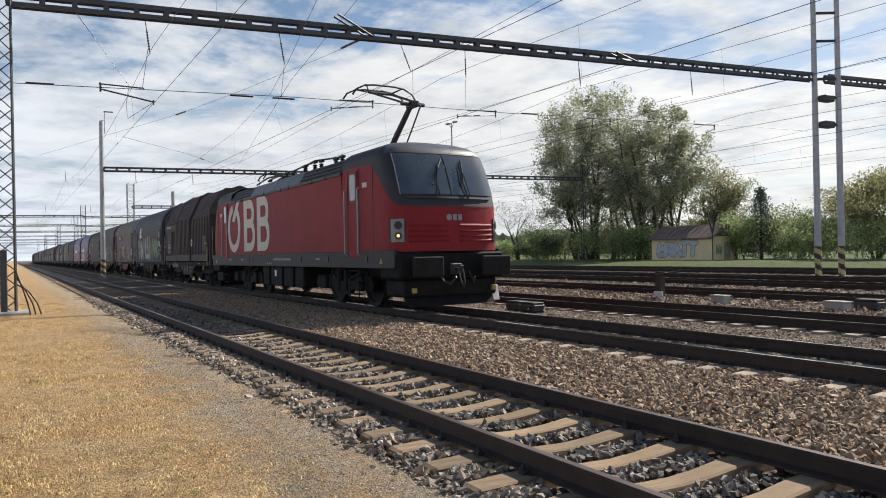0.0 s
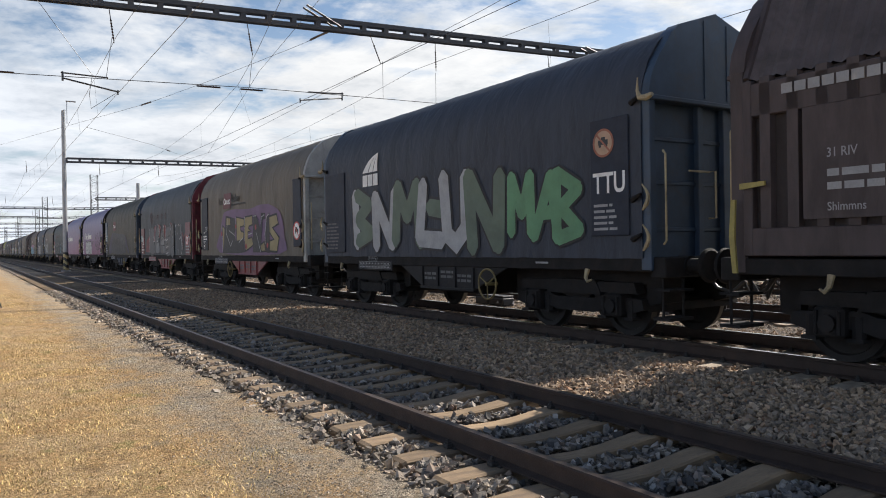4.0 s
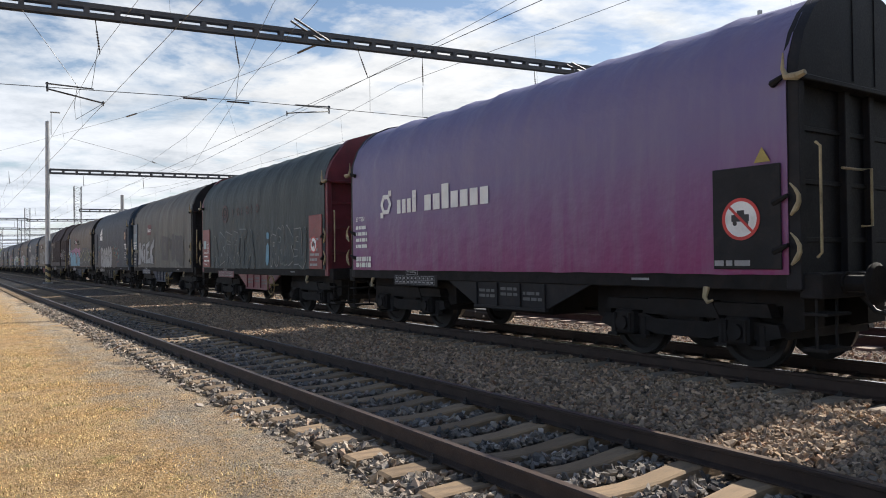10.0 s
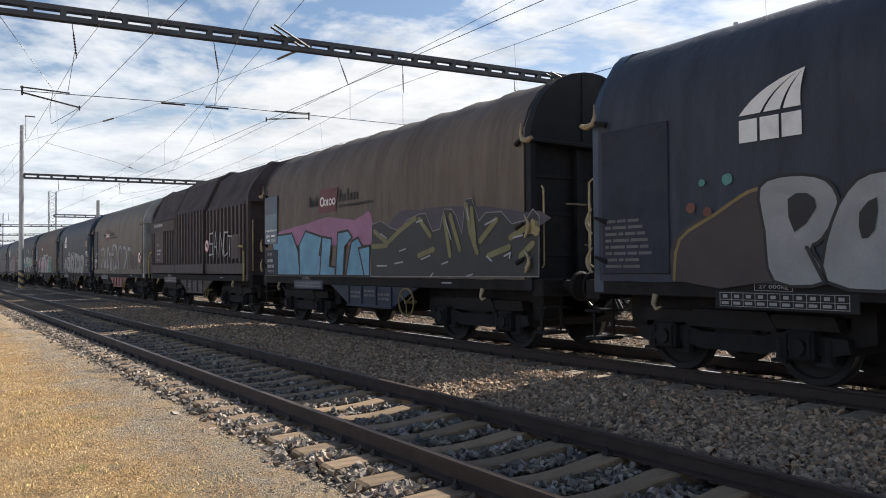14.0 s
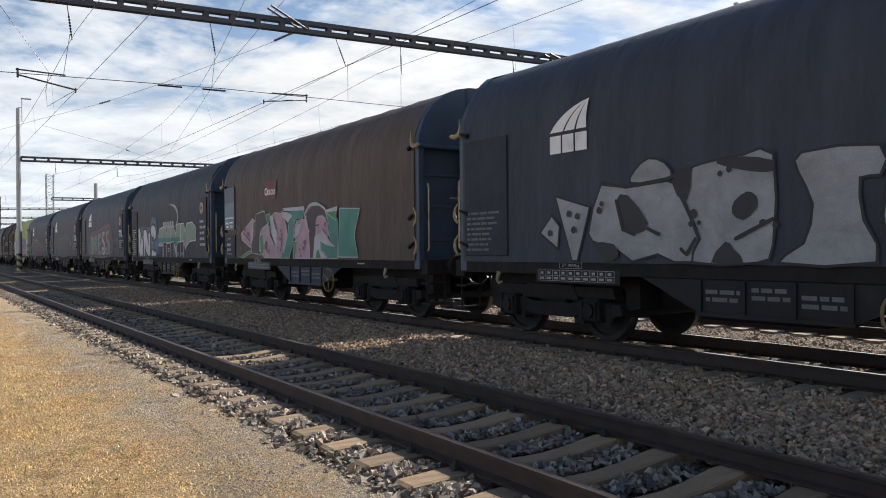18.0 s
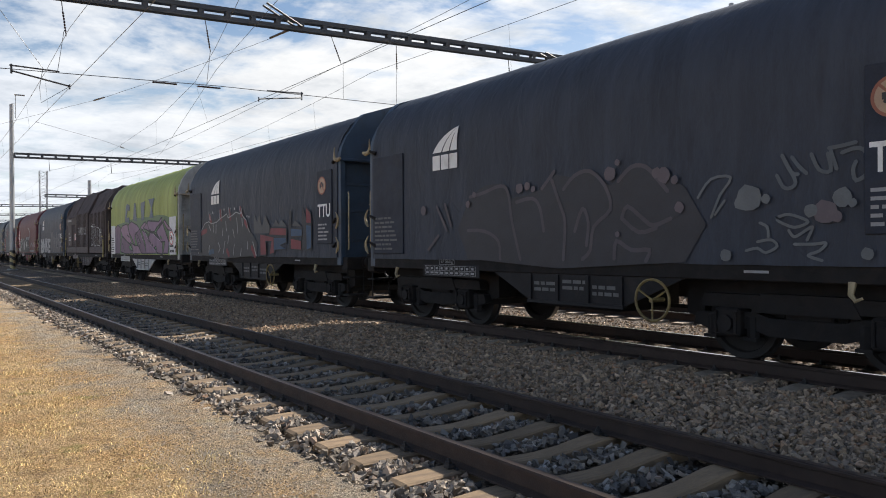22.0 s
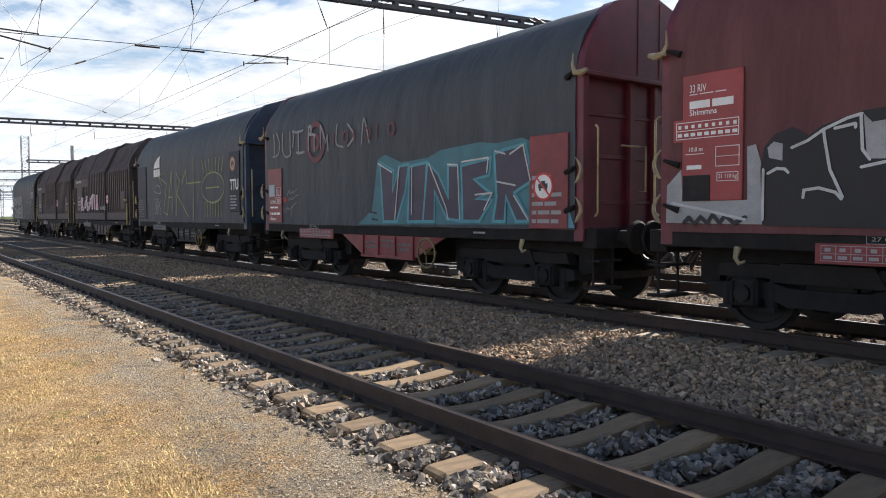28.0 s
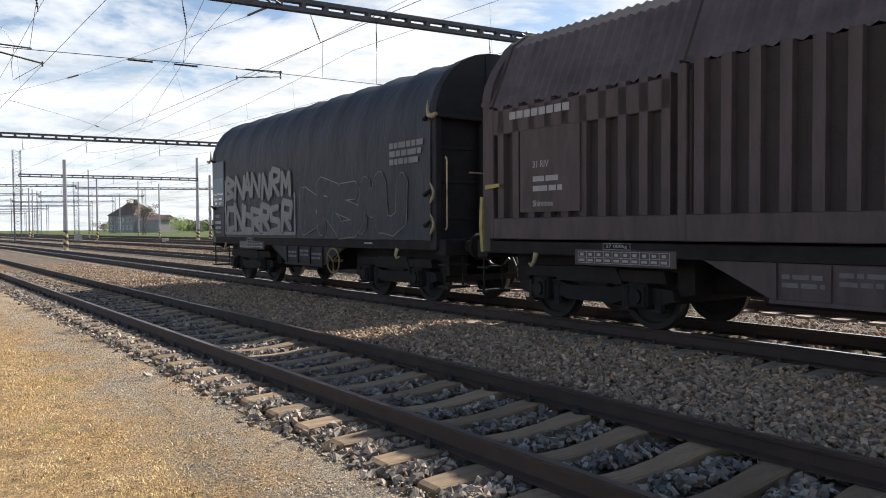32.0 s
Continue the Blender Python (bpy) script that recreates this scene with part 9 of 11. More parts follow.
    dots(w, [(2.93, 1.79, 0.05), (3.32, 2.06, 0.05), (3.48, 2.02, 0.045), (3.41, 1.83, 0.05), (5.4, 1.97, 0.06), (5.37, 1.85, 0.04), (5.48, 1.86, 0.03), (3.9, 2.08, 0.05), (3.94, 2.17, 0.035), (5.77, 2.42, 0.035), (5.89, 2.46, 0.04), (6.3, 1.83, 0.045), (6.45, 1.8, 0.04)], P["dark"], NEAR - 0.034)
    W(w)
    # 15
    w = tarp_wagon(15, "umber", "blue", "blue", "dark brown tarpaulin wagon with pink and teal graffiti", 9, 0.03)
    cargo_boards(w, 15); cargo_logo(w, 3.87, 2.92, False, 0.9)
    rosy, sea = paint("dustyrose", (0.42, 0.27, 0.31)), paint("seagreen", (0.045, 0.21, 0.16))
    aub, lawn, milk = paint("aubergine", (0.045, 0.032, 0.040)), paint("lawn", (0.05, 0.22, 0.09)), paint("milk", (0.44, 0.43, 0.45))
    blocks(w, [[(2.18, 2.09), (3.07, 2.48), (3.23, 2.4), (3.08, 2.1), (3.07, 1.76), (2.86, 1.67), (2.2, 1.9)], [(3.32, 2.59), (3.92, 2.65), (4.15, 2.3), (3.68, 2.16), (3.56, 1.96), (3.55, 1.58), (3.8, 1.45), (2.99, 1.52), (2.93, 1.76), (3.19, 2.06)], [(3.6, 2.04), (3.85, 2.19), (4.15, 2.26), (4.31, 1.97), (4.66, 1.65), (4.76, 1.385), (3.9, 1.39), (3.59, 1.58)], [(4.3, 2.44), (4.61, 2.57), (5.1, 2.53), (5.37, 2.22), (5.42, 1.93), (5.2, 1.57), (5.05, 1.385), (4.76, 1.385), (4.7, 1.65), (4.4, 2.05)]], [rosy, aub, rosy, rosy], milk, 0.022)
    blocks(w, [[(3.08, 2.36), (3.27, 2.39), (3.14, 2.1)], [(2.02, 1.4), (2.93, 1.59), (3.01, 1.52), (2.4, 1.385)], [(3.6, 1.98), (3.83, 2.02), (3.85, 1.5), (3.67, 1.5)], [(4.08, 2.54), (4.36, 2.56), (4.24, 2.33), (4.4, 2), (4.14, 2.3)], [(5.8, 1.8), (6.03, 1.8), (5.92, 1.385), (5.82, 1.385)]], lawn, milk, 0.015, NEAR - 0.022)
    blocks(w, [[(5.33, 2.58), (6.44, 2.58), (6.36, 2.32), (5.9, 2.32), (5.76, 1.71), (5.54, 1.385), (5, 1.385), (5.27, 1.64), (5.46, 2), (5.56, 2.28)], [(5.88, 2.12), (6.01, 2.32), (6.43, 2.32), (6.5, 2.34), (6.72, 1.94), (6.75, 1.385), (5.84, 1.385), (5.96, 1.7)], [(6.57, 2.47), (6.86, 2.63), (7.25, 2.63), (7.55, 2.52), (7.68, 2.31), (7.24, 2.34), (7.11, 2.11), (7.05, 1.68), (6.91, 1.385), (6.75, 1.385), (6.71, 1.94)]], [sea, rosy, aub], milk, 0.022, NEAR - 0.020)
    blocks(w, [[(4.32, 2.48), (4.51, 2.52), (4.81, 2.1), (4.76, 1.65), (4.5, 1.96)], [(5.11, 2.6), (5.29, 2.62), (5.77, 2.44), (5.5, 2.28), (5.11, 2.46)], [(5.15, 2.66), (6.47, 2.64), (6.5, 2.54), (5.37, 2.58)], [(5.85, 1.87), (6.01, 2.21), (6.29, 2.23), (6.2, 1.97)]], milk, None, 0, NEAR - 0.028)
    blocks(w, [[(7.61, 2.49), (8.2, 2.26), (8.19, 1.39), (7.77, 1.385), (7.42, 1.56), (7.3, 1.8), (8.04, 1.66), (7.81, 1.87), (7.78, 2.13), (7.67, 2.37)], [(7.12, 2.29), (7.24, 2.37), (7.49, 2.37), (7.72, 2.19), (7.77, 1.95), (7.72, 1.84), (7.49, 1.97), (7.09, 1.9)], [(7.05, 1.89), (7.43, 2), (7.83, 1.78), (8.05, 1.65), (7.72, 1.69), (7.3, 1.8), (7.36, 1.56), (7.71, 1.385), (6.95, 1.385)], [(7.61, 2.45), (7.78, 2.5), (8.16, 2.44), (8.13, 2.24)], [(7.59, 2.49), (8.2, 2.54), (8.2, 2.46), (7.67, 2.45)], [(7.08, 1.385), (7.14, 1.56), (7.24, 1.62), (7.39, 1.385)]], [sea, rosy, milk, lawn, milk, lawn], milk, 0.018, NEAR - 0.030)
    tag(w, [curl(q, 3) for q in [[(6.52, 2.46), (6.82, 2.65), (7.22, 2.66), (7.61, 2.52)], [(6.52, 2.46), (6.66, 2.14), (6.77, 2.02)]]], 0.06, milk, NEAR - 0.042)
    blocks(w, [[(8.2, 1.42), (8.3, 2.5), (9.2, 2.45), (8.95, 1.9), (9.1, 1.42)]], sea, milk, 0.022, NEAR - 0.020)
    dots(w, [(2.49, 2.17, 0.045), (2.76, 2.05, 0.07), (4.07, 1.78, 0.055), (4.29, 1.58, 0.045), (5.02, 1.87, 0.06), (5.14, 1.98, 0.045), (5.08, 2.09, 0.04), (6.49, 1.77, 0.06), (6.42, 1.63, 0.05), (6.19, 1.6, 0.04), (7.15, 2.26, 0.025), (7.61, 2.17, 0.055), (6.28, 1.44, 0.04), (3.94, 1.64, 0.04)], P["mauve"], NEAR - 0.040)
    tag(w, [[(2.41, 2.09), (2.87, 1.87)], [(3.96, 1.74), (4.23, 1.5)], [(4.61, 2.38), (4.79, 2.1)], [(5.18, 1.88), (5.05, 1.57)], [(6, 2.33), (6.22, 2.33)], [(7.1, 2.16), (7.29, 2.16)], [(7.49, 2.07), (7.65, 1.96)], [(5.16, 2.59), (5.6, 2.54)]], 0.03, P["black"], NEAR - 0.042)
    tag(w, [[(1.7, 2.12), (1.81, 2.33)], [(1.85, 2.06), (1.96, 2.29)], [(1.97, 2.08), (2.06, 2.26)], [(2.11, 1.68), (2.14, 1.59)]], 0.03, P["grey"], NEAR - 0.020)
    W(w)
    # 16
    w = tarp_wagon(16, "soot", "blue", "black", "black tarpaulin wagon with white and green graffiti letters", 9, 0.012)
    board(w, 1.0, 1.8, 1.38, 3.3, PAINTS["black"], 16, rows=10); board(w, 10.33, 11.06, 1.68, 3.34, PAINTS["navyboard"], 66, rows=3); hump_sign(w, 10.6, 3.0, 0.2, NEAR - 0.03, faded_sign, faded_ring)
    for q, col in enumerate(((0.028, 0.075, 0.15), (0.05, 0.12, 0.22))):
        blocks(w, [[(1.95 + 0.1 * q, 1.5), (2.1, 2.5 - 0.1 * q), (3.0, 2.6 - 0.1 * q), (3.9, 2.6 - 0.1 * q), (4.2, 2.95 - 0.12 * q), (4.8, 2.85 - 0.1 * q), (5.1 - 0.1 * q, 2.2), (5.1 - 0.1 * q, 1.5), (3.5, 1.42)]], paint("bluehaze%d" % q, col), None, 0, NEAR - 0.012 - 0.001 * q, 3, "graffiti_cloud")
    blocks(w, [[(2, 2.56), (2.26, 2.61), (2.44, 2.36), (2.34, 1.92), (2.58, 2.28), (2.71, 2.29), (2.63, 1.91), (2.76, 2.35), (2.88, 2.28), (2.78, 1.58), (2.7, 1.385), (2.28, 1.385), (2.04, 1.59)], [(2.94, 1.385), (2.95, 1.92), (2.82, 2.18), (2.88, 2.5), (3.18, 2.54), (3.38, 2.46), (3.69, 1.88), (3.65, 2.34), (3.86, 2.41), (3.97, 2.31), (3.97, 1.385), (3.58, 1.385), (3.26, 1.58), (3.19, 1.83), (3.14, 1.385)], [(3.99, 2.44), (4.12, 2.62), (4.42, 2.68), (4.76, 2.59), (4.89, 2.33), (4.8, 2.09), (4.56, 2.01), (4.43, 2.18), (4.22, 2.1)]], P["white"], P["black"], 0.085, NEAR - 0.018)
    blocks(w, [[(4.27, 2.08), (4.41, 1.95), (4.46, 1.61), (4.66, 1.66), (4.88, 1.54), (4.9, 1.385), (4.15, 1.385), (4.15, 1.65), (4.31, 1.7)]], P["white"], P["black"], 0.085, NEAR - 0.022)
    tag(w, [[(4.46, 2.29), (4.43, 2.12), (4.57, 2.06)], [(5.14, 1.72), (5.24, 1.66), (5.16, 1.57), (5.28, 1.5)], [(5.34, 1.71), (5.43, 1.63), (5.34, 1.49)], [(5.51, 1.72), (5.52, 1.57)]], 0.045, P["blue"], NEAR - 0.030)
    top = paint("dustygreen", (0.19, 0.26, 0.205))
    blocks(w, [[(5.18, 2.2), (5.35, 2.45), (6.15, 2.55), (6.35, 2.25), (6.45, 2.52), (6.9, 2.52), (6.9, 1.92), (5.2, 1.95)], [(6.92, 2.5), (7.25, 2.56), (7.5, 2.2), (7.7, 2.56), (8.14, 2.58), (8.14, 1.92), (7.8, 1.92), (7.52, 1.7), (7.25, 1.95), (6.92, 1.92)],
               [(8.16, 2.56), (8.55, 2.57), (8.7, 2.28), (8.9, 2.55), (9.5, 2.58), (9.9, 2.4), (9.9, 1.95), (9.2, 1.92), (8.75, 1.7), (8.5, 1.95), (8.16, 1.92)]], top, P["white"], 0.035)
    blocks(w, [[(5.2, 1.94), (6.9, 1.92), (6.9, 2.08), (5.18, 2.1)], [(6.92, 1.95), (7.25, 1.97), (7.52, 1.73), (7.8, 1.94), (8.13, 1.94), (8.13, 2.08), (6.92, 2.1)]], P["teal"], None, 0, NEAR - 0.022)
    blocks(w, [[(5.2, 1.78), (5.2, 1.9), (5.92, 1.9), (5.92, 1.38), (5.8, 1.38), (5.8, 1.78)], [(7.32, 1.9), (7.55, 1.66), (7.72, 1.9), (7.72, 1.38), (7.58, 1.38), (7.45, 1.6)], [(8.5, 1.92), (8.75, 1.62), (8.95, 1.8), (8.95, 1.9), (8.75, 1.76)]], P["silver"], None, 0, NEAR - 0.022)
    tag(w, [[(6.35, 1.38), (6.35, 1.88), (6.9, 1.9), (6.91, 1.38)], [(7.34, 1.4), (7.34, 1.9)], [(8.15, 2.56), (8.16, 1.38)], [(8.53, 1.9), (8.55, 1.38)], [(6.55, 1.6), (6.7, 1.6), (6.7, 1.7), (6.55, 1.7)], [(7.8, 1.55), (7.9, 1.55), (7.82, 1.45), (7.92, 1.45)], [(8.3, 1.45), (8.4, 1.5), (8.32, 1.55)]], 0.03, P["white"], NEAR - 0.026)
    crescent(w, 7.0, 2.86)
    W(w)
    # 17
    w = tarp_wagon(17, "navy", "blue", "black", "navy tarpaulin wagon with green and pink graffiti letters", 9, 0.012)
    err_boards(w, 17)
    halo, leaf_, pale_ = paint("dull_wine", (0.15, 0.032, 0.068)), paint("dull_green", (0.115, 0.185, 0.135)), paint("pale_pink", (0.34, 0.25, 0.28))
    blocks(w, [[(3.15, 1.43), (3.12, 2.2), (3.4, 2.6), (5.2, 2.68), (6.6, 2.88), (8.1, 2.95), (8.5, 2.7), (8.55, 1.43)]], halo, P["faint"], 0.05, NEAR - 0.012, 3, "graffiti_cloud")
    S_ = [(6.35, 1.45), (6.35, 1.86), (6.78, 1.86), (6.75, 1.96), (6.45, 2.06), (6.35, 2.38), (6.55, 2.62), (7.1, 2.66), (7.1, 2.42), (6.85, 2.38), (6.85, 2.25), (7.1, 2.15), (7.32, 1.9), (7.27, 1.55), (7.0, 1.43)]
    blocks(w, [[(3.42, 1.45), (3.45, 2.4), (4.1, 2.46), (4.42, 2.2), (4.42, 1.65), (4.15, 1.45)], [(4.48, 1.45), (4.5, 2.45), (5.1, 2.52), (5.32, 2.25), (5.1, 2.0), (5.34, 1.45), (5.05, 1.45), (4.9, 1.75), (4.8, 1.45)],
               [(5.4, 1.45), (5.4, 2.5), (6.15, 2.58), (6.15, 2.32), (5.85, 2.27), (5.85, 2.12), (6.1, 2.12), (6.1, 1.92), (5.85, 1.87), (5.85, 1.72), (6.22, 1.7), (6.22, 1.45)],
               [(a + 0.98 + 0.1 * (a > 6.9), b + 0.05 * (b > 2)) for a, b in S_], S_], [leaf_, leaf_, leaf_, leaf_, pale_], P["black"], 0.06, NEAR - 0.018, 2)
    tag(w, [[(3.85, 1.75), (3.87, 2.15)], [(4.85, 2.2), (5.0, 2.22)], [(6.5, 1.62), (7.0, 1.66), (7.05, 1.85)], [(7.5, 1.62), (8.0, 1.66)], [(6.55, 2.3), (6.7, 2.5)]], 0.06, P["black"], NEAR - 0.027)
    spots = ((4.12, 2.2), (4.15, 1.98), (4.2, 1.8), (3.6, 1.65), (3.62, 1.9), (4.62, 2.3), (4.6, 2.1), (5.55, 2.38), (5.7, 2.26), (5.5, 1.65), (5.6, 1.9), (5.2, 1.6), (5.12, 1.75), (7.6, 2.5), (7.75, 2.4), (8.0, 1.65), (8.15, 1.8), (7.95, 1.9))
    tag(w, [[(a, b), (a + 0.01, b)] for a, b in spots], 0.13, pale_, NEAR - 0.029)
    tag(w, [[(a, b), (a + 0.01, b)] for a, b in spots[::2]], 0.03, P["black"], NEAR - 0.031)
    tag(w, [[(6.6, 1.6), (6.61, 1.6)], [(6.6, 2.45), (6.61, 2.45)], [(6.75, 2.5), (6.76, 2.5)]], 0.12, leaf_, NEAR - 0.029)
    s = Shape(); words(s, "HYPE", 8.85, 10.1, 1.9, 2.24, NEAR - 0.014, 0, 0.05, 1); words(s, "TITEN", 8.85, 10.2, 1.42, 1.75, NEAR - 0.014, 0, 0.05, 2)
    part("graffiti_tag", s, P["faint"], w, smooth=0)
    W(w)
    # 18
    w = tarp_wagon(18, "navy", "blue", "black", "navy tarpaulin wagon with washed-out graffiti", 9, 0.012)
    err_boards(w, 18)
    blocks(w, [[(3.95, 1.385), (4.01, 2.42), (4.8, 2.59), (5.09, 2.34), (5.75, 2.44), (6.04, 2.62), (6.35, 2.56), (6.71, 2.63), (7.05, 2.4), (7.24, 2.47), (7.55, 2.62), (7.89, 2.41), (8.25, 2.29), (8.25, 1.385)]], paint("ghostnavy", (0.026, 0.027, 0.034)), None, 0, NEAR - 0.012, 2, "graffiti_cloud")
    fog = paint("fog", (0.066, 0.058, 0.068))
    tag(w, [curl(q, 3) for q in [[(4.01, 2.42), (4.39, 2.47), (4.8, 2.55), (4.99, 2.43), (5.08, 1.97), (5.27, 1.385)], [(3.95, 1.86), (4.39, 1.84), (4.74, 1.68), (4.79, 1.385)], [(5.18, 2.27), (5.54, 2.31), (5.71, 2.16), (5.79, 1.81)], [(5.75, 2.44), (6.02, 2.68)], [(5.96, 2.56), (6.12, 2.21), (6.23, 1.93), (6.19, 1.39)], [(6.2, 2.4), (6.42, 2.58), (6.71, 2.62), (6.98, 2.4), (7.08, 2.08), (6.78, 1.85), (6.71, 1.53), (6.56, 1.4)], [(6.42, 1.79), (6.57, 2.11), (6.68, 1.91), (6.64, 1.59)]]], 0.055, fog, NEAR - 0.016)
    tag(w, [curl(q, 3) for q in [[(7.21, 2.44), (7.43, 2.61), (7.67, 2.59), (7.89, 2.38), (8, 2.26)], [(7.27, 1.95), (7.37, 2.1), (7.61, 1.94), (7.78, 1.84), (8.05, 1.92)], [(7.27, 1.95), (7.55, 1.76), (7.83, 1.81)], [(7.14, 1.41), (7.18, 1.65), (7.43, 1.53), (7.72, 1.53), (7.66, 1.385)], [(3.05, 2.31), (3.36, 1.87)], [(3.3, 2.34), (3.48, 1.95)], [(2.78, 1.53), (3.11, 1.79)]]], 0.055, fog, NEAR - 0.018)
    dots(w, [(7.08, 2.55, 0.1), (7.21, 2.69, 0.045), (7.95, 2.46, 0.1), (8.11, 2.39, 0.055), (7.84, 2.5, 0.07), (5.27, 2.48, 0.08), (5.45, 2.5, 0.065), (4.15, 2.45, 0.05), (8.18, 2.05, 0.07), (2.65, 2.25, 0.085), (3.98, 2.3, 0.06), (7.21, 1.74, 0.04), (5.58, 2.45, 0.05)], paint("petal", (0.105, 0.085, 0.095)), NEAR - 0.030)
    smoke = paint("smokepale", (0.115, 0.125, 0.13))
    tag(w, [curl(q, 3) for q in [[(9.42, 2.34), (9.49, 2.21), (9.57, 2.19), (9.63, 2.25), (9.55, 2.42), (9.48, 2.55)], [(9.48, 2.55), (9.58, 2.36), (9.66, 2.33)], [(9.59, 2.52), (9.67, 2.41), (9.75, 2.33)], [(9.8, 2.53), (9.88, 2.36), (10.0, 2.34), (9.97, 2.52)], [(9.98, 2.57), (10.11, 2.58), (10.25, 2.6)], [(10.0, 2.54), (10.06, 2.35)], [(10.11, 2.51), (10.28, 2.54), (10.38, 2.43), (10.36, 2.29), (10.25, 2.22), (10.22, 2.33), (10.25, 2.41)]]], 0.04, paint("smokeblue", (0.082, 0.095, 0.105)))
    tag(w, [curl(q, 3) for q in [[(9.42, 1.88), (9.55, 1.91), (9.73, 1.85), (9.75, 1.81), (9.61, 1.77), (9.44, 1.84), (9.42, 1.88)], [(9.19, 1.62), (9.35, 1.64), (9.42, 1.57), (9.29, 1.5), (9.19, 1.55), (9.05, 1.52)], [(9.55, 1.74), (9.61, 1.67), (9.7, 1.71), (9.81, 1.77), (9.75, 1.63)], [(9.61, 1.59), (9.82, 1.59), (9.95, 1.6), (9.88, 1.52), (9.76, 1.47), (9.91, 1.42)], [(9.22, 1.83), (9.31, 1.78), (9.32, 1.67)], [(8.43, 2.15), (8.61, 2.36), (8.87, 2.36), (8.73, 2.17)], [(8.73, 2.17), (8.61, 1.91)], [(8.79, 2.1), (8.66, 1.94)]]], 0.032, smoke)
    dots(w, [(9.1, 2.11, 0.153), (9.0, 2.06, 0.081), (9.3, 2.09, 0.054), (10.12, 2.06, 0.099), (10.22, 2.0, 0.045), (9.8, 1.94, 0.072), (8.81, 1.47, 0.072), (10.36, 1.49, 0.063)], smoke, NEAR - 0.030)
    dots(w, [(9.95, 1.92, 0.126), (10.06, 1.87, 0.063)], paint("petal", (0.105, 0.085, 0.095)), NEAR - 0.030)
    W(w)
    # 19
    w = tarp_wagon(19, "navy", "blue", "black", "navy tarpaulin wagon with red, blue and grey graffiti", 9, 0.012, wheel_x=7.7)
    err_boards(w, 19)
    blocks(w, [[(1.71, 1.385), (2.01, 2.21), (2.97, 2.42), (4.05, 2.56), (5.12, 2.65), (5.7, 2.49), (6.09, 2.12), (6.64, 1.385)]], paint("night_fill", (0.028, 0.029, 0.033)), None, 0, NEAR - 0.012, 2, "graffiti_cloud")
    tag(w, [[(2.77, 2.61), (2.92, 2.4)], [(3.76, 2.73), (3.85, 2.46)], [(4.54, 2.7), (4.64, 2.45)], [(5.42, 2.74), (5.54, 2.52)], [(5.79, 2.35), (5.95, 2.2)], [(6.29, 1.61), (6.54, 1.385)], [(4.32, 1.53), (4.49, 1.385)], [(1.87, 2.06), (2.49, 2.16)]], 0.15, paint("dull_red", (0.17, 0.022, 0.028)), NEAR - 0.016)
    tag(w, [[(1.72, 1.75), (2.01, 2.18), (2.37, 2.39), (2.72, 2.43), (2.97, 2.36), (3.45, 2.39), (3.68, 2.47), (4.05, 2.54), (4.33, 2.61), (4.47, 2.49), (4.73, 2.53), (5.11, 2.63), (5.42, 2.57), (5.54, 2.6), (5.7, 2.46), (5.93, 2.37), (6.03, 2.16), (6.16, 2.04)], [(2.73, 2.73), (2.81, 2.48)], [(2.94, 2.69), (2.91, 2.47)], [(3.69, 2.75), (3.73, 2.51)], [(3.91, 2.75), (3.86, 2.5)], [(4.5, 2.79), (4.55, 2.5)], [(4.67, 2.77), (4.6, 2.54)], [(5.38, 2.79), (5.47, 2.6)], [(5.59, 2.72), (5.52, 2.58)]], 0.028, P["silver"], NEAR - 0.024)
    tag(w, [[(3.14, 2.35), (3.17, 2.1)], [(3.42, 2.34), (3.39, 2.05)], [(2.72, 2.33), (2.9, 2.15)], [(4.02, 2.19), (3.97, 1.97)], [(4.26, 2.39), (4.33, 2.11)], [(5.18, 2.46), (5.26, 2.02)], [(5.59, 2.43), (5.65, 2.22)], [(4.86, 2.14), (4.98, 1.91)], [(4.53, 1.97), (4.43, 1.73)], [(4.98, 1.7), (4.88, 1.39)], [(5.53, 1.57), (5.47, 1.385)], [(6.03, 1.77), (6.01, 1.56)], [(3.6, 1.77), (3.76, 1.59), (3.63, 1.48)], [(2.8, 1.68), (2.71, 1.47)], [(4.19, 1.8), (4.04, 1.44)], [(6.39, 1.76), (6.64, 1.385)], [(1.68, 1.43), (1.91, 1.74)]], 0.035, P["silver"], NEAR - 0.026)
    dots(w, [(3.09, 2.7, 0.04), (4.99, 2.73, 0.04), (4.12, 2.75, 0.04), (5.97, 2.48, 0.035), (6.12, 2.46, 0.035), (3.22, 2.67, 0.03)], P["silver"], NEAR - 0.024)
    drab, dred, dblue = paint("drab", (0.060, 0.062, 0.064)), paint("dull_red", (0.17, 0.022, 0.028)), paint("dull_blue", (0.020, 0.060, 0.12))
    blocks(w, [[(6.45, 1.99), (6.45, 2.56), (6.69, 2.28), (6.84, 2.49), (7.02, 2.15), (7.25, 2.46), (7.55, 2.16), (7.51, 1.98)], [(7.71, 2.15), (7.95, 2.32), (8.12, 2.19), (8.32, 2.31), (8.64, 2.12)], [(8.93, 2.13), (9.12, 2.26), (9.49, 2.1)], [(8.77, 2.52), (8.91, 2.48), (8.89, 1.56), (8.77, 1.56)], [(9.51, 2.62), (9.73, 2.31), (9.73, 1.53), (9.52, 1.53)]], [drab, drab, drab, P["dark"], P["dark"]], None, 0, NEAR - 0.016)
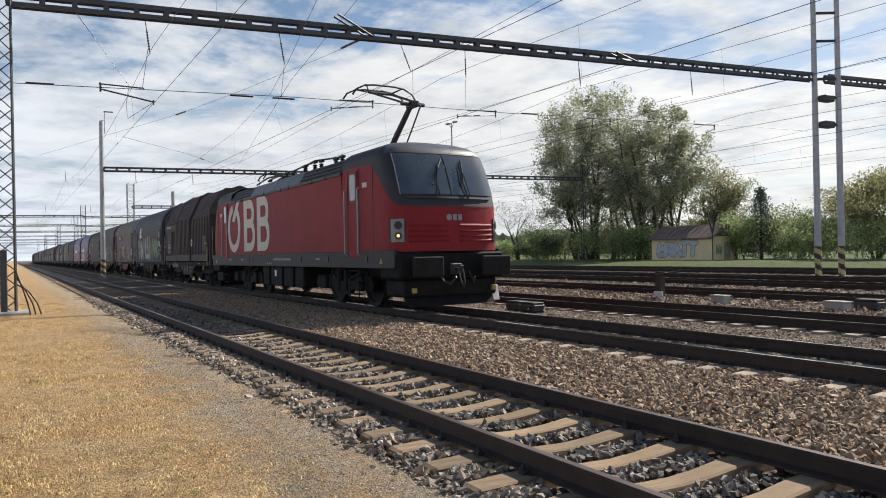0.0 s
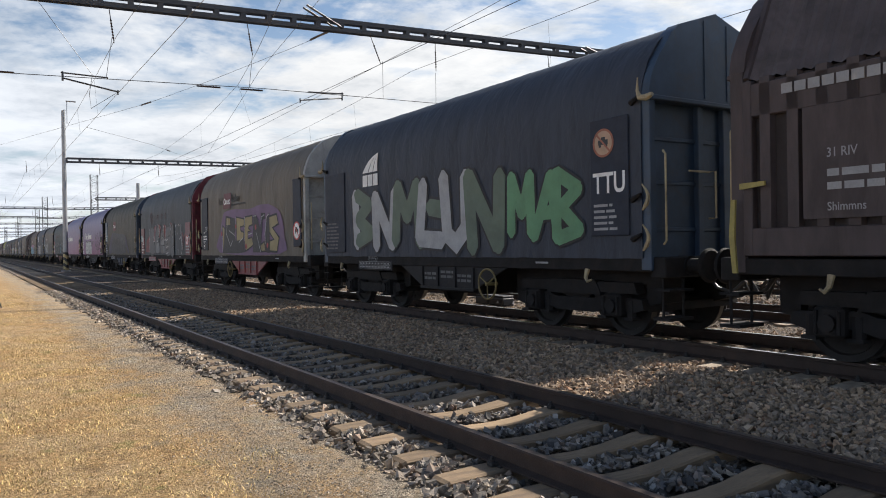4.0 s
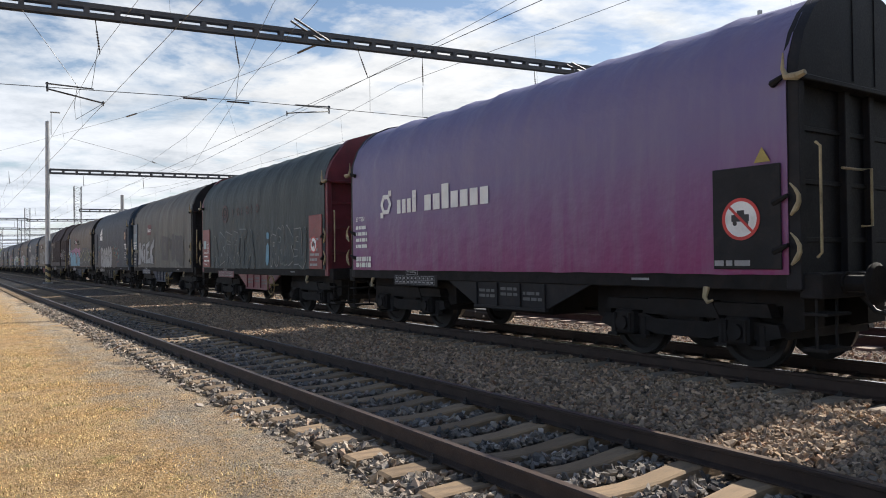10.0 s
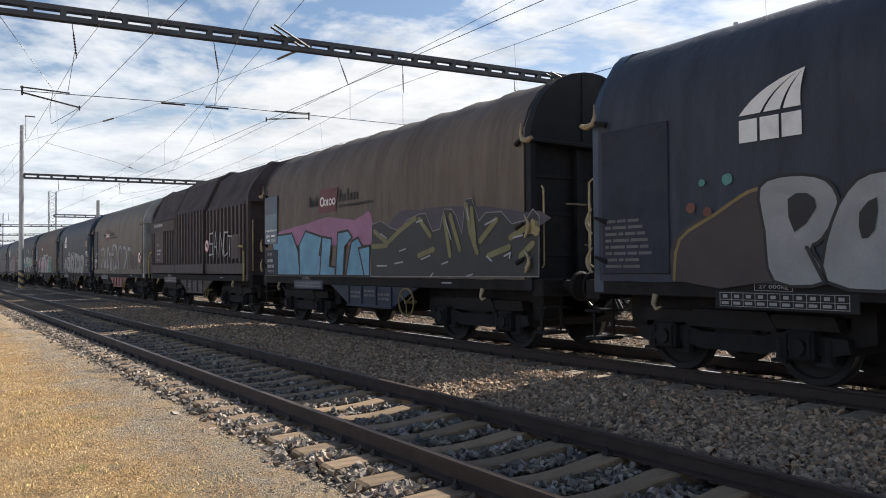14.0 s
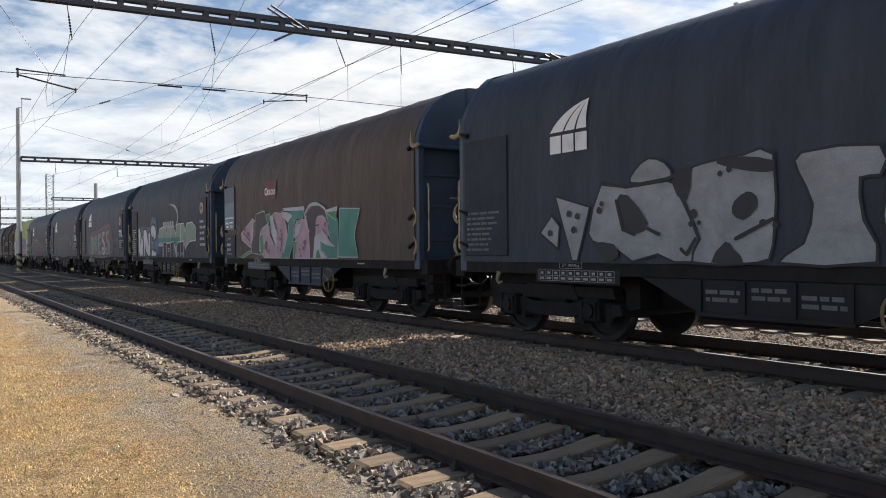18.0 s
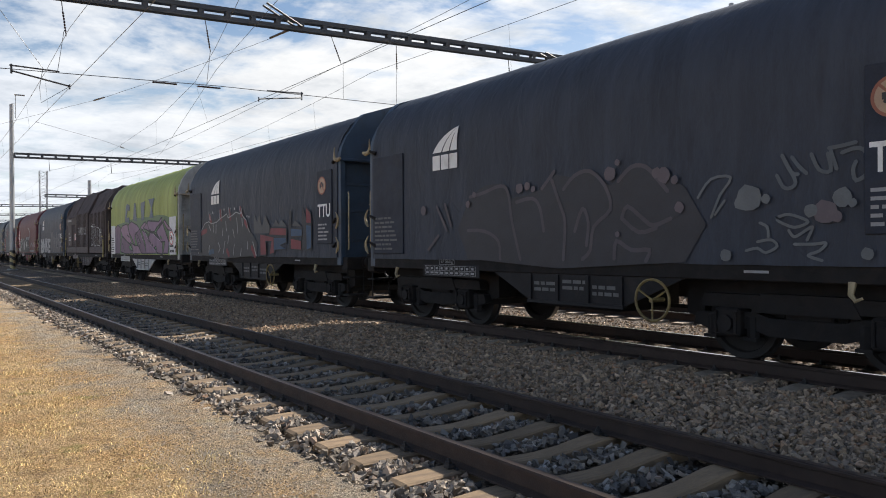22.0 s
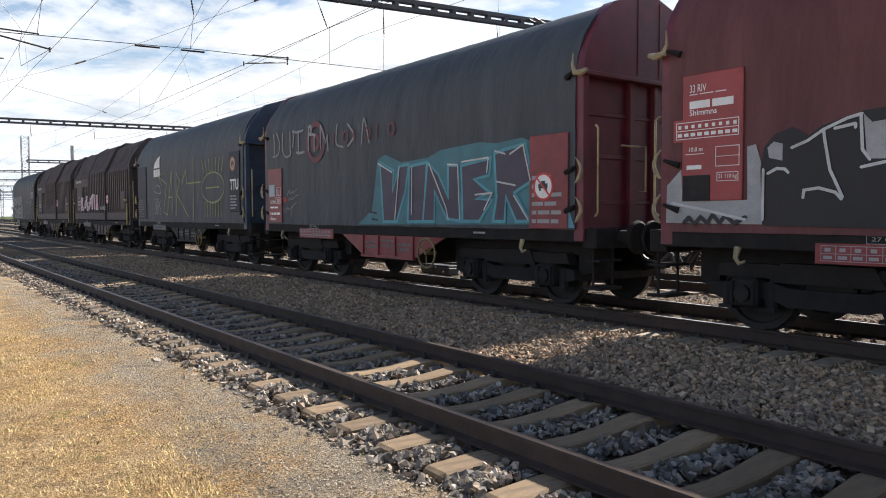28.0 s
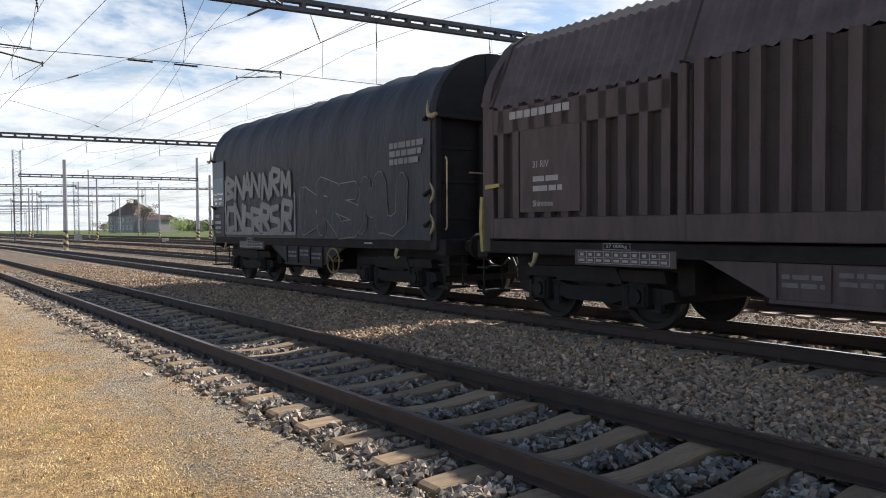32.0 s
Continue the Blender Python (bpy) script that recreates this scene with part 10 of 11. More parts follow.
    blocks(w, [[(7.63, 2.12), (8.61, 2.09), (8.62, 1.89), (7.5, 1.93)], [(6.93, 1.385), (6.91, 1.97), (7.87, 1.87), (7.84, 1.46), (7.54, 1.42), (7.67, 1.76), (7.29, 1.77), (7.33, 1.41)], [(7.83, 1.86), (8.61, 1.86), (8.62, 1.72), (8.22, 1.66), (8.61, 1.56), (7.83, 1.53)], [(8.87, 2.08), (9.53, 2.04), (9.53, 1.87), (8.88, 1.86)], [(8.88, 1.83), (9.48, 1.76), (9.48, 1.53), (8.88, 1.56)], [(9.75, 2.56), (10.01, 2.4), (10.04, 2.16), (9.75, 2.17)], [(9.75, 2.14), (10.04, 2.12), (10.04, 1.58), (9.78, 1.53)]], [dred, dred, dblue, dblue, dred, dred, dblue], P["dark"], 0.03, NEAR - 0.024)
    blocks(w, [[(2.68, 1.53), (3.13, 1.58), (3.22, 1.44), (2.71, 1.385)]], dblue, None, 0, NEAR - 0.020)
    W(w)
    # 20
    w = tarp_wagon(20, "lime", "grey", "grey", "lime green tarpaulin wagon with mauve graffiti and grey frame", 9, 0.035, bright=steel_galv, wheel=False)
    board(w, 0.90, 1.68, 1.37, 2.66, PAINTS["white"], 20, rows=5, ink=black_paint, label="white data board"); board(w, 10.42, 11.2, 1.38, 2.74, PAINTS["white"], 60, rows=2, ink=black_paint, label="white board with a round sign")
    hump_sign(w, 10.70, 1.97, 0.24)
    navy_mark = surface("navy_mark", (0.030, 0.055, 0.085), 0.5, 0, 0.3, 4, 40, 0.05, dirt=(0.12, 0.15, 0.06), dirt_at=(0.60, 0.75))
    for shape_ in ([(3.58, 2.78), (3.76, 3.46), (4.0, 3.54), (4.42, 3.46), (4.44, 3.22), (4.14, 3.24), (4.02, 3.28), (3.9, 2.95), (4.36, 2.94), (4.40, 2.70)], [(5.02, 2.81), (5.2, 3.5), (5.44, 3.5), (5.66, 2.72)],
                   [(6.42, 2.74), (6.30, 3.30), (6.30, 3.46), (6.96, 3.5), (6.78, 2.76)], [(7.62, 2.81), (7.86, 3.2), (7.5, 3.54), (8.36, 3.54), (8.02, 3.2), (8.2, 2.78)]):
        part("company_mark", Shape().prism(shape_, NEAR - 0.016, NEAR - 0.012), navy_mark, w, "navy block of a company mark", smooth=0)
    blocks(w, [[(1.7, 1.45), (1.75, 2.55), (3.4, 2.75), (5.0, 2.85), (7.4, 2.85), (9.4, 2.85), (10.6, 2.6), (10.6, 1.8), (10.3, 1.42), (6.0, 1.4)]], paint("moss", (0.10, 0.17, 0.075)), None, 0, NEAR - 0.012, 3, "graffiti_cloud")
    plum, dusk, blush = paint("plum", (0.21, 0.125, 0.20)), paint("dusk", (0.15, 0.085, 0.14)), paint("blush", (0.27, 0.16, 0.23))
    blocks(w, [[(1.53, 1.385), (1.64, 2.52), (2.17, 2.67), (2.74, 2.55), (2.76, 2.16), (2.57, 1.39)], [(2.97, 2.15), (4.45, 1.79), (5.05, 1.41), (3.7, 1.385), (2.73, 1.47)], [(2.74, 2.45), (3.13, 2.62), (3.99, 2.67), (4.37, 2.22), (4.82, 1.83), (4.45, 1.78), (3.13, 2.15)], [(4.8, 1.83), (5.32, 1.73), (5.85, 1.73), (6.43, 1.42), (5.04, 1.39)]], [dusk, dusk, blush, blush], P["black"], 0.05)
    blocks(w, [[(4.18, 2.63), (4.75, 2.75), (5.65, 2.59), (6.15, 2.4), (5.32, 2.18), (5.32, 1.73), (4.75, 2.08), (4.38, 2.27)], [(6.43, 2.34), (7.13, 2.26), (7.52, 2.1), (7.45, 1.93), (8.1, 1.75), (8.74, 1.43), (7.13, 1.41), (7.05, 1.77)], [(5.38, 2.17), (6.15, 2.4), (6.88, 1.78), (7.14, 1.41), (6.43, 1.41), (5.75, 1.8)], [(6.25, 2.46), (6.79, 2.63), (7.1, 2.67), (7.05, 2.4), (6.53, 2.37)]], [plum, plum, dusk, blush], P["black"], 0.05, NEAR - 0.020)
    blocks(w, [[(6.7, 2.43), (7.52, 2.7), (8.17, 2.66), (9.03, 2.62), (9.35, 2.74), (9.46, 2.76), (9.41, 2.6), (8.68, 2.39), (8.36, 2.24), (7.6, 2.29)], [(7.52, 2.03), (7.82, 2.24), (8.36, 2.17), (9.14, 1.95), (9.5, 1.83), (9.5, 1.385), (8.8, 1.43), (8.43, 1.62), (7.67, 1.89)], [(8.68, 2.15), (9.03, 2.42), (9.5, 2.59), (9.5, 1.99), (9.14, 1.98)]], plum, P["black"], 0.06, NEAR - 0.026)
    blocks(w, [[(8.7, 2.25), (9.55, 2.55), (10.05, 2.1), (10.4, 1.8), (10.2, 1.42), (9.6, 1.42), (9.85, 1.85), (9.35, 1.85), (9.05, 2.0)], [(9.65, 2.6), (9.8, 2.66), (10.3, 2.42), (10.2, 2.28)], [(10.25, 2.28), (10.32, 2.44), (10.85, 2.22)]], [plum, blush, blush], P["black"], 0.05, NEAR - 0.030)
    tag(w, [[(3.71, 1.99), (4.44, 1.82), (4.74, 1.87)], [(4.05, 2.2), (4.44, 2.09)], [(5.54, 2.28), (5.85, 2.15), (6.43, 1.79)], [(7.33, 2.68), (7.67, 2.32), (7.89, 2.33)], [(7.52, 2.03), (7.58, 2.16), (7.75, 2.25)], [(6.96, 2.27), (7.45, 2.17), (7.41, 2.04)], [(3.12, 1.87), (3.56, 1.49)], [(2.17, 2.49), (2.33, 1.59)], [(5.85, 2.03), (6.43, 1.42)], [(1.81, 2.3), (2.07, 1.49)]], 0.05, P["black"], NEAR - 0.036)
    tag(w, [[(6.75, 2.42), (7.13, 2.19), (7.6, 1.93)], [(7.75, 1.76), (8.56, 1.5)], [(8.23, 2.18), (8.86, 1.97), (9.25, 1.89)], [(4.37, 1.79), (5.21, 1.41)], [(5.95, 1.99), (6.2, 1.76)], [(6.34, 2.23), (6.79, 1.85)], [(3.98, 2.38), (4.37, 2.22)]], 0.018, paint("lilacline", (0.40, 0.33, 0.42)), NEAR - 0.038)
    blocks(w, [[(6.88, 2.33), (7.49, 2.17), (7.43, 2.03)], [(8.43, 2.2), (8.62, 2.31), (8.8, 2.38), (8.71, 2.21)], [(4.37, 1.71), (4.74, 1.74), (4.98, 1.53), (4.5, 1.56)], [(8.56, 1.68), (8.68, 1.69), (8.74, 1.56), (8.49, 1.59)], [(9.21, 2.01), (9.35, 2.08), (9.5, 1.94)]], paint("leafgreen", (0.10, 0.26, 0.10)), P["black"], 0.04, NEAR - 0.036)
    dots(w, [(8.07, 1.85, 0.105), (8.33, 1.74, 0.095)], blush, NEAR - 0.040)

    W(w)
    # 21
    w = steel_wagon(21, "brown steel-hooded coil wagon with thin white sprayed letters")
    s = Shape(); words(s, "TEAMO PILSL", 5.02, 7.42, 2.36, 2.78, -1.555, 0, 0.05, 3, 0.2)
    part("graffiti_tag", s, P["grey"], w, smooth=0)
    s = Shape()
    strokes(s, [[(8.49, 2.93), (8.48, 1.81)], [(8.3, 2.78), (8.8, 2.76)], [(8.8, 2.87), (8.83, 1.8)], [(8.32, 1.8), (8.85, 1.82)], [(9.13, 2.84), (9.15, 1.76), (9.55, 1.76)], [(9.41, 2.77), (9.53, 1.77)], [(9.73, 2.69), (10.25, 2.64)], [(10.05, 2.66), (10.06, 1.79)], [(9.92, 1.78), (10.35, 1.77)], [(10.41, 2.59), (10.45, 1.75)], [(10.43, 2.43), (10.75, 2.42), (10.75, 2.02)], [(10.42, 2.58), (10.56, 2.57), (10.59, 2.44)], [(10.74, 1.86), (10.75, 1.83)]], 0.036, -1.475)
    part("graffiti_tag", s, P["white"], w, smooth=0)
    W(w)
    # 22
    w = tarp_wagon(22, "navy", "blue", "black", "navy tarpaulin wagon with white and grey graffiti", 9, 0.012)
    err_boards(w, 22)
    graffiti(w, None, "BNKE", (2.1, 6.4, 1.40, 2.35), P["silver"], P["black"], None, jitter=0.06, seed=22)
    graffiti(w, wild(22, 5, 6.8, 10.1, 1.5, 2.6), None, (6.8, 10.1, 1.5, 2.7), P["faint"], P["grey"], None, 0.3, 0.02)
    W(w)
    # 23
    w = tarp_wagon(23, "maroon", "maroon", "red", "maroon tarpaulin wagon with black and white graffiti", 9, 0.012)
    orange_board(w); hump_sign(w, 10.6, 2.0, 0.2)
    crescent(w, 7.0, 2.78, 1.0)
    blocks(w, [[(0.75, 1.47), (0.76, 1.92), (0.96, 2.11), (0.98, 1.73), (1.82, 1.73), (1.81, 2.32), (1.91, 2.34), (2.0, 2.06), (2.01, 1.46)]], P["silver"], None, 0, NEAR - 0.012, 0, "graffiti_cloud")
    blocks(w, [[(2.0, 1.45), (1.97, 2.06), (2.01, 2.3), (2.12, 2.42), (2.32, 2.49), (2.49, 2.38), (2.63, 2.47), (2.88, 2.54), (3.03, 2.58), (3.23, 2.59)] + [(3.6, 2.5), (4.1, 2.62), (4.7, 2.4), (5.3, 2.6), (6.0, 2.45), (6.9, 2.5), (7.5, 2.1), (7.7, 1.45), (5.0, 1.40)] + [(2.0, 1.45)]], P["black"], None, 0, NEAR - 0.016, 1, "graffiti_cloud")
    blocks(w, [[(3.03, 2.55), (3.11, 2.46), (3.23, 2.47), (3.24, 2.1), (3.07, 2.11)], [(2.05, 2.29), (2.12, 2.35), (2.22, 2.32), (2.22, 2.14), (2.07, 2.18)], [(4.2, 1.6), (4.35, 2.3), (4.75, 2.25), (4.7, 1.6)], [(5.6, 1.7), (5.8, 2.25), (6.5, 2.2), (6.3, 1.9)]], P["silver"], None, 0, NEAR - 0.020, 1, "graffiti_letter")
    tag(w, [[(2.32, 2.27), (2.49, 2.33), (2.65, 2.43)], [(2.65, 2.43), (2.66, 2.34), (2.72, 2.02), (2.85, 1.74)], [(2.65, 2.43), (2.88, 2.52), (3.02, 2.55)], [(2.45, 1.74), (2.46, 1.82), (2.61, 1.84), (2.78, 1.79), (2.84, 1.72)], [(2.06, 2.01), (2.16, 2.06), (2.25, 2.05), (2.29, 2.01)], [(2.76, 2.43), (2.96, 2.46), (2.96, 2.42)], [(3.02, 2.03), (3.24, 2.07)], [(3.01, 2.53), (3.03, 2.2), (3.1, 2.1)], [(0.84, 1.71), (1.31, 1.62), (1.81, 1.51)], [(2.01, 2.06), (2.01, 1.51)]] + [[(3.7, 1.6), (3.8, 2.35), (4.1, 2.5)], [(4.9, 1.6), (5.1, 2.3), (5.5, 2.35)], [(6.7, 1.6), (6.9, 2.3), (7.3, 1.7)]], 0.032, P["white"], NEAR - 0.026)
    tag(w, [[(1.01, 1.47), (1.08, 1.54), (1.16, 1.46), (1.24, 1.54), (1.33, 1.47), (1.4, 1.57), (1.49, 1.47), (1.56, 1.56), (1.67, 1.47), (1.81, 1.54)]], 0.05, P["dark"], NEAR - 0.026)
    tag(w, [[(7.8, 1.7), (8.8, 2.1), (9.9, 1.8)], [(7.9, 1.5), (10.2, 1.5)]], 0.12, P["grey"])
    W(w)
    # 24
    w = tarp_wagon(24, "slate", "maroon", "red", "dark grey tarpaulin wagon with turquoise outline graffiti", 9, 0.012)
    red_boards(w, 24, "red"); ring_logo(w, P["ringred"], 3.5, 3.2, 0.46)
    blocks(w, [[(5.33, 1.385), (5.89, 1.68), (6.11, 2.65), (6.38, 2.73), (6.95, 2.55), (7.76, 2.58), (8.17, 2.69), (9.2, 2.74), (9.61, 2.69), (10.21, 2.73), (10.42, 2.65), (10.54, 2.01), (10.58, 1.43)], [(10.49, 1.89), (10.96, 1.88), (11.15, 1.69), (11.28, 1.39), (10.5, 1.385)]], [paint("pool", (0.05, 0.17, 0.20)), paint("skypatch", (0.10, 0.27, 0.36))], None, 0, NEAR - 0.012, 0, "graffiti_cloud")
    inkv = paint("inkviolet", (0.060, 0.050, 0.075))
    blocks(w, [[(6.2, 2.59), (6.68, 2.41), (6.64, 2.02), (6.89, 2.48), (7.19, 2.5), (7.07, 2.01), (6.78, 1.45), (6.31, 1.45)], [(7.21, 2.46), (7.76, 2.5), (7.71, 2.06), (7.89, 1.74), (7.61, 1.46), (7.15, 1.45)], [(7.78, 2.5), (8.1, 2.28), (8.38, 1.87), (8.38, 2.42), (8.66, 2.4), (8.73, 1.47), (8.34, 1.51), (7.99, 1.98), (7.98, 1.46), (7.63, 1.46)]], inkv, P["cyan"], 0.05, NEAR - 0.018)
    blocks(w, [[(8.74, 2.39), (9.5, 2.47), (9.46, 2.2), (9.08, 2.15), (9.34, 2), (9.48, 1.93), (9.12, 1.83), (9.54, 1.81), (9.21, 1.47), (8.78, 1.47)], [(9.58, 2.53), (9.85, 2.58), (10.29, 2.63), (10.45, 2.08), (10.05, 1.91), (10.39, 1.48), (10.09, 1.47), (9.86, 1.85), (9.83, 1.47), (9.55, 1.47), (9.64, 1.85)]], inkv, P["cyan"], 0.05, NEAR - 0.022)
    tag(w, [[(6.15, 2.57), (6.64, 2.38)], [(7.31, 2.45), (7.29, 1.59)], [(7.84, 2.47), (8.33, 1.7), (8.4, 1.49)], [(8.38, 2.43), (8.66, 2.41), (8.71, 1.51)], [(8.76, 2.45), (9.45, 2.48), (9.41, 2.24)], [(9.12, 1.9), (9.54, 1.92), (9.34, 1.65)], [(9.61, 2.57), (9.85, 2.51)], [(9.66, 2.09), (10.08, 2.02)], [(9.96, 2.5), (10.25, 2.62), (10.41, 2.08)], [(10.04, 1.87), (10.36, 1.5)], [(6.89, 2.48), (6.73, 1.49)]], 0.028, P["white"], NEAR - 0.032)
    tag(w, [[(10.57, 1.69), (10.6, 1.68)], [(10.67, 1.76), (10.69, 1.75)], [(10.63, 1.55), (10.65, 1.53)], [(10.74, 1.61), (10.76, 1.6)], [(10.71, 1.48), (10.73, 1.48)], [(10.84, 1.52), (10.86, 1.51)], [(10.81, 1.42), (10.83, 1.42)]], 0.05, P["black"], NEAR - 0.018)
    tag(w, [[(10.93, 1.67), (11.02, 1.65)], [(11.11, 1.68), (11.17, 1.63)], [(10.99, 1.49), (11.09, 1.5)], [(11.13, 1.53), (11.15, 1.46)], [(5.82, 1.64), (6.06, 1.61)], [(5.89, 1.5), (6.1, 1.48)]], 0.035, P["black"], NEAR - 0.018)
    chalk = paint("ashspray", (0.23, 0.24, 0.245))
    tag(w, [curl(q, 3) for q in ([(1.27, 3.56), (1.3, 3.37), (1.3, 3.03)], [(1.21, 3.01), (1.4, 3.02), (1.55, 3.09), (1.61, 3.25), (1.55, 3.45), (1.44, 3.57)], [(1.8, 3.54), (1.76, 3.24), (1.85, 3.03), (2.01, 2.96), (2.18, 3.0), (2.25, 3.09)], [(2.37, 3.52), (2.38, 3.36), (2.34, 3.17)])]
        + [[(2.2, 3.54), (2.21, 3.0)], [(2.64, 3.47), (2.65, 2.98)], [(3.17, 3.56), (3.15, 3.05)], [(3.45, 3.37), (3.43, 2.99)], [(3.74, 3.55), (3.74, 3.04)], [(3.74, 3.54), (3.87, 3.36), (3.98, 3.14)], [(3.98, 3.14), (4.06, 3.31), (4.09, 2.96)]], 0.045, chalk)
    tag(w, [[(2.35, 3.54), (2.54, 3.5), (2.88, 3.51)], [(2.54, 3.03), (2.75, 3.01), (2.95, 3.02)], curl([(3.16, 3.55), (3.28, 3.57), (3.3, 3.45), (3.2, 3.39)], 3), [(3.2, 3.38), (3.37, 3.38), (3.5, 3.35)]], 0.055, chalk, NEAR - 0.018)
    tag(w, [curl(q, 4) for q in ([(4.5, 3.5), (4.45, 3.1), (4.75, 3.0)], [(4.95, 3.45), (5.2, 3.2), (4.95, 3.0)], [(5.5, 3.0), (5.6, 3.5), (5.8, 3.0)])], 0.045, chalk)
    tag(w, [[(1.99, 2.04), (2.13, 2.18), (2.17, 2.08), (2.29, 2.15), (2.34, 2.08), (2.46, 2.16), (2.55, 2.18)], [(2.07, 1.93), (2.17, 2.0), (2.21, 1.94), (2.34, 1.97), (2.46, 2.03), (2.63, 2.05)], curl([(1.77, 1.8), (1.82, 1.7), (1.9, 1.65), (2.0, 1.76), (2.13, 1.71), (2.3, 1.79), (2.54, 1.89)], 3), [(2.32, 1.82), (2.25, 1.65), (2.24, 1.54)]], 0.012, P["silver"])
    tag(w, [[(1.82, 1.95), (1.95, 1.94)]], 0.13, P["red"])
    W(w)
    # 25
    w = tarp_wagon(25, "slate", "blue", "black", "dark slate tarpaulin wagon with yellow sprayed lines", 9, 0.01)
    err_boards(w, 25)
    sun_ = [[(8.95 + 0.95 * math.cos(q * math.pi / 9), 2.4 + 0.45 * math.sin(q * math.pi / 9)), (8.95 + 0.95 * math.cos((q + 1) * math.pi / 9), 2.4 + 0.45 * math.sin((q + 1) * math.pi / 9))] for q in range(18)]
    sun_ += [[(8.2 + 0.25 * q, 2.85), (8.05 + 0.3 * q, 3.25)] for q in range(7)] + [[(8.3 + 0.22 * q, 2.0), (8.25 + 0.23 * q, 1.55)] for q in range(7)] + [[(8.4, 2.4), (9.5, 2.4)]]
    sun_ += [[(3.52, 2.94), (3.9, 2.6)], [(3.52, 2.94), (3.95, 3.05)], [(3.52, 2.94), (4.45, 2.66), (4.05, 1.7), (4.5, 1.6), (5.0, 3.1), (5.1, 1.7)], [(4.6, 2.2), (5.05, 2.2)], [(5.5, 1.6), (5.5, 3.0), (5.9, 2.7), (5.55, 2.3), (6.7, 1.55)], [(6.1, 2.6), (6.5, 3.05), (6.6, 2.6), (7.9, 2.6)], [(7.25, 3.4), (7.2, 1.45)]]
    tag(w, sun_, 0.042, paint("drabyellow", (0.23, 0.25, 0.085)))
    tag(w, [curl([(2.98, 2.45), (3.2, 2.65), (3.6, 2.6), (3.75, 2.4), (3.4, 2.35), (2.98, 2.45)], 3)] + wild(251, 4, 3.0, 3.7, 1.6, 2.2), 0.02, P["silver"])
    W(w)
    # 26
    w = steel_wagon(26, "brown steel-hooded coil wagon with pink sprayed letters")
    blocks(w, [[(2.92, 1.85), (2.9, 2.45), (3.08, 2.42), (3.1, 2.2), (3.2, 2.45), (3.38, 2.42), (3.25, 2.15), (3.45, 1.88), (3.3, 1.85), (3.12, 2.05), (3.1, 1.85)], [(3.65, 1.9), (3.65, 2.1), (3.85, 2.3), (3.98, 2.28), (3.92, 1.92), (3.8, 2.0)],
               [(4.15, 1.85), (4.0, 2.45), (4.3, 2.52), (4.32, 2.38), (4.2, 2.3), (4.35, 2.2), (4.28, 2.02), (4.52, 2.0), (4.5, 1.85)], [(4.7, 1.9), (4.62, 2.2), (4.85, 2.22), (4.9, 2.4), (5.12, 2.38), (4.98, 2.1), (4.8, 1.9)],
               [(5.25, 1.9), (5.15, 2.45), (5.5, 2.58), (5.55, 2.42), (5.38, 2.38), (5.52, 2.2), (5.38, 2.12), (5.5, 1.9)], [(5.7, 1.9), (5.68, 2.55), (5.95, 2.5), (5.92, 1.9)], [(6.1, 1.85), (6.2, 2.5), (6.5, 2.5), (6.6, 1.85), (6.4, 1.9), (6.35, 2.1), (6.3, 1.88)]], P["rose"], P["white"], 0.05, -1.556)
    tag(w, [[(a, b), (a + 0.01, b)] for a, b in ((3.15, 2.12), (3.8, 2.05), (4.2, 2.0), (4.2, 2.2), (4.8, 2.05), (5.35, 2.05), (5.4, 2.2), (6.35, 2.2))], 0.11, P["teal"], -1.575)
    s = Shape(); words(s, "IN NEED", 6.95, 8.0, 1.85, 2.02, -1.555); part("graffiti_tag", s, P["silver"], w, smooth=0)
    W(w)
    # 27
    W(steel_wagon(27, "plain brown steel-hooded coil wagon"))
    # 28
    w = tarp_wagon(28, "soot", "blue", "black", "dark grey last wagon with silver outline graffiti", 9, 0.085, front="black", wheel_x=7.9)
    cargo_boards(w, 28)
    graffiti(w, wild(28, 7, 1.8, 5.9, 1.5, 2.2), None, (1.7, 6.0, 1.5, 2.9), P["grey"], P["dark"], None, 0.16, 0.03)
    graffiti(w, wild(284, 7, 1.8, 5.9, 2.35, 3.0), None, (1.7, 6.0, 1.5, 2.9), P["grey"], P["dark"], None, 0.14, 0.03)
    tag(w, [[(1.7, 1.47), (6.0, 1.47), (6.0, 2.4)], [(1.72, 1.5), (1.72, 2.9)]], 0.08, P["grey"])
    graffiti(w, wild(281, 5, 6.4, 10.6, 1.55, 2.5), None, (6.3, 11, 1.5, 2.7), COVERS["soot"], P["grey"], None, 0.34, 0.02)
    s = Shape(); bars(s, 10.0, 11.1, 2.75, 3.2, 3, random.Random(28), NEAR - 0.018, words=(0.1, 0.3), gap=0.3); tagged(part("graffiti_tag", s, P["grey"], w, smooth=0), kind="stuff")
    W(w)


build_wagons()

# ---- trees, hut and far things ----
def leaf_surface(name, col, through_=0.5):
    """Leaves let some of the light from behind through."""
    m = surface("leaf_" + name, col, 0.6, 0, 0.35, 0.8, 12, 0, islands=0.45)
    tr = m.node_tree
    n = link_nodes(tr)
    bsdf = tr.nodes["Principled BSDF"]
    base = bsdf.inputs["Base Color"].links[0].from_socket
    glow = n("ShaderNodeBsdfTranslucent", {"Color": base})
    mix = n("ShaderNodeMixShader", {0: through_, 1: bsdf.outputs[0], 2: glow.outputs[0]})
    tr.links.new(mix.outputs[0], tr.nodes["Material Output"].inputs[0])
    return m


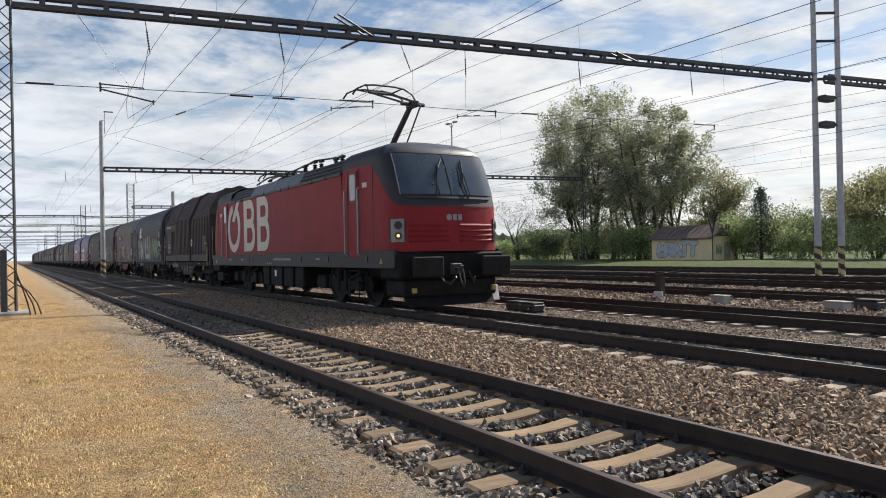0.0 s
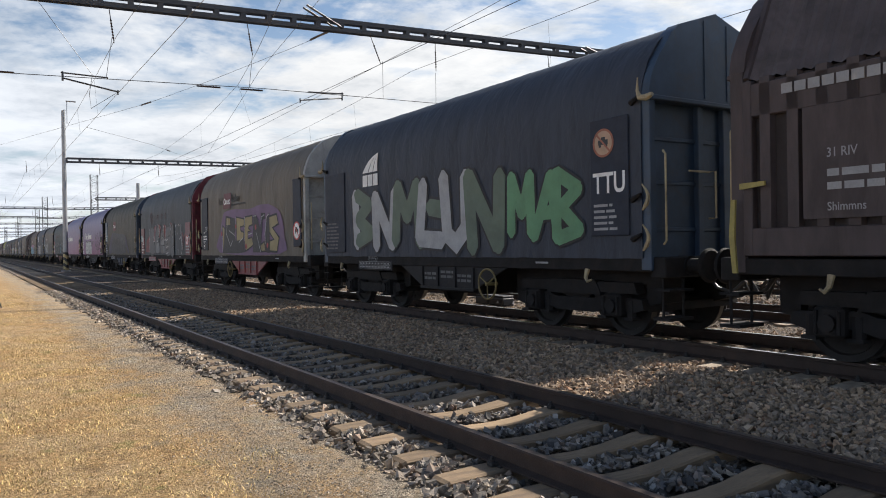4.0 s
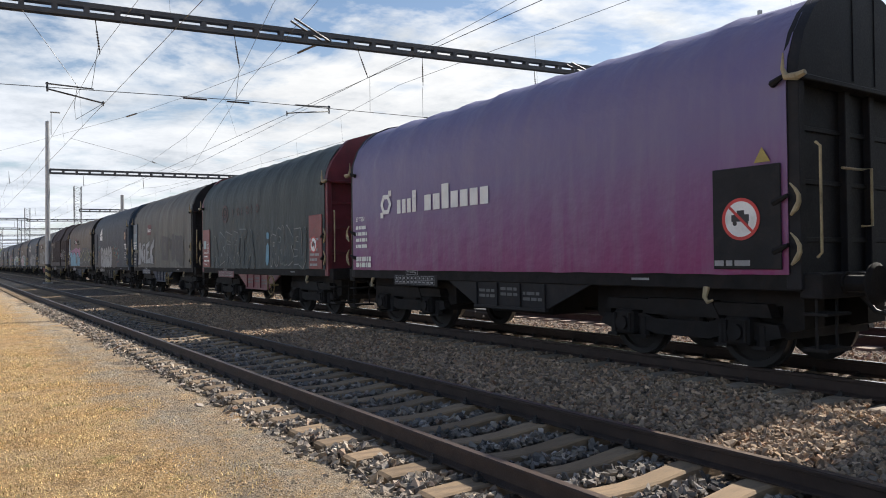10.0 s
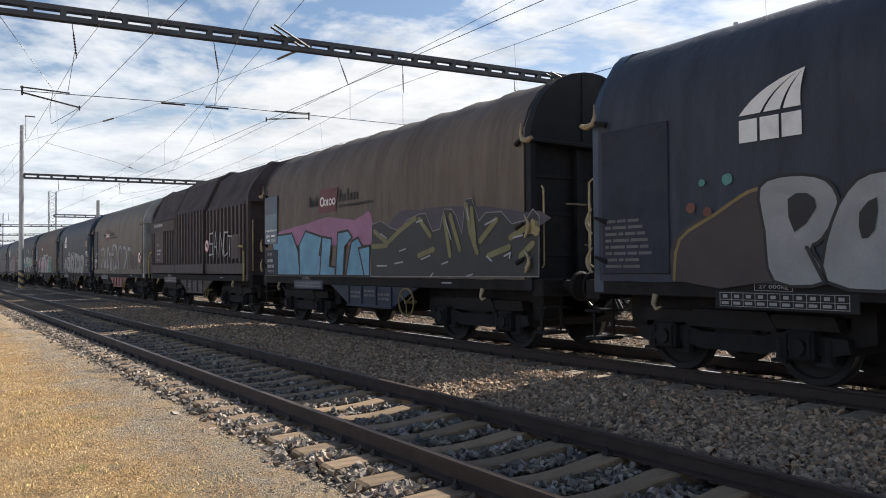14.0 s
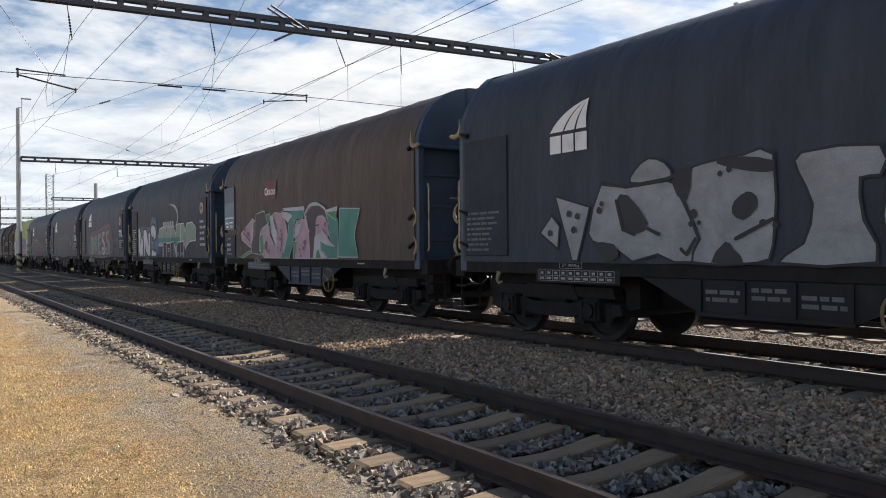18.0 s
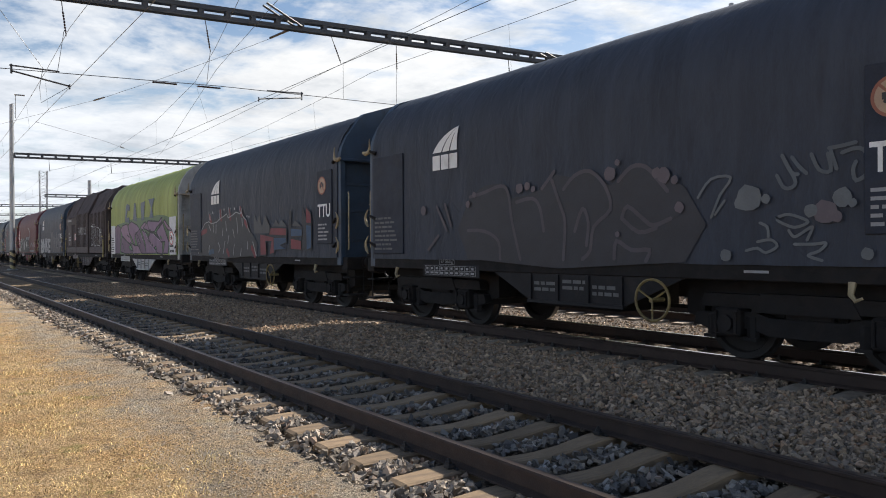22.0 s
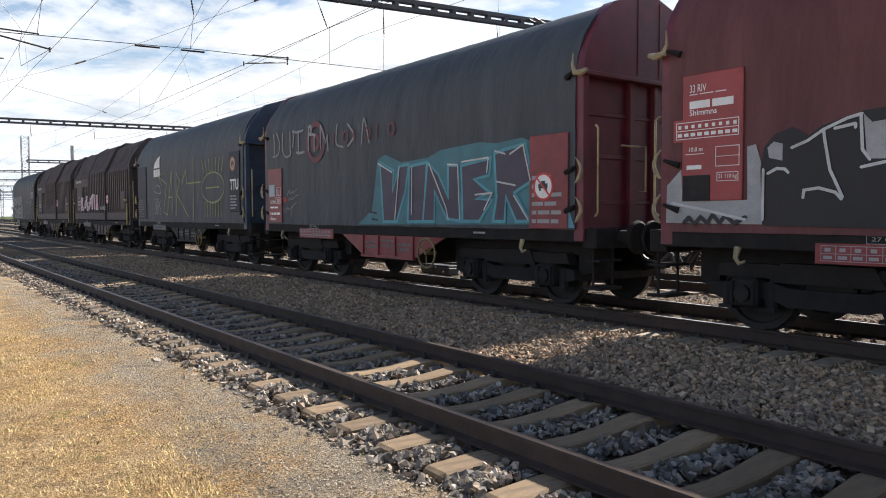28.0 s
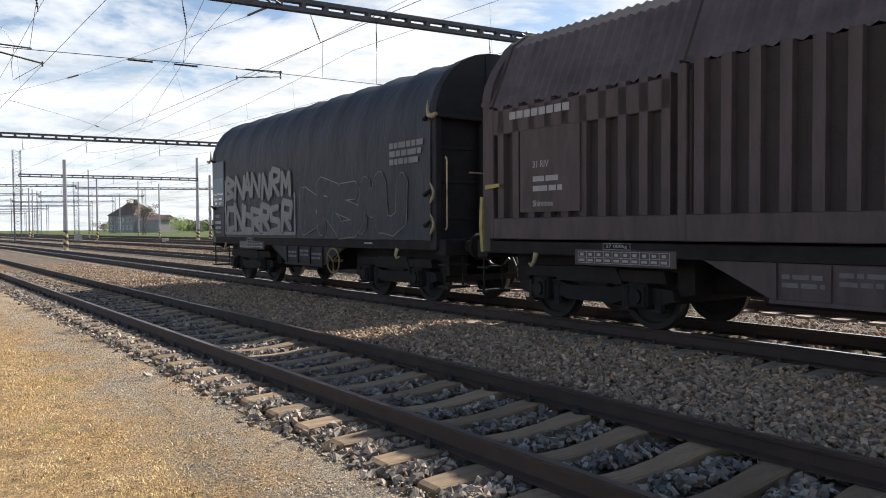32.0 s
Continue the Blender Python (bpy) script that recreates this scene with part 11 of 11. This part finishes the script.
leaf_mats = {k: leaf_surface(k, c, q) for k, c, q in
             (("spring", (0.33, 0.345, 0.235), 0.62), ("fresh", (0.30, 0.36, 0.165), 0.58), ("dark", (0.13, 0.16, 0.085), 0.5), ("conifer", (0.085, 0.115, 0.085), 0.35),
              ("pale", (0.29, 0.28, 0.14), 0.55), ("bare", (0.15, 0.125, 0.085), 0.3))}
bark = surface("bark", (0.075, 0.06, 0.048), 0.9, 0, 0.35, 3, 30, 0.5)


def leaf_cloud(name, centres, radii, n, size, mat, parent, seed, label, up=0.0):
    """Many small leaves round the twig ends of one tree, in one mesh."""
    rng = np.random.default_rng(seed)
    c = np.asarray(centres)[rng.integers(0, len(centres), n)]
    r = radii * (0.35 + 0.65 * rng.random(n)) ** 0.6
    d = rng.normal(0, 1, (n, 3))
    d /= np.linalg.norm(d, axis=1)[:, None]
    p = c + d * r[:, None] * np.array([1, 1, 0.8])
    a = rng.normal(0, 1, (n, 3))
    a /= np.linalg.norm(a, axis=1)[:, None]
    b = np.cross(a, rng.normal(0, 1, (n, 3)))
    b /= np.linalg.norm(b, axis=1)[:, None]
    s = (size * rng.uniform(0.6, 1.3, n))[:, None]
    v = np.stack([p - a * s, p + b * s * 0.55, p + a * s, p - b * s * 0.55], 1).reshape(-1)
    me = bpy.data.meshes.new(name)
    me.vertices.add(n * 4)
    me.vertices.foreach_set("co", v)
    me.loops.add(n * 4)
    me.loops.foreach_set("vertex_index", np.arange(n * 4, dtype=np.int32))
    me.polygons.add(n)
    me.polygons.foreach_set("loop_start", np.arange(0, n * 4, 4, dtype=np.int32))
    me.update(calc_edges=True)
    me.materials.append(mat)
    ob = new(name, me)
    ob.parent = parent
    return tagged(ob, label)


def limbs(s, rng, p, way, length, r, depth, tips, spread=0.55, rise=0.12):
    """Branches that fork and thin out; twig ends are kept for the leaves."""
    pts, rs = [Vector(p)], [r]
    d = Vector(way).normalized()
    for i in range(3):
        d = (d + Vector((rng.gauss(0, 0.12), rng.gauss(0, 0.12), rng.gauss(rise, 0.08)))).normalized()
        pts.append(pts[-1] + d * length / 3)
        rs.append(r * (1 - 0.16 * (i + 1)))
    s.tube(pts, rs, 6 if depth > 1 else 4, cap=False)
    if depth <= 1:
        tips.append(pts[2])
    if depth == 0:
        tips.append(pts[-1])
        return
    for _ in range(rng.choice((2, 3, 3))):
        k = rng.choice((1, 2, 3, 3))
        nd = (d + Vector((rng.gauss(0, spread), rng.gauss(0, spread), rng.gauss(0.1, spread * 0.6)))).normalized()
        limbs(s, rng, pts[k], nd, length * rng.uniform(0.62, 0.82), rs[k] * 0.62, depth - 1, tips, spread, rise)


def tree(x, y, h_, mat, label, seed, leaves=9000, size=0.13, stems=1, depth=4, cloud=0.85, z=0.2, crown=1.0, cat="tree"):
    rng = random.Random(seed)
    t = thing("tree", (x, y, z), label, cat, group="trees by the line")
    s, tips = Shape(), []
    for k in range(stems):
        a = 2 * math.pi * k / stems + rng.uniform(-0.4, 0.4)
        tilt = 0.0 if stems == 1 else 0.28
        limbs(s, rng, (0.25 * math.cos(a) * (stems > 1), 0.25 * math.sin(a) * (stems > 1), -0.2), (tilt * math.cos(a), tilt * math.sin(a), 1), h_ * 0.40, h_ * 0.017 + 0.03, depth, tips, 0.55 * crown)
    top = max(p.z for p in tips)
    k = h_ / (top + cloud * 0.6)
    s.v = [(a * k * crown, b * k * crown, c * k) for a, b, c in s.v]
    tips = [(p.x * k * crown, p.y * k * crown, p.z * k) for p in tips]
    part("trunk", s, bark, t, "grey-brown branching trunk")
    if leaves:
        leaf_cloud("crown", tips, cloud, leaves, size, mat, t, seed, "loose crown of small leaves")
    return t


def lobed_tree(x, y, lobes, mat, label, seed, leaves, size, stems):
    """A wide tree of several stems; its crown fills uneven lobes (dx, z, half width, half height) down to the undergrowth."""
    rng = random.Random(seed)
    t = thing("tree", (x, y, 0.1), label, "tree", group="trees by the line")
    s, ends = Shape(), []
    for k in range(stems):
        dx, z, rw, rh = lobes[k % len(lobes)]
        base = Vector((dx * 0.45 + rng.uniform(-1.2, 1.2), rng.uniform(-1, 1), -0.3))
        for _ in range(2):
            goal = Vector((dx + rng.uniform(-0.5, 0.5) * rw, rng.uniform(-0.4, 0.4) * rw, z + rng.uniform(0.1, 0.75) * rh))
            pts = [base.lerp(goal, q / 5) + Vector((rng.gauss(0, 0.25), rng.gauss(0, 0.25), 0)) * (q > 0) for q in range(6)]
            s.tube(pts, [0.26 - 0.043 * q for q in range(6)], 6, cap=False)
            for q in (2, 3, 4, 5):
                for _ in range(2):
                    limbs(s, rng, pts[q], (rng.gauss(0, 0.8), rng.gauss(0, 0.8), rng.uniform(0.1, 0.9)), rh * 0.42, 0.10 - 0.01 * q, 3, ends, 0.6)
    part("trunk", s, bark, t, "dark branching trunks")
    tips = []
    while len(tips) < 900:
        dx, z, rw, rh = rng.choice(lobes)
        v = Vector((rng.gauss(0, 1), rng.gauss(0, 1), rng.gauss(0, 1))).normalized() * rng.random() ** 0.42
        p = Vector((dx + v.x * rw, v.y * rw * 0.8, z + v.z * rh))
        if p.z > 0.8 and noise.noise((p.x * 0.42 + seed, p.y * 0.42, p.z * 0.42)) > -0.13:
            tips.append(p)
    tips += [p for p in ends if p.z > 1.0 and rng.random() < 0.5]
    leaf_cloud("crown", tips, 0.75, leaves, size, mat, t, seed, "loose pale crown with gaps of sky")


def bush(x, y, w, h_, mat, label, seed, n=2600, size=0.12):
    rng = random.Random(seed)
    t = thing("bush", (x, y, 0.2), label, "bush", group="bushes by the line")
    s, tips = Shape(), []
    for k in range(7):
        a = rng.uniform(0, 6.28)
        limbs(s, rng, (rng.uniform(-w, w) * 0.3, rng.uniform(-w, w) * 0.2, -0.1), (math.cos(a) * 0.6, math.sin(a) * 0.6, 1), h_ * 0.42, 0.035, 2, tips, 0.6)
    tips = [(max(-w / 2, min(w / 2, p.x * w / h_)), max(-w / 2, min(w / 2, p.y)), min(h_, p.z)) for p in tips]
    tips += [(rng.uniform(-w, w) * 0.42, rng.uniform(-w, w) * 0.25, rng.uniform(0.1, h_ * 0.7)) for _ in range(14)]
    part("stem", s, bark, t)
    leaf_cloud("foliage", tips, min(w, h_) * 0.22, n, size, mat, t, seed, "dense small leaves")


def hut():
    h_ = thing("trackside_hut", pose(-53.3, 61.4, 0.05, 0, 0, 1), "small cream hut with brown roof and graffiti", "hut")
    wall_mat = surface("cream_render", (0.80, 0.62, 0.37), 0.9, 0, 0.12, 2, 40, 0.2, dirt=(0.58, 0.44, 0.26), dirt_at=(0.6, 0.9))
    roof_mat = surface("brown_roof", (0.16, 0.11, 0.09), 0.8, 0, 0.3, 3, 40, 0.3)
    s = Shape()
    s.box(-3.95, 3.95, -1.9, 1.9, -0.3, 2.65)
    part("wall", s, wall_mat, h_, "cream rendered wall")
    s = Shape().prism([(-1.9, 2.65), (1.9, 2.65), (0, 3.75)], 3.75, 3.94, "x")
    part("gable", s, surface("grey_boards", (0.12, 0.105, 0.095), 0.85, 0, 0.25, 5, 40, 0.3, stretch=(1, 6, 1)), h_, "dark boarded gable")
    roof = Shape()
    roof.prism([(-2.3, 2.45), (-2.3, 2.55), (0, 3.92), (2.3, 2.55), (2.3, 2.45), (0, 3.8)], -4.2, 4.2, "x")
    r = part("roof", roof, roof_mat, h_, "brown sheet roof")
    for k in range(12):
        x = -4.15 + 0.75 * k
        part("roof_batten", Shape().tube([(x, -2.3, 2.57), (x, 0, 3.94)], 0.035, 4), roof_mat, r)
    part("door", Shape().box(3.94, 3.98, -0.3, 0.7, 0.0, 2.1), surface("hut_door", (0.36, 0.34, 0.26), 0.7, 0, 0.2, 3, 40, 0.1), h_, "pale door in the gable end")
    s = Shape()
    strokes(s, [[(a - 3.6, b) for a, b in ln] for ln in wild(77, 5, 0.6, 5.6, 0.75, 2.1)], 0.62, -1.912)
    part("graffiti_outline", s, P["grey"], h_, smooth=0)
    s = Shape()
    strokes(s, [[(a - 3.6, b) for a, b in ln] for ln in wild(77, 5, 0.6, 5.6, 0.75, 2.1)], 0.48, -1.918)
    part("graffiti_fill", s, P["white"], h_, smooth=0)
    s = Shape()
    for k in range(9):
        s.tube([(3.955, -1.5 + 0.11 * k, 0.8 + 0.1 * (k % 3)), (3.955, -1.4 + 0.1 * k, 1.9 - 0.12 * (k % 4))], 0.03, 4)
    part("graffiti_tag", s, P["green"], h_)
    s = Shape()
    s.tube([(4.3, -2.4, -0.2), (4.3, -2.4, 3.0)], 0.05, 6)
    for d in (-0.55, 0.55):
        s.tube([(4.3, -2.4, 3.0), (4.3 + d, -2.4, 5.0)], 0.09, 6)
    v = thing("signal_post", (0, 0, 0), "dark fork-shaped signal post beside the hut", "post")
    v.matrix_basis = h_.matrix_basis
    part("post", s, black_paint, v)


hut()
lobed_tree(-72.3, 66.0, [(-2.0, 14.5, 7.6, 7.2), (-7.2, 10.5, 5.0, 5.5), (-4.5, 7.0, 7.5, 5.0), (-1.0, 17.2, 4.4, 4.2), (-9.0, 15.0, 3.4, 4.2), (1.5, 9.0, 5.0, 6.0)], leaf_mats["spring"],
           "large spreading tree with thin pale spring leaves", 3, 48000, 0.145, 6)
lobed_tree(-64.0, 66.5, [(-5.2, 11.0, 4.2, 5.5), (0.5, 12.0, 7.0, 5.8), (5.0, 10.5, 4.4, 4.4), (-2.0, 7.5, 6.0, 5.0), (2.0, 15.2, 3.6, 2.8), (6.2, 9.0, 3.0, 2.6), (-3.5, 15.5, 3.2, 3.0)], leaf_mats["spring"],
           "wide tree with thin pale spring leaves", 8, 46000, 0.145, 5)
lobed_tree(-54.6, 67.5, [(0, 6.8, 2.6, 3.0), (1.6, 6.0, 2.4, 2.6), (-1.5, 4.5, 2.6, 3.0)], leaf_mats["pale"], "yellowish green young tree behind the hut", 12, 11000, 0.12, 3)
tree(-88.5, 64.5, 10.2, leaf_mats["bare"], "bare spring tree beside the line", 21, 1500, 0.08, 2, 4, 0.7, crown=1.1)
tree(-84.5, 70.0, 9.0, leaf_mats["bare"], "bare spring tree behind bushes", 22, 900, 0.08, 1, 4, 0.7)
tree(-37.0, 66.0, 8.3, leaf_mats["pale"], "yellowish green young tree", 31, 8000, 0.12, 3, 4, 0.9, crown=1.0)
tree(-33.2, 64.0, 8.0, leaf_mats["pale"], "yellowish green young tree", 32, 8000, 0.12, 3, 4, 0.9, crown=1.0)

def conifer(x, y, h_, seed):
    rng = random.Random(seed)
    t = thing("conifer", (x, y, 0.2), "dark green conifer with drooping tiers", "tree", group="trees by the line")
    s, tips = Shape(), []
    s.tube([(0, 0, -0.2), (0, 0, h_)], [0.16, 0.03], 6)
    for k in range(22):
        z = h_ * (0.12 + 0.86 * k / 22)
        L = ((h_ - z) * 0.30 + 0.15) * rng.uniform(0.7, 1.25)
        for j in range(6):
            a = j * 1.047 + k * 0.5 + rng.uniform(-0.2, 0.2)
            e = (math.cos(a) * L, math.sin(a) * L, z - L * 0.25)
            s.tube([(0, 0, z), e], 0.02, 3, cap=False)
            tips += [(e[0] * q, e[1] * q, z - L * 0.25 * q) for q in (0.45, 0.75, 1.0)]
    part("trunk", s, bark, t)
    leaf_cloud("crown", tips, 0.42, 5200, 0.09, leaf_mats["conifer"], t, seed, "dark needle foliage")


conifer(-47.6, 64.6, 7.6, 5)
rb = random.Random(44)
for k in range(26):
    x = -92 + 3.3 * k + rb.uniform(-1, 1)
    kind = rb.choice(("dark", "fresh", "dark", "pale", "fresh"))
    if -60 < x < -49:
        continue
    bush(x, 63.5 + rb.uniform(-1.5, 3), rb.uniform(4, 6.5), rb.uniform(2.8, 5.4), leaf_mats[kind], "dense %s bush beside the tracks" % {"dark": "dark green", "fresh": "fresh green", "pale": "pale spring"}[kind], 100 + k)
for k in range(13):
    x = -91 + 3.9 * k + rb.uniform(-1, 1)
    if x < -58 or x > -50:
        bush(x, 68.0 + rb.uniform(-0.8, 2), rb.uniform(5, 7), rb.uniform(4.6, 6.4), leaf_mats[("dark", "dark", "pale")[k % 3]], ("tall dark green bush under the trees", "tall dark green bush under the trees", "tall pale spring bush under the trees")[k % 3], 300 + k, 3000)
bush(-63.5, 62.0, 4.5, 4.2, leaf_mats["fresh"], "fresh green bush beside the hut", 201, 3200)
bush(-49.5, 63.0, 4.6, 5.3, leaf_mats["fresh"], "fresh green bush beside the hut", 202, 3600)


def far_woods():
    """The distant belt of trees that closes the view."""
    rng = np.random.default_rng(61)
    pts, n = [], 70000
    a = rng.uniform(0, 1, n)
    x = -900 + 1150 * a
    y = 150 + 60 * rng.random(n) + np.where(x < -250, (-250 - x) * 0.12, 0)
    top = np.array([7 + 3.5 * noise.noise((v * 0.02, 1.0, 0)) + 3 * noise.noise((v * 0.09, 4.0, 0)) for v in x])
    z = top * rng.random(n) ** 0.6
    p = np.stack([x, y, z], 1)
    d1, d2 = rng.normal(0, 1, (n, 3)), rng.normal(0, 1, (n, 3))
    s = rng.uniform(0.5, 1.3, n)[:, None]
    v = np.stack([p - d1 * s, p + d2 * s * 0.6, p + d1 * s, p - d2 * s * 0.6], 1).reshape(-1)
    me = bpy.data.meshes.new("far_woods")
    me.vertices.add(n * 4)
    me.vertices.foreach_set("co", v)
    me.loops.add(n * 4)
    me.loops.foreach_set("vertex_index", np.arange(n * 4, dtype=np.int32))
    me.polygons.add(n)
    me.polygons.foreach_set("loop_start", np.arange(0, n * 4, 4, dtype=np.int32))
    me.update(calc_edges=True)
    me.materials.append(leaf_mats["dark"])
    tagged(new("far_woods", me), "distant belt of dull green trees", "woods", kind="stuff")


far_woods()


def house():
    b = thing("station_house", pose(-338, 88, 0.2, 0, 0, 20), "grey two-storey house with a red-brown hipped roof", "house")
    wall_mat = surface("grey_render", (0.30, 0.29, 0.28), 0.9, 0, 0.15, 0.6, 10, 0.1)
    roof_mat = surface("tile_roof", (0.12, 0.085, 0.072), 0.85, 0, 0.25, 1, 10, 0.2)
    part("wall", Shape().box(-9, 9, -6, 6, -0.3, 7.5), wall_mat, b, "grey rendered wall")
    s = Shape()
    s.add([(-9.6, -6.6, 7.5), (9.6, -6.6, 7.5), (9.6, 6.6, 7.5), (-9.6, 6.6, 7.5), (-4, 0, 13.0), (4, 0, 13.0)], [(0, 1, 5, 4), (1, 2, 5), (2, 3, 4, 5), (3, 0, 4), (3, 2, 1, 0)])
    part("roof", s, roof_mat, b, "red-brown hipped roof", smooth=0)
    part("chimney", Shape().box(1, 2.2, -0.6, 0.6, 11, 14.5), roof_mat, b)
    part("annex", Shape().box(9, 24, -5, 5, -0.3, 5.2), wall_mat, b, "lower grey annex")
    part("annex_roof", Shape().prism([(-5.4, 5.2), (5.4, 5.2), (0, 7.6)], 9, 24.5, "x"), roof_mat, b, "red-brown annex roof", smooth=0)
    for z in (1.4, 4.6):
        for x in (-7, -4.2, -1.4, 1.4, 4.2, 7):
            win = part("window", Shape().box(x - 0.6, x + 0.6, -6.06, -5.98, z, z + 1.8), white_paint, b)
            part("pane", Shape().box(x - 0.5, x + 0.5, -6.08, -6.05, z + 0.1, z + 1.7), glass, win)
        for y in (-3.5, 0, 3.5):
            win = part("window", Shape().box(-9.06, -8.98, y - 0.6, y + 0.6, z, z + 1.8), white_paint, b)
            part("pane", Shape().box(-9.08, -9.05, y - 0.5, y + 0.5, z + 0.1, z + 1.7), glass, win)


house()
tree(-300, 82, 14, leaf_mats["bare"], "bare spreading tree before the house", 55, 2500, 0.2, 1, 4, 1.0, crown=1.2)
for k in range(14):
    bush(-260 - 14 * k + rb.uniform(-3, 3), 96 + rb.uniform(0, 14), 9, rb.uniform(4, 7.5), leaf_mats[rb.choice(("dark", "fresh", "pale", "bare"))], "far bush beside the yard", 300 + k, 1200, 0.3)


def yard_clutter():
    # signal box post by the fourth track
    p = thing("buffer_stop", (-17.2, 18.2, 0), "rusty steel post with a slanting board", "post")
    part("post", Shape().box(-0.12, 0.12, -0.1, 0.1, -0.1, 0.85), surface("pale_post", (0.05, 0.043, 0.037), 0.8, 0, 0.2, 4, 40, 0.2), p, "pale square post")
    s = Shape()
    s.add([(0.05, -0.4, 0.72), (0.8, -0.4, 0.84), (0.8, 0.2, 0.9), (0.05, 0.2, 0.80), (0.05, -0.4, 0.66), (0.8, -0.4, 0.78), (0.8, 0.2, 0.84), (0.05, 0.2, 0.74)],
          [(0, 1, 2, 3), (7, 6, 5, 4), (0, 4, 5, 1), (1, 5, 6, 2), (2, 6, 7, 3), (3, 7, 4, 0)])
    part("board", s, rail_side, p, "rusty slanting board", smooth=0)
    part("plate", Shape().box(0.15, 0.5, -0.45, -0.40, -0.02, 0.22), white_paint, p, "small pale plate")
    for x, y, w_, d_, z in ((-14.1, 17.3, 0.46, 0.3, 0.20), (-10.6, 17.2, 0.52, 0.3, 0.20), (-73, 30, 1.1, 0.5, 0.5), (-46, 22.5, 0.7, 0.4, 0.4), (-90, 27, 1.0, 0.5, 0.5), (-118, 23, 1.4, 0.8, 1.0)):
        b = thing("cable_box", (x, y, 0), "pale grey concrete cable box beside a track", "box", group="cable boxes")
        part("body", Shape().box(-w_ / 2, w_ / 2, -d_ / 2, d_ / 2, -0.05, z, 0, 0.02), concrete, b)
        part("lid", Shape().box(-w_ / 2 - 0.02, w_ / 2 + 0.02, -d_ / 2 - 0.02, d_ / 2 + 0.02, z, z + 0.04, 0, 0.01), concrete, b)
    for x, y in ((-16.1, 11.7), (-15.4, 11.65), (-10.3, 18.0)):
        b = thing("point_machine", (x, y, 0), "black point machine box in the ballast", "point machine", group="point machines")
        part("casing", Shape().box(-0.3, 0.3, -0.2, 0.2, 0, 0.22, 0, 0.04), black_paint, b)
        part("lid", Shape().box(-0.28, 0.28, -0.18, 0.18, 0.22, 0.26, 0, 0.02), steel_dark, b)
        part("rod", Shape().tube([(0.5, 0, 0.12), (1.1, -0.5, 0.1)], 0.025, 6), steel_dark, b)
    l = thing("light_mast", (-77, 46.5, 0.2), "tall slim mast with two lamp heads", "lamp")
    part("pole", Shape().tube([(0, 0, -0.2), (0, 0, 17.2)], [0.16, 0.08], 8), steel_galv, l)
    for d in (-0.9, 0.9):
        part("lamp_head", Shape().box(min(d * 0.5, d * 1.3), max(d * 0.5, d * 1.3), -0.2, 0.2, 17.1, 17.3, 0, 0.05), steel_galv, l, "flat lamp head")
        part("arm", Shape().tube([(0, 0, 16.5), (d * 0.55, 0, 17.1)], 0.04, 5), steel_galv, l)


yard_clutter()


# ---- motion of the train ----
RUN = [-33.21, -23.54, -13.81, -3.98, 5.88, 15.71, 25.74, 36.18, 46.85, 57.59, 68.39, 79.32, 90.34, 101.44, 112.58, 123.76, 135.00, 146.30, 157.67, 169.08, 180.44,
       191.67, 202.93, 214.33, 225.77, 237.08, 248.29, 259.43, 270.55, 281.71, 292.92, 304.19, 315.49]   # rear coupling of the locomotive, second by second


def motions():
    walk(LOCO, [(t, pose(x, T2, 0)) for t, x in enumerate(RUN)])
    for i, w in enumerate(TRAIN):
        walk(w, [(t, pose(x - 12.04 * (i + 1), T2, 0)) for t, x in enumerate(RUN)])
    for ws, x, y, z, r in running_gear:
        step = 1.0 / 30.0 if r < 0.6 else 2.0 / 30.0
        n = int(round(32.0 / step))
        rows = []
        for k in range(n + 1):
            t = k * step
            i = min(int(t), 31)
            gone = RUN[i] + (RUN[i + 1] - RUN[i]) * (t - i) - RUN[0]
            rows.append((t, pose(x, y, z, 0, math.degrees(gone / r) % 360.0, 0)))
        walk(ws, rows)


motions()
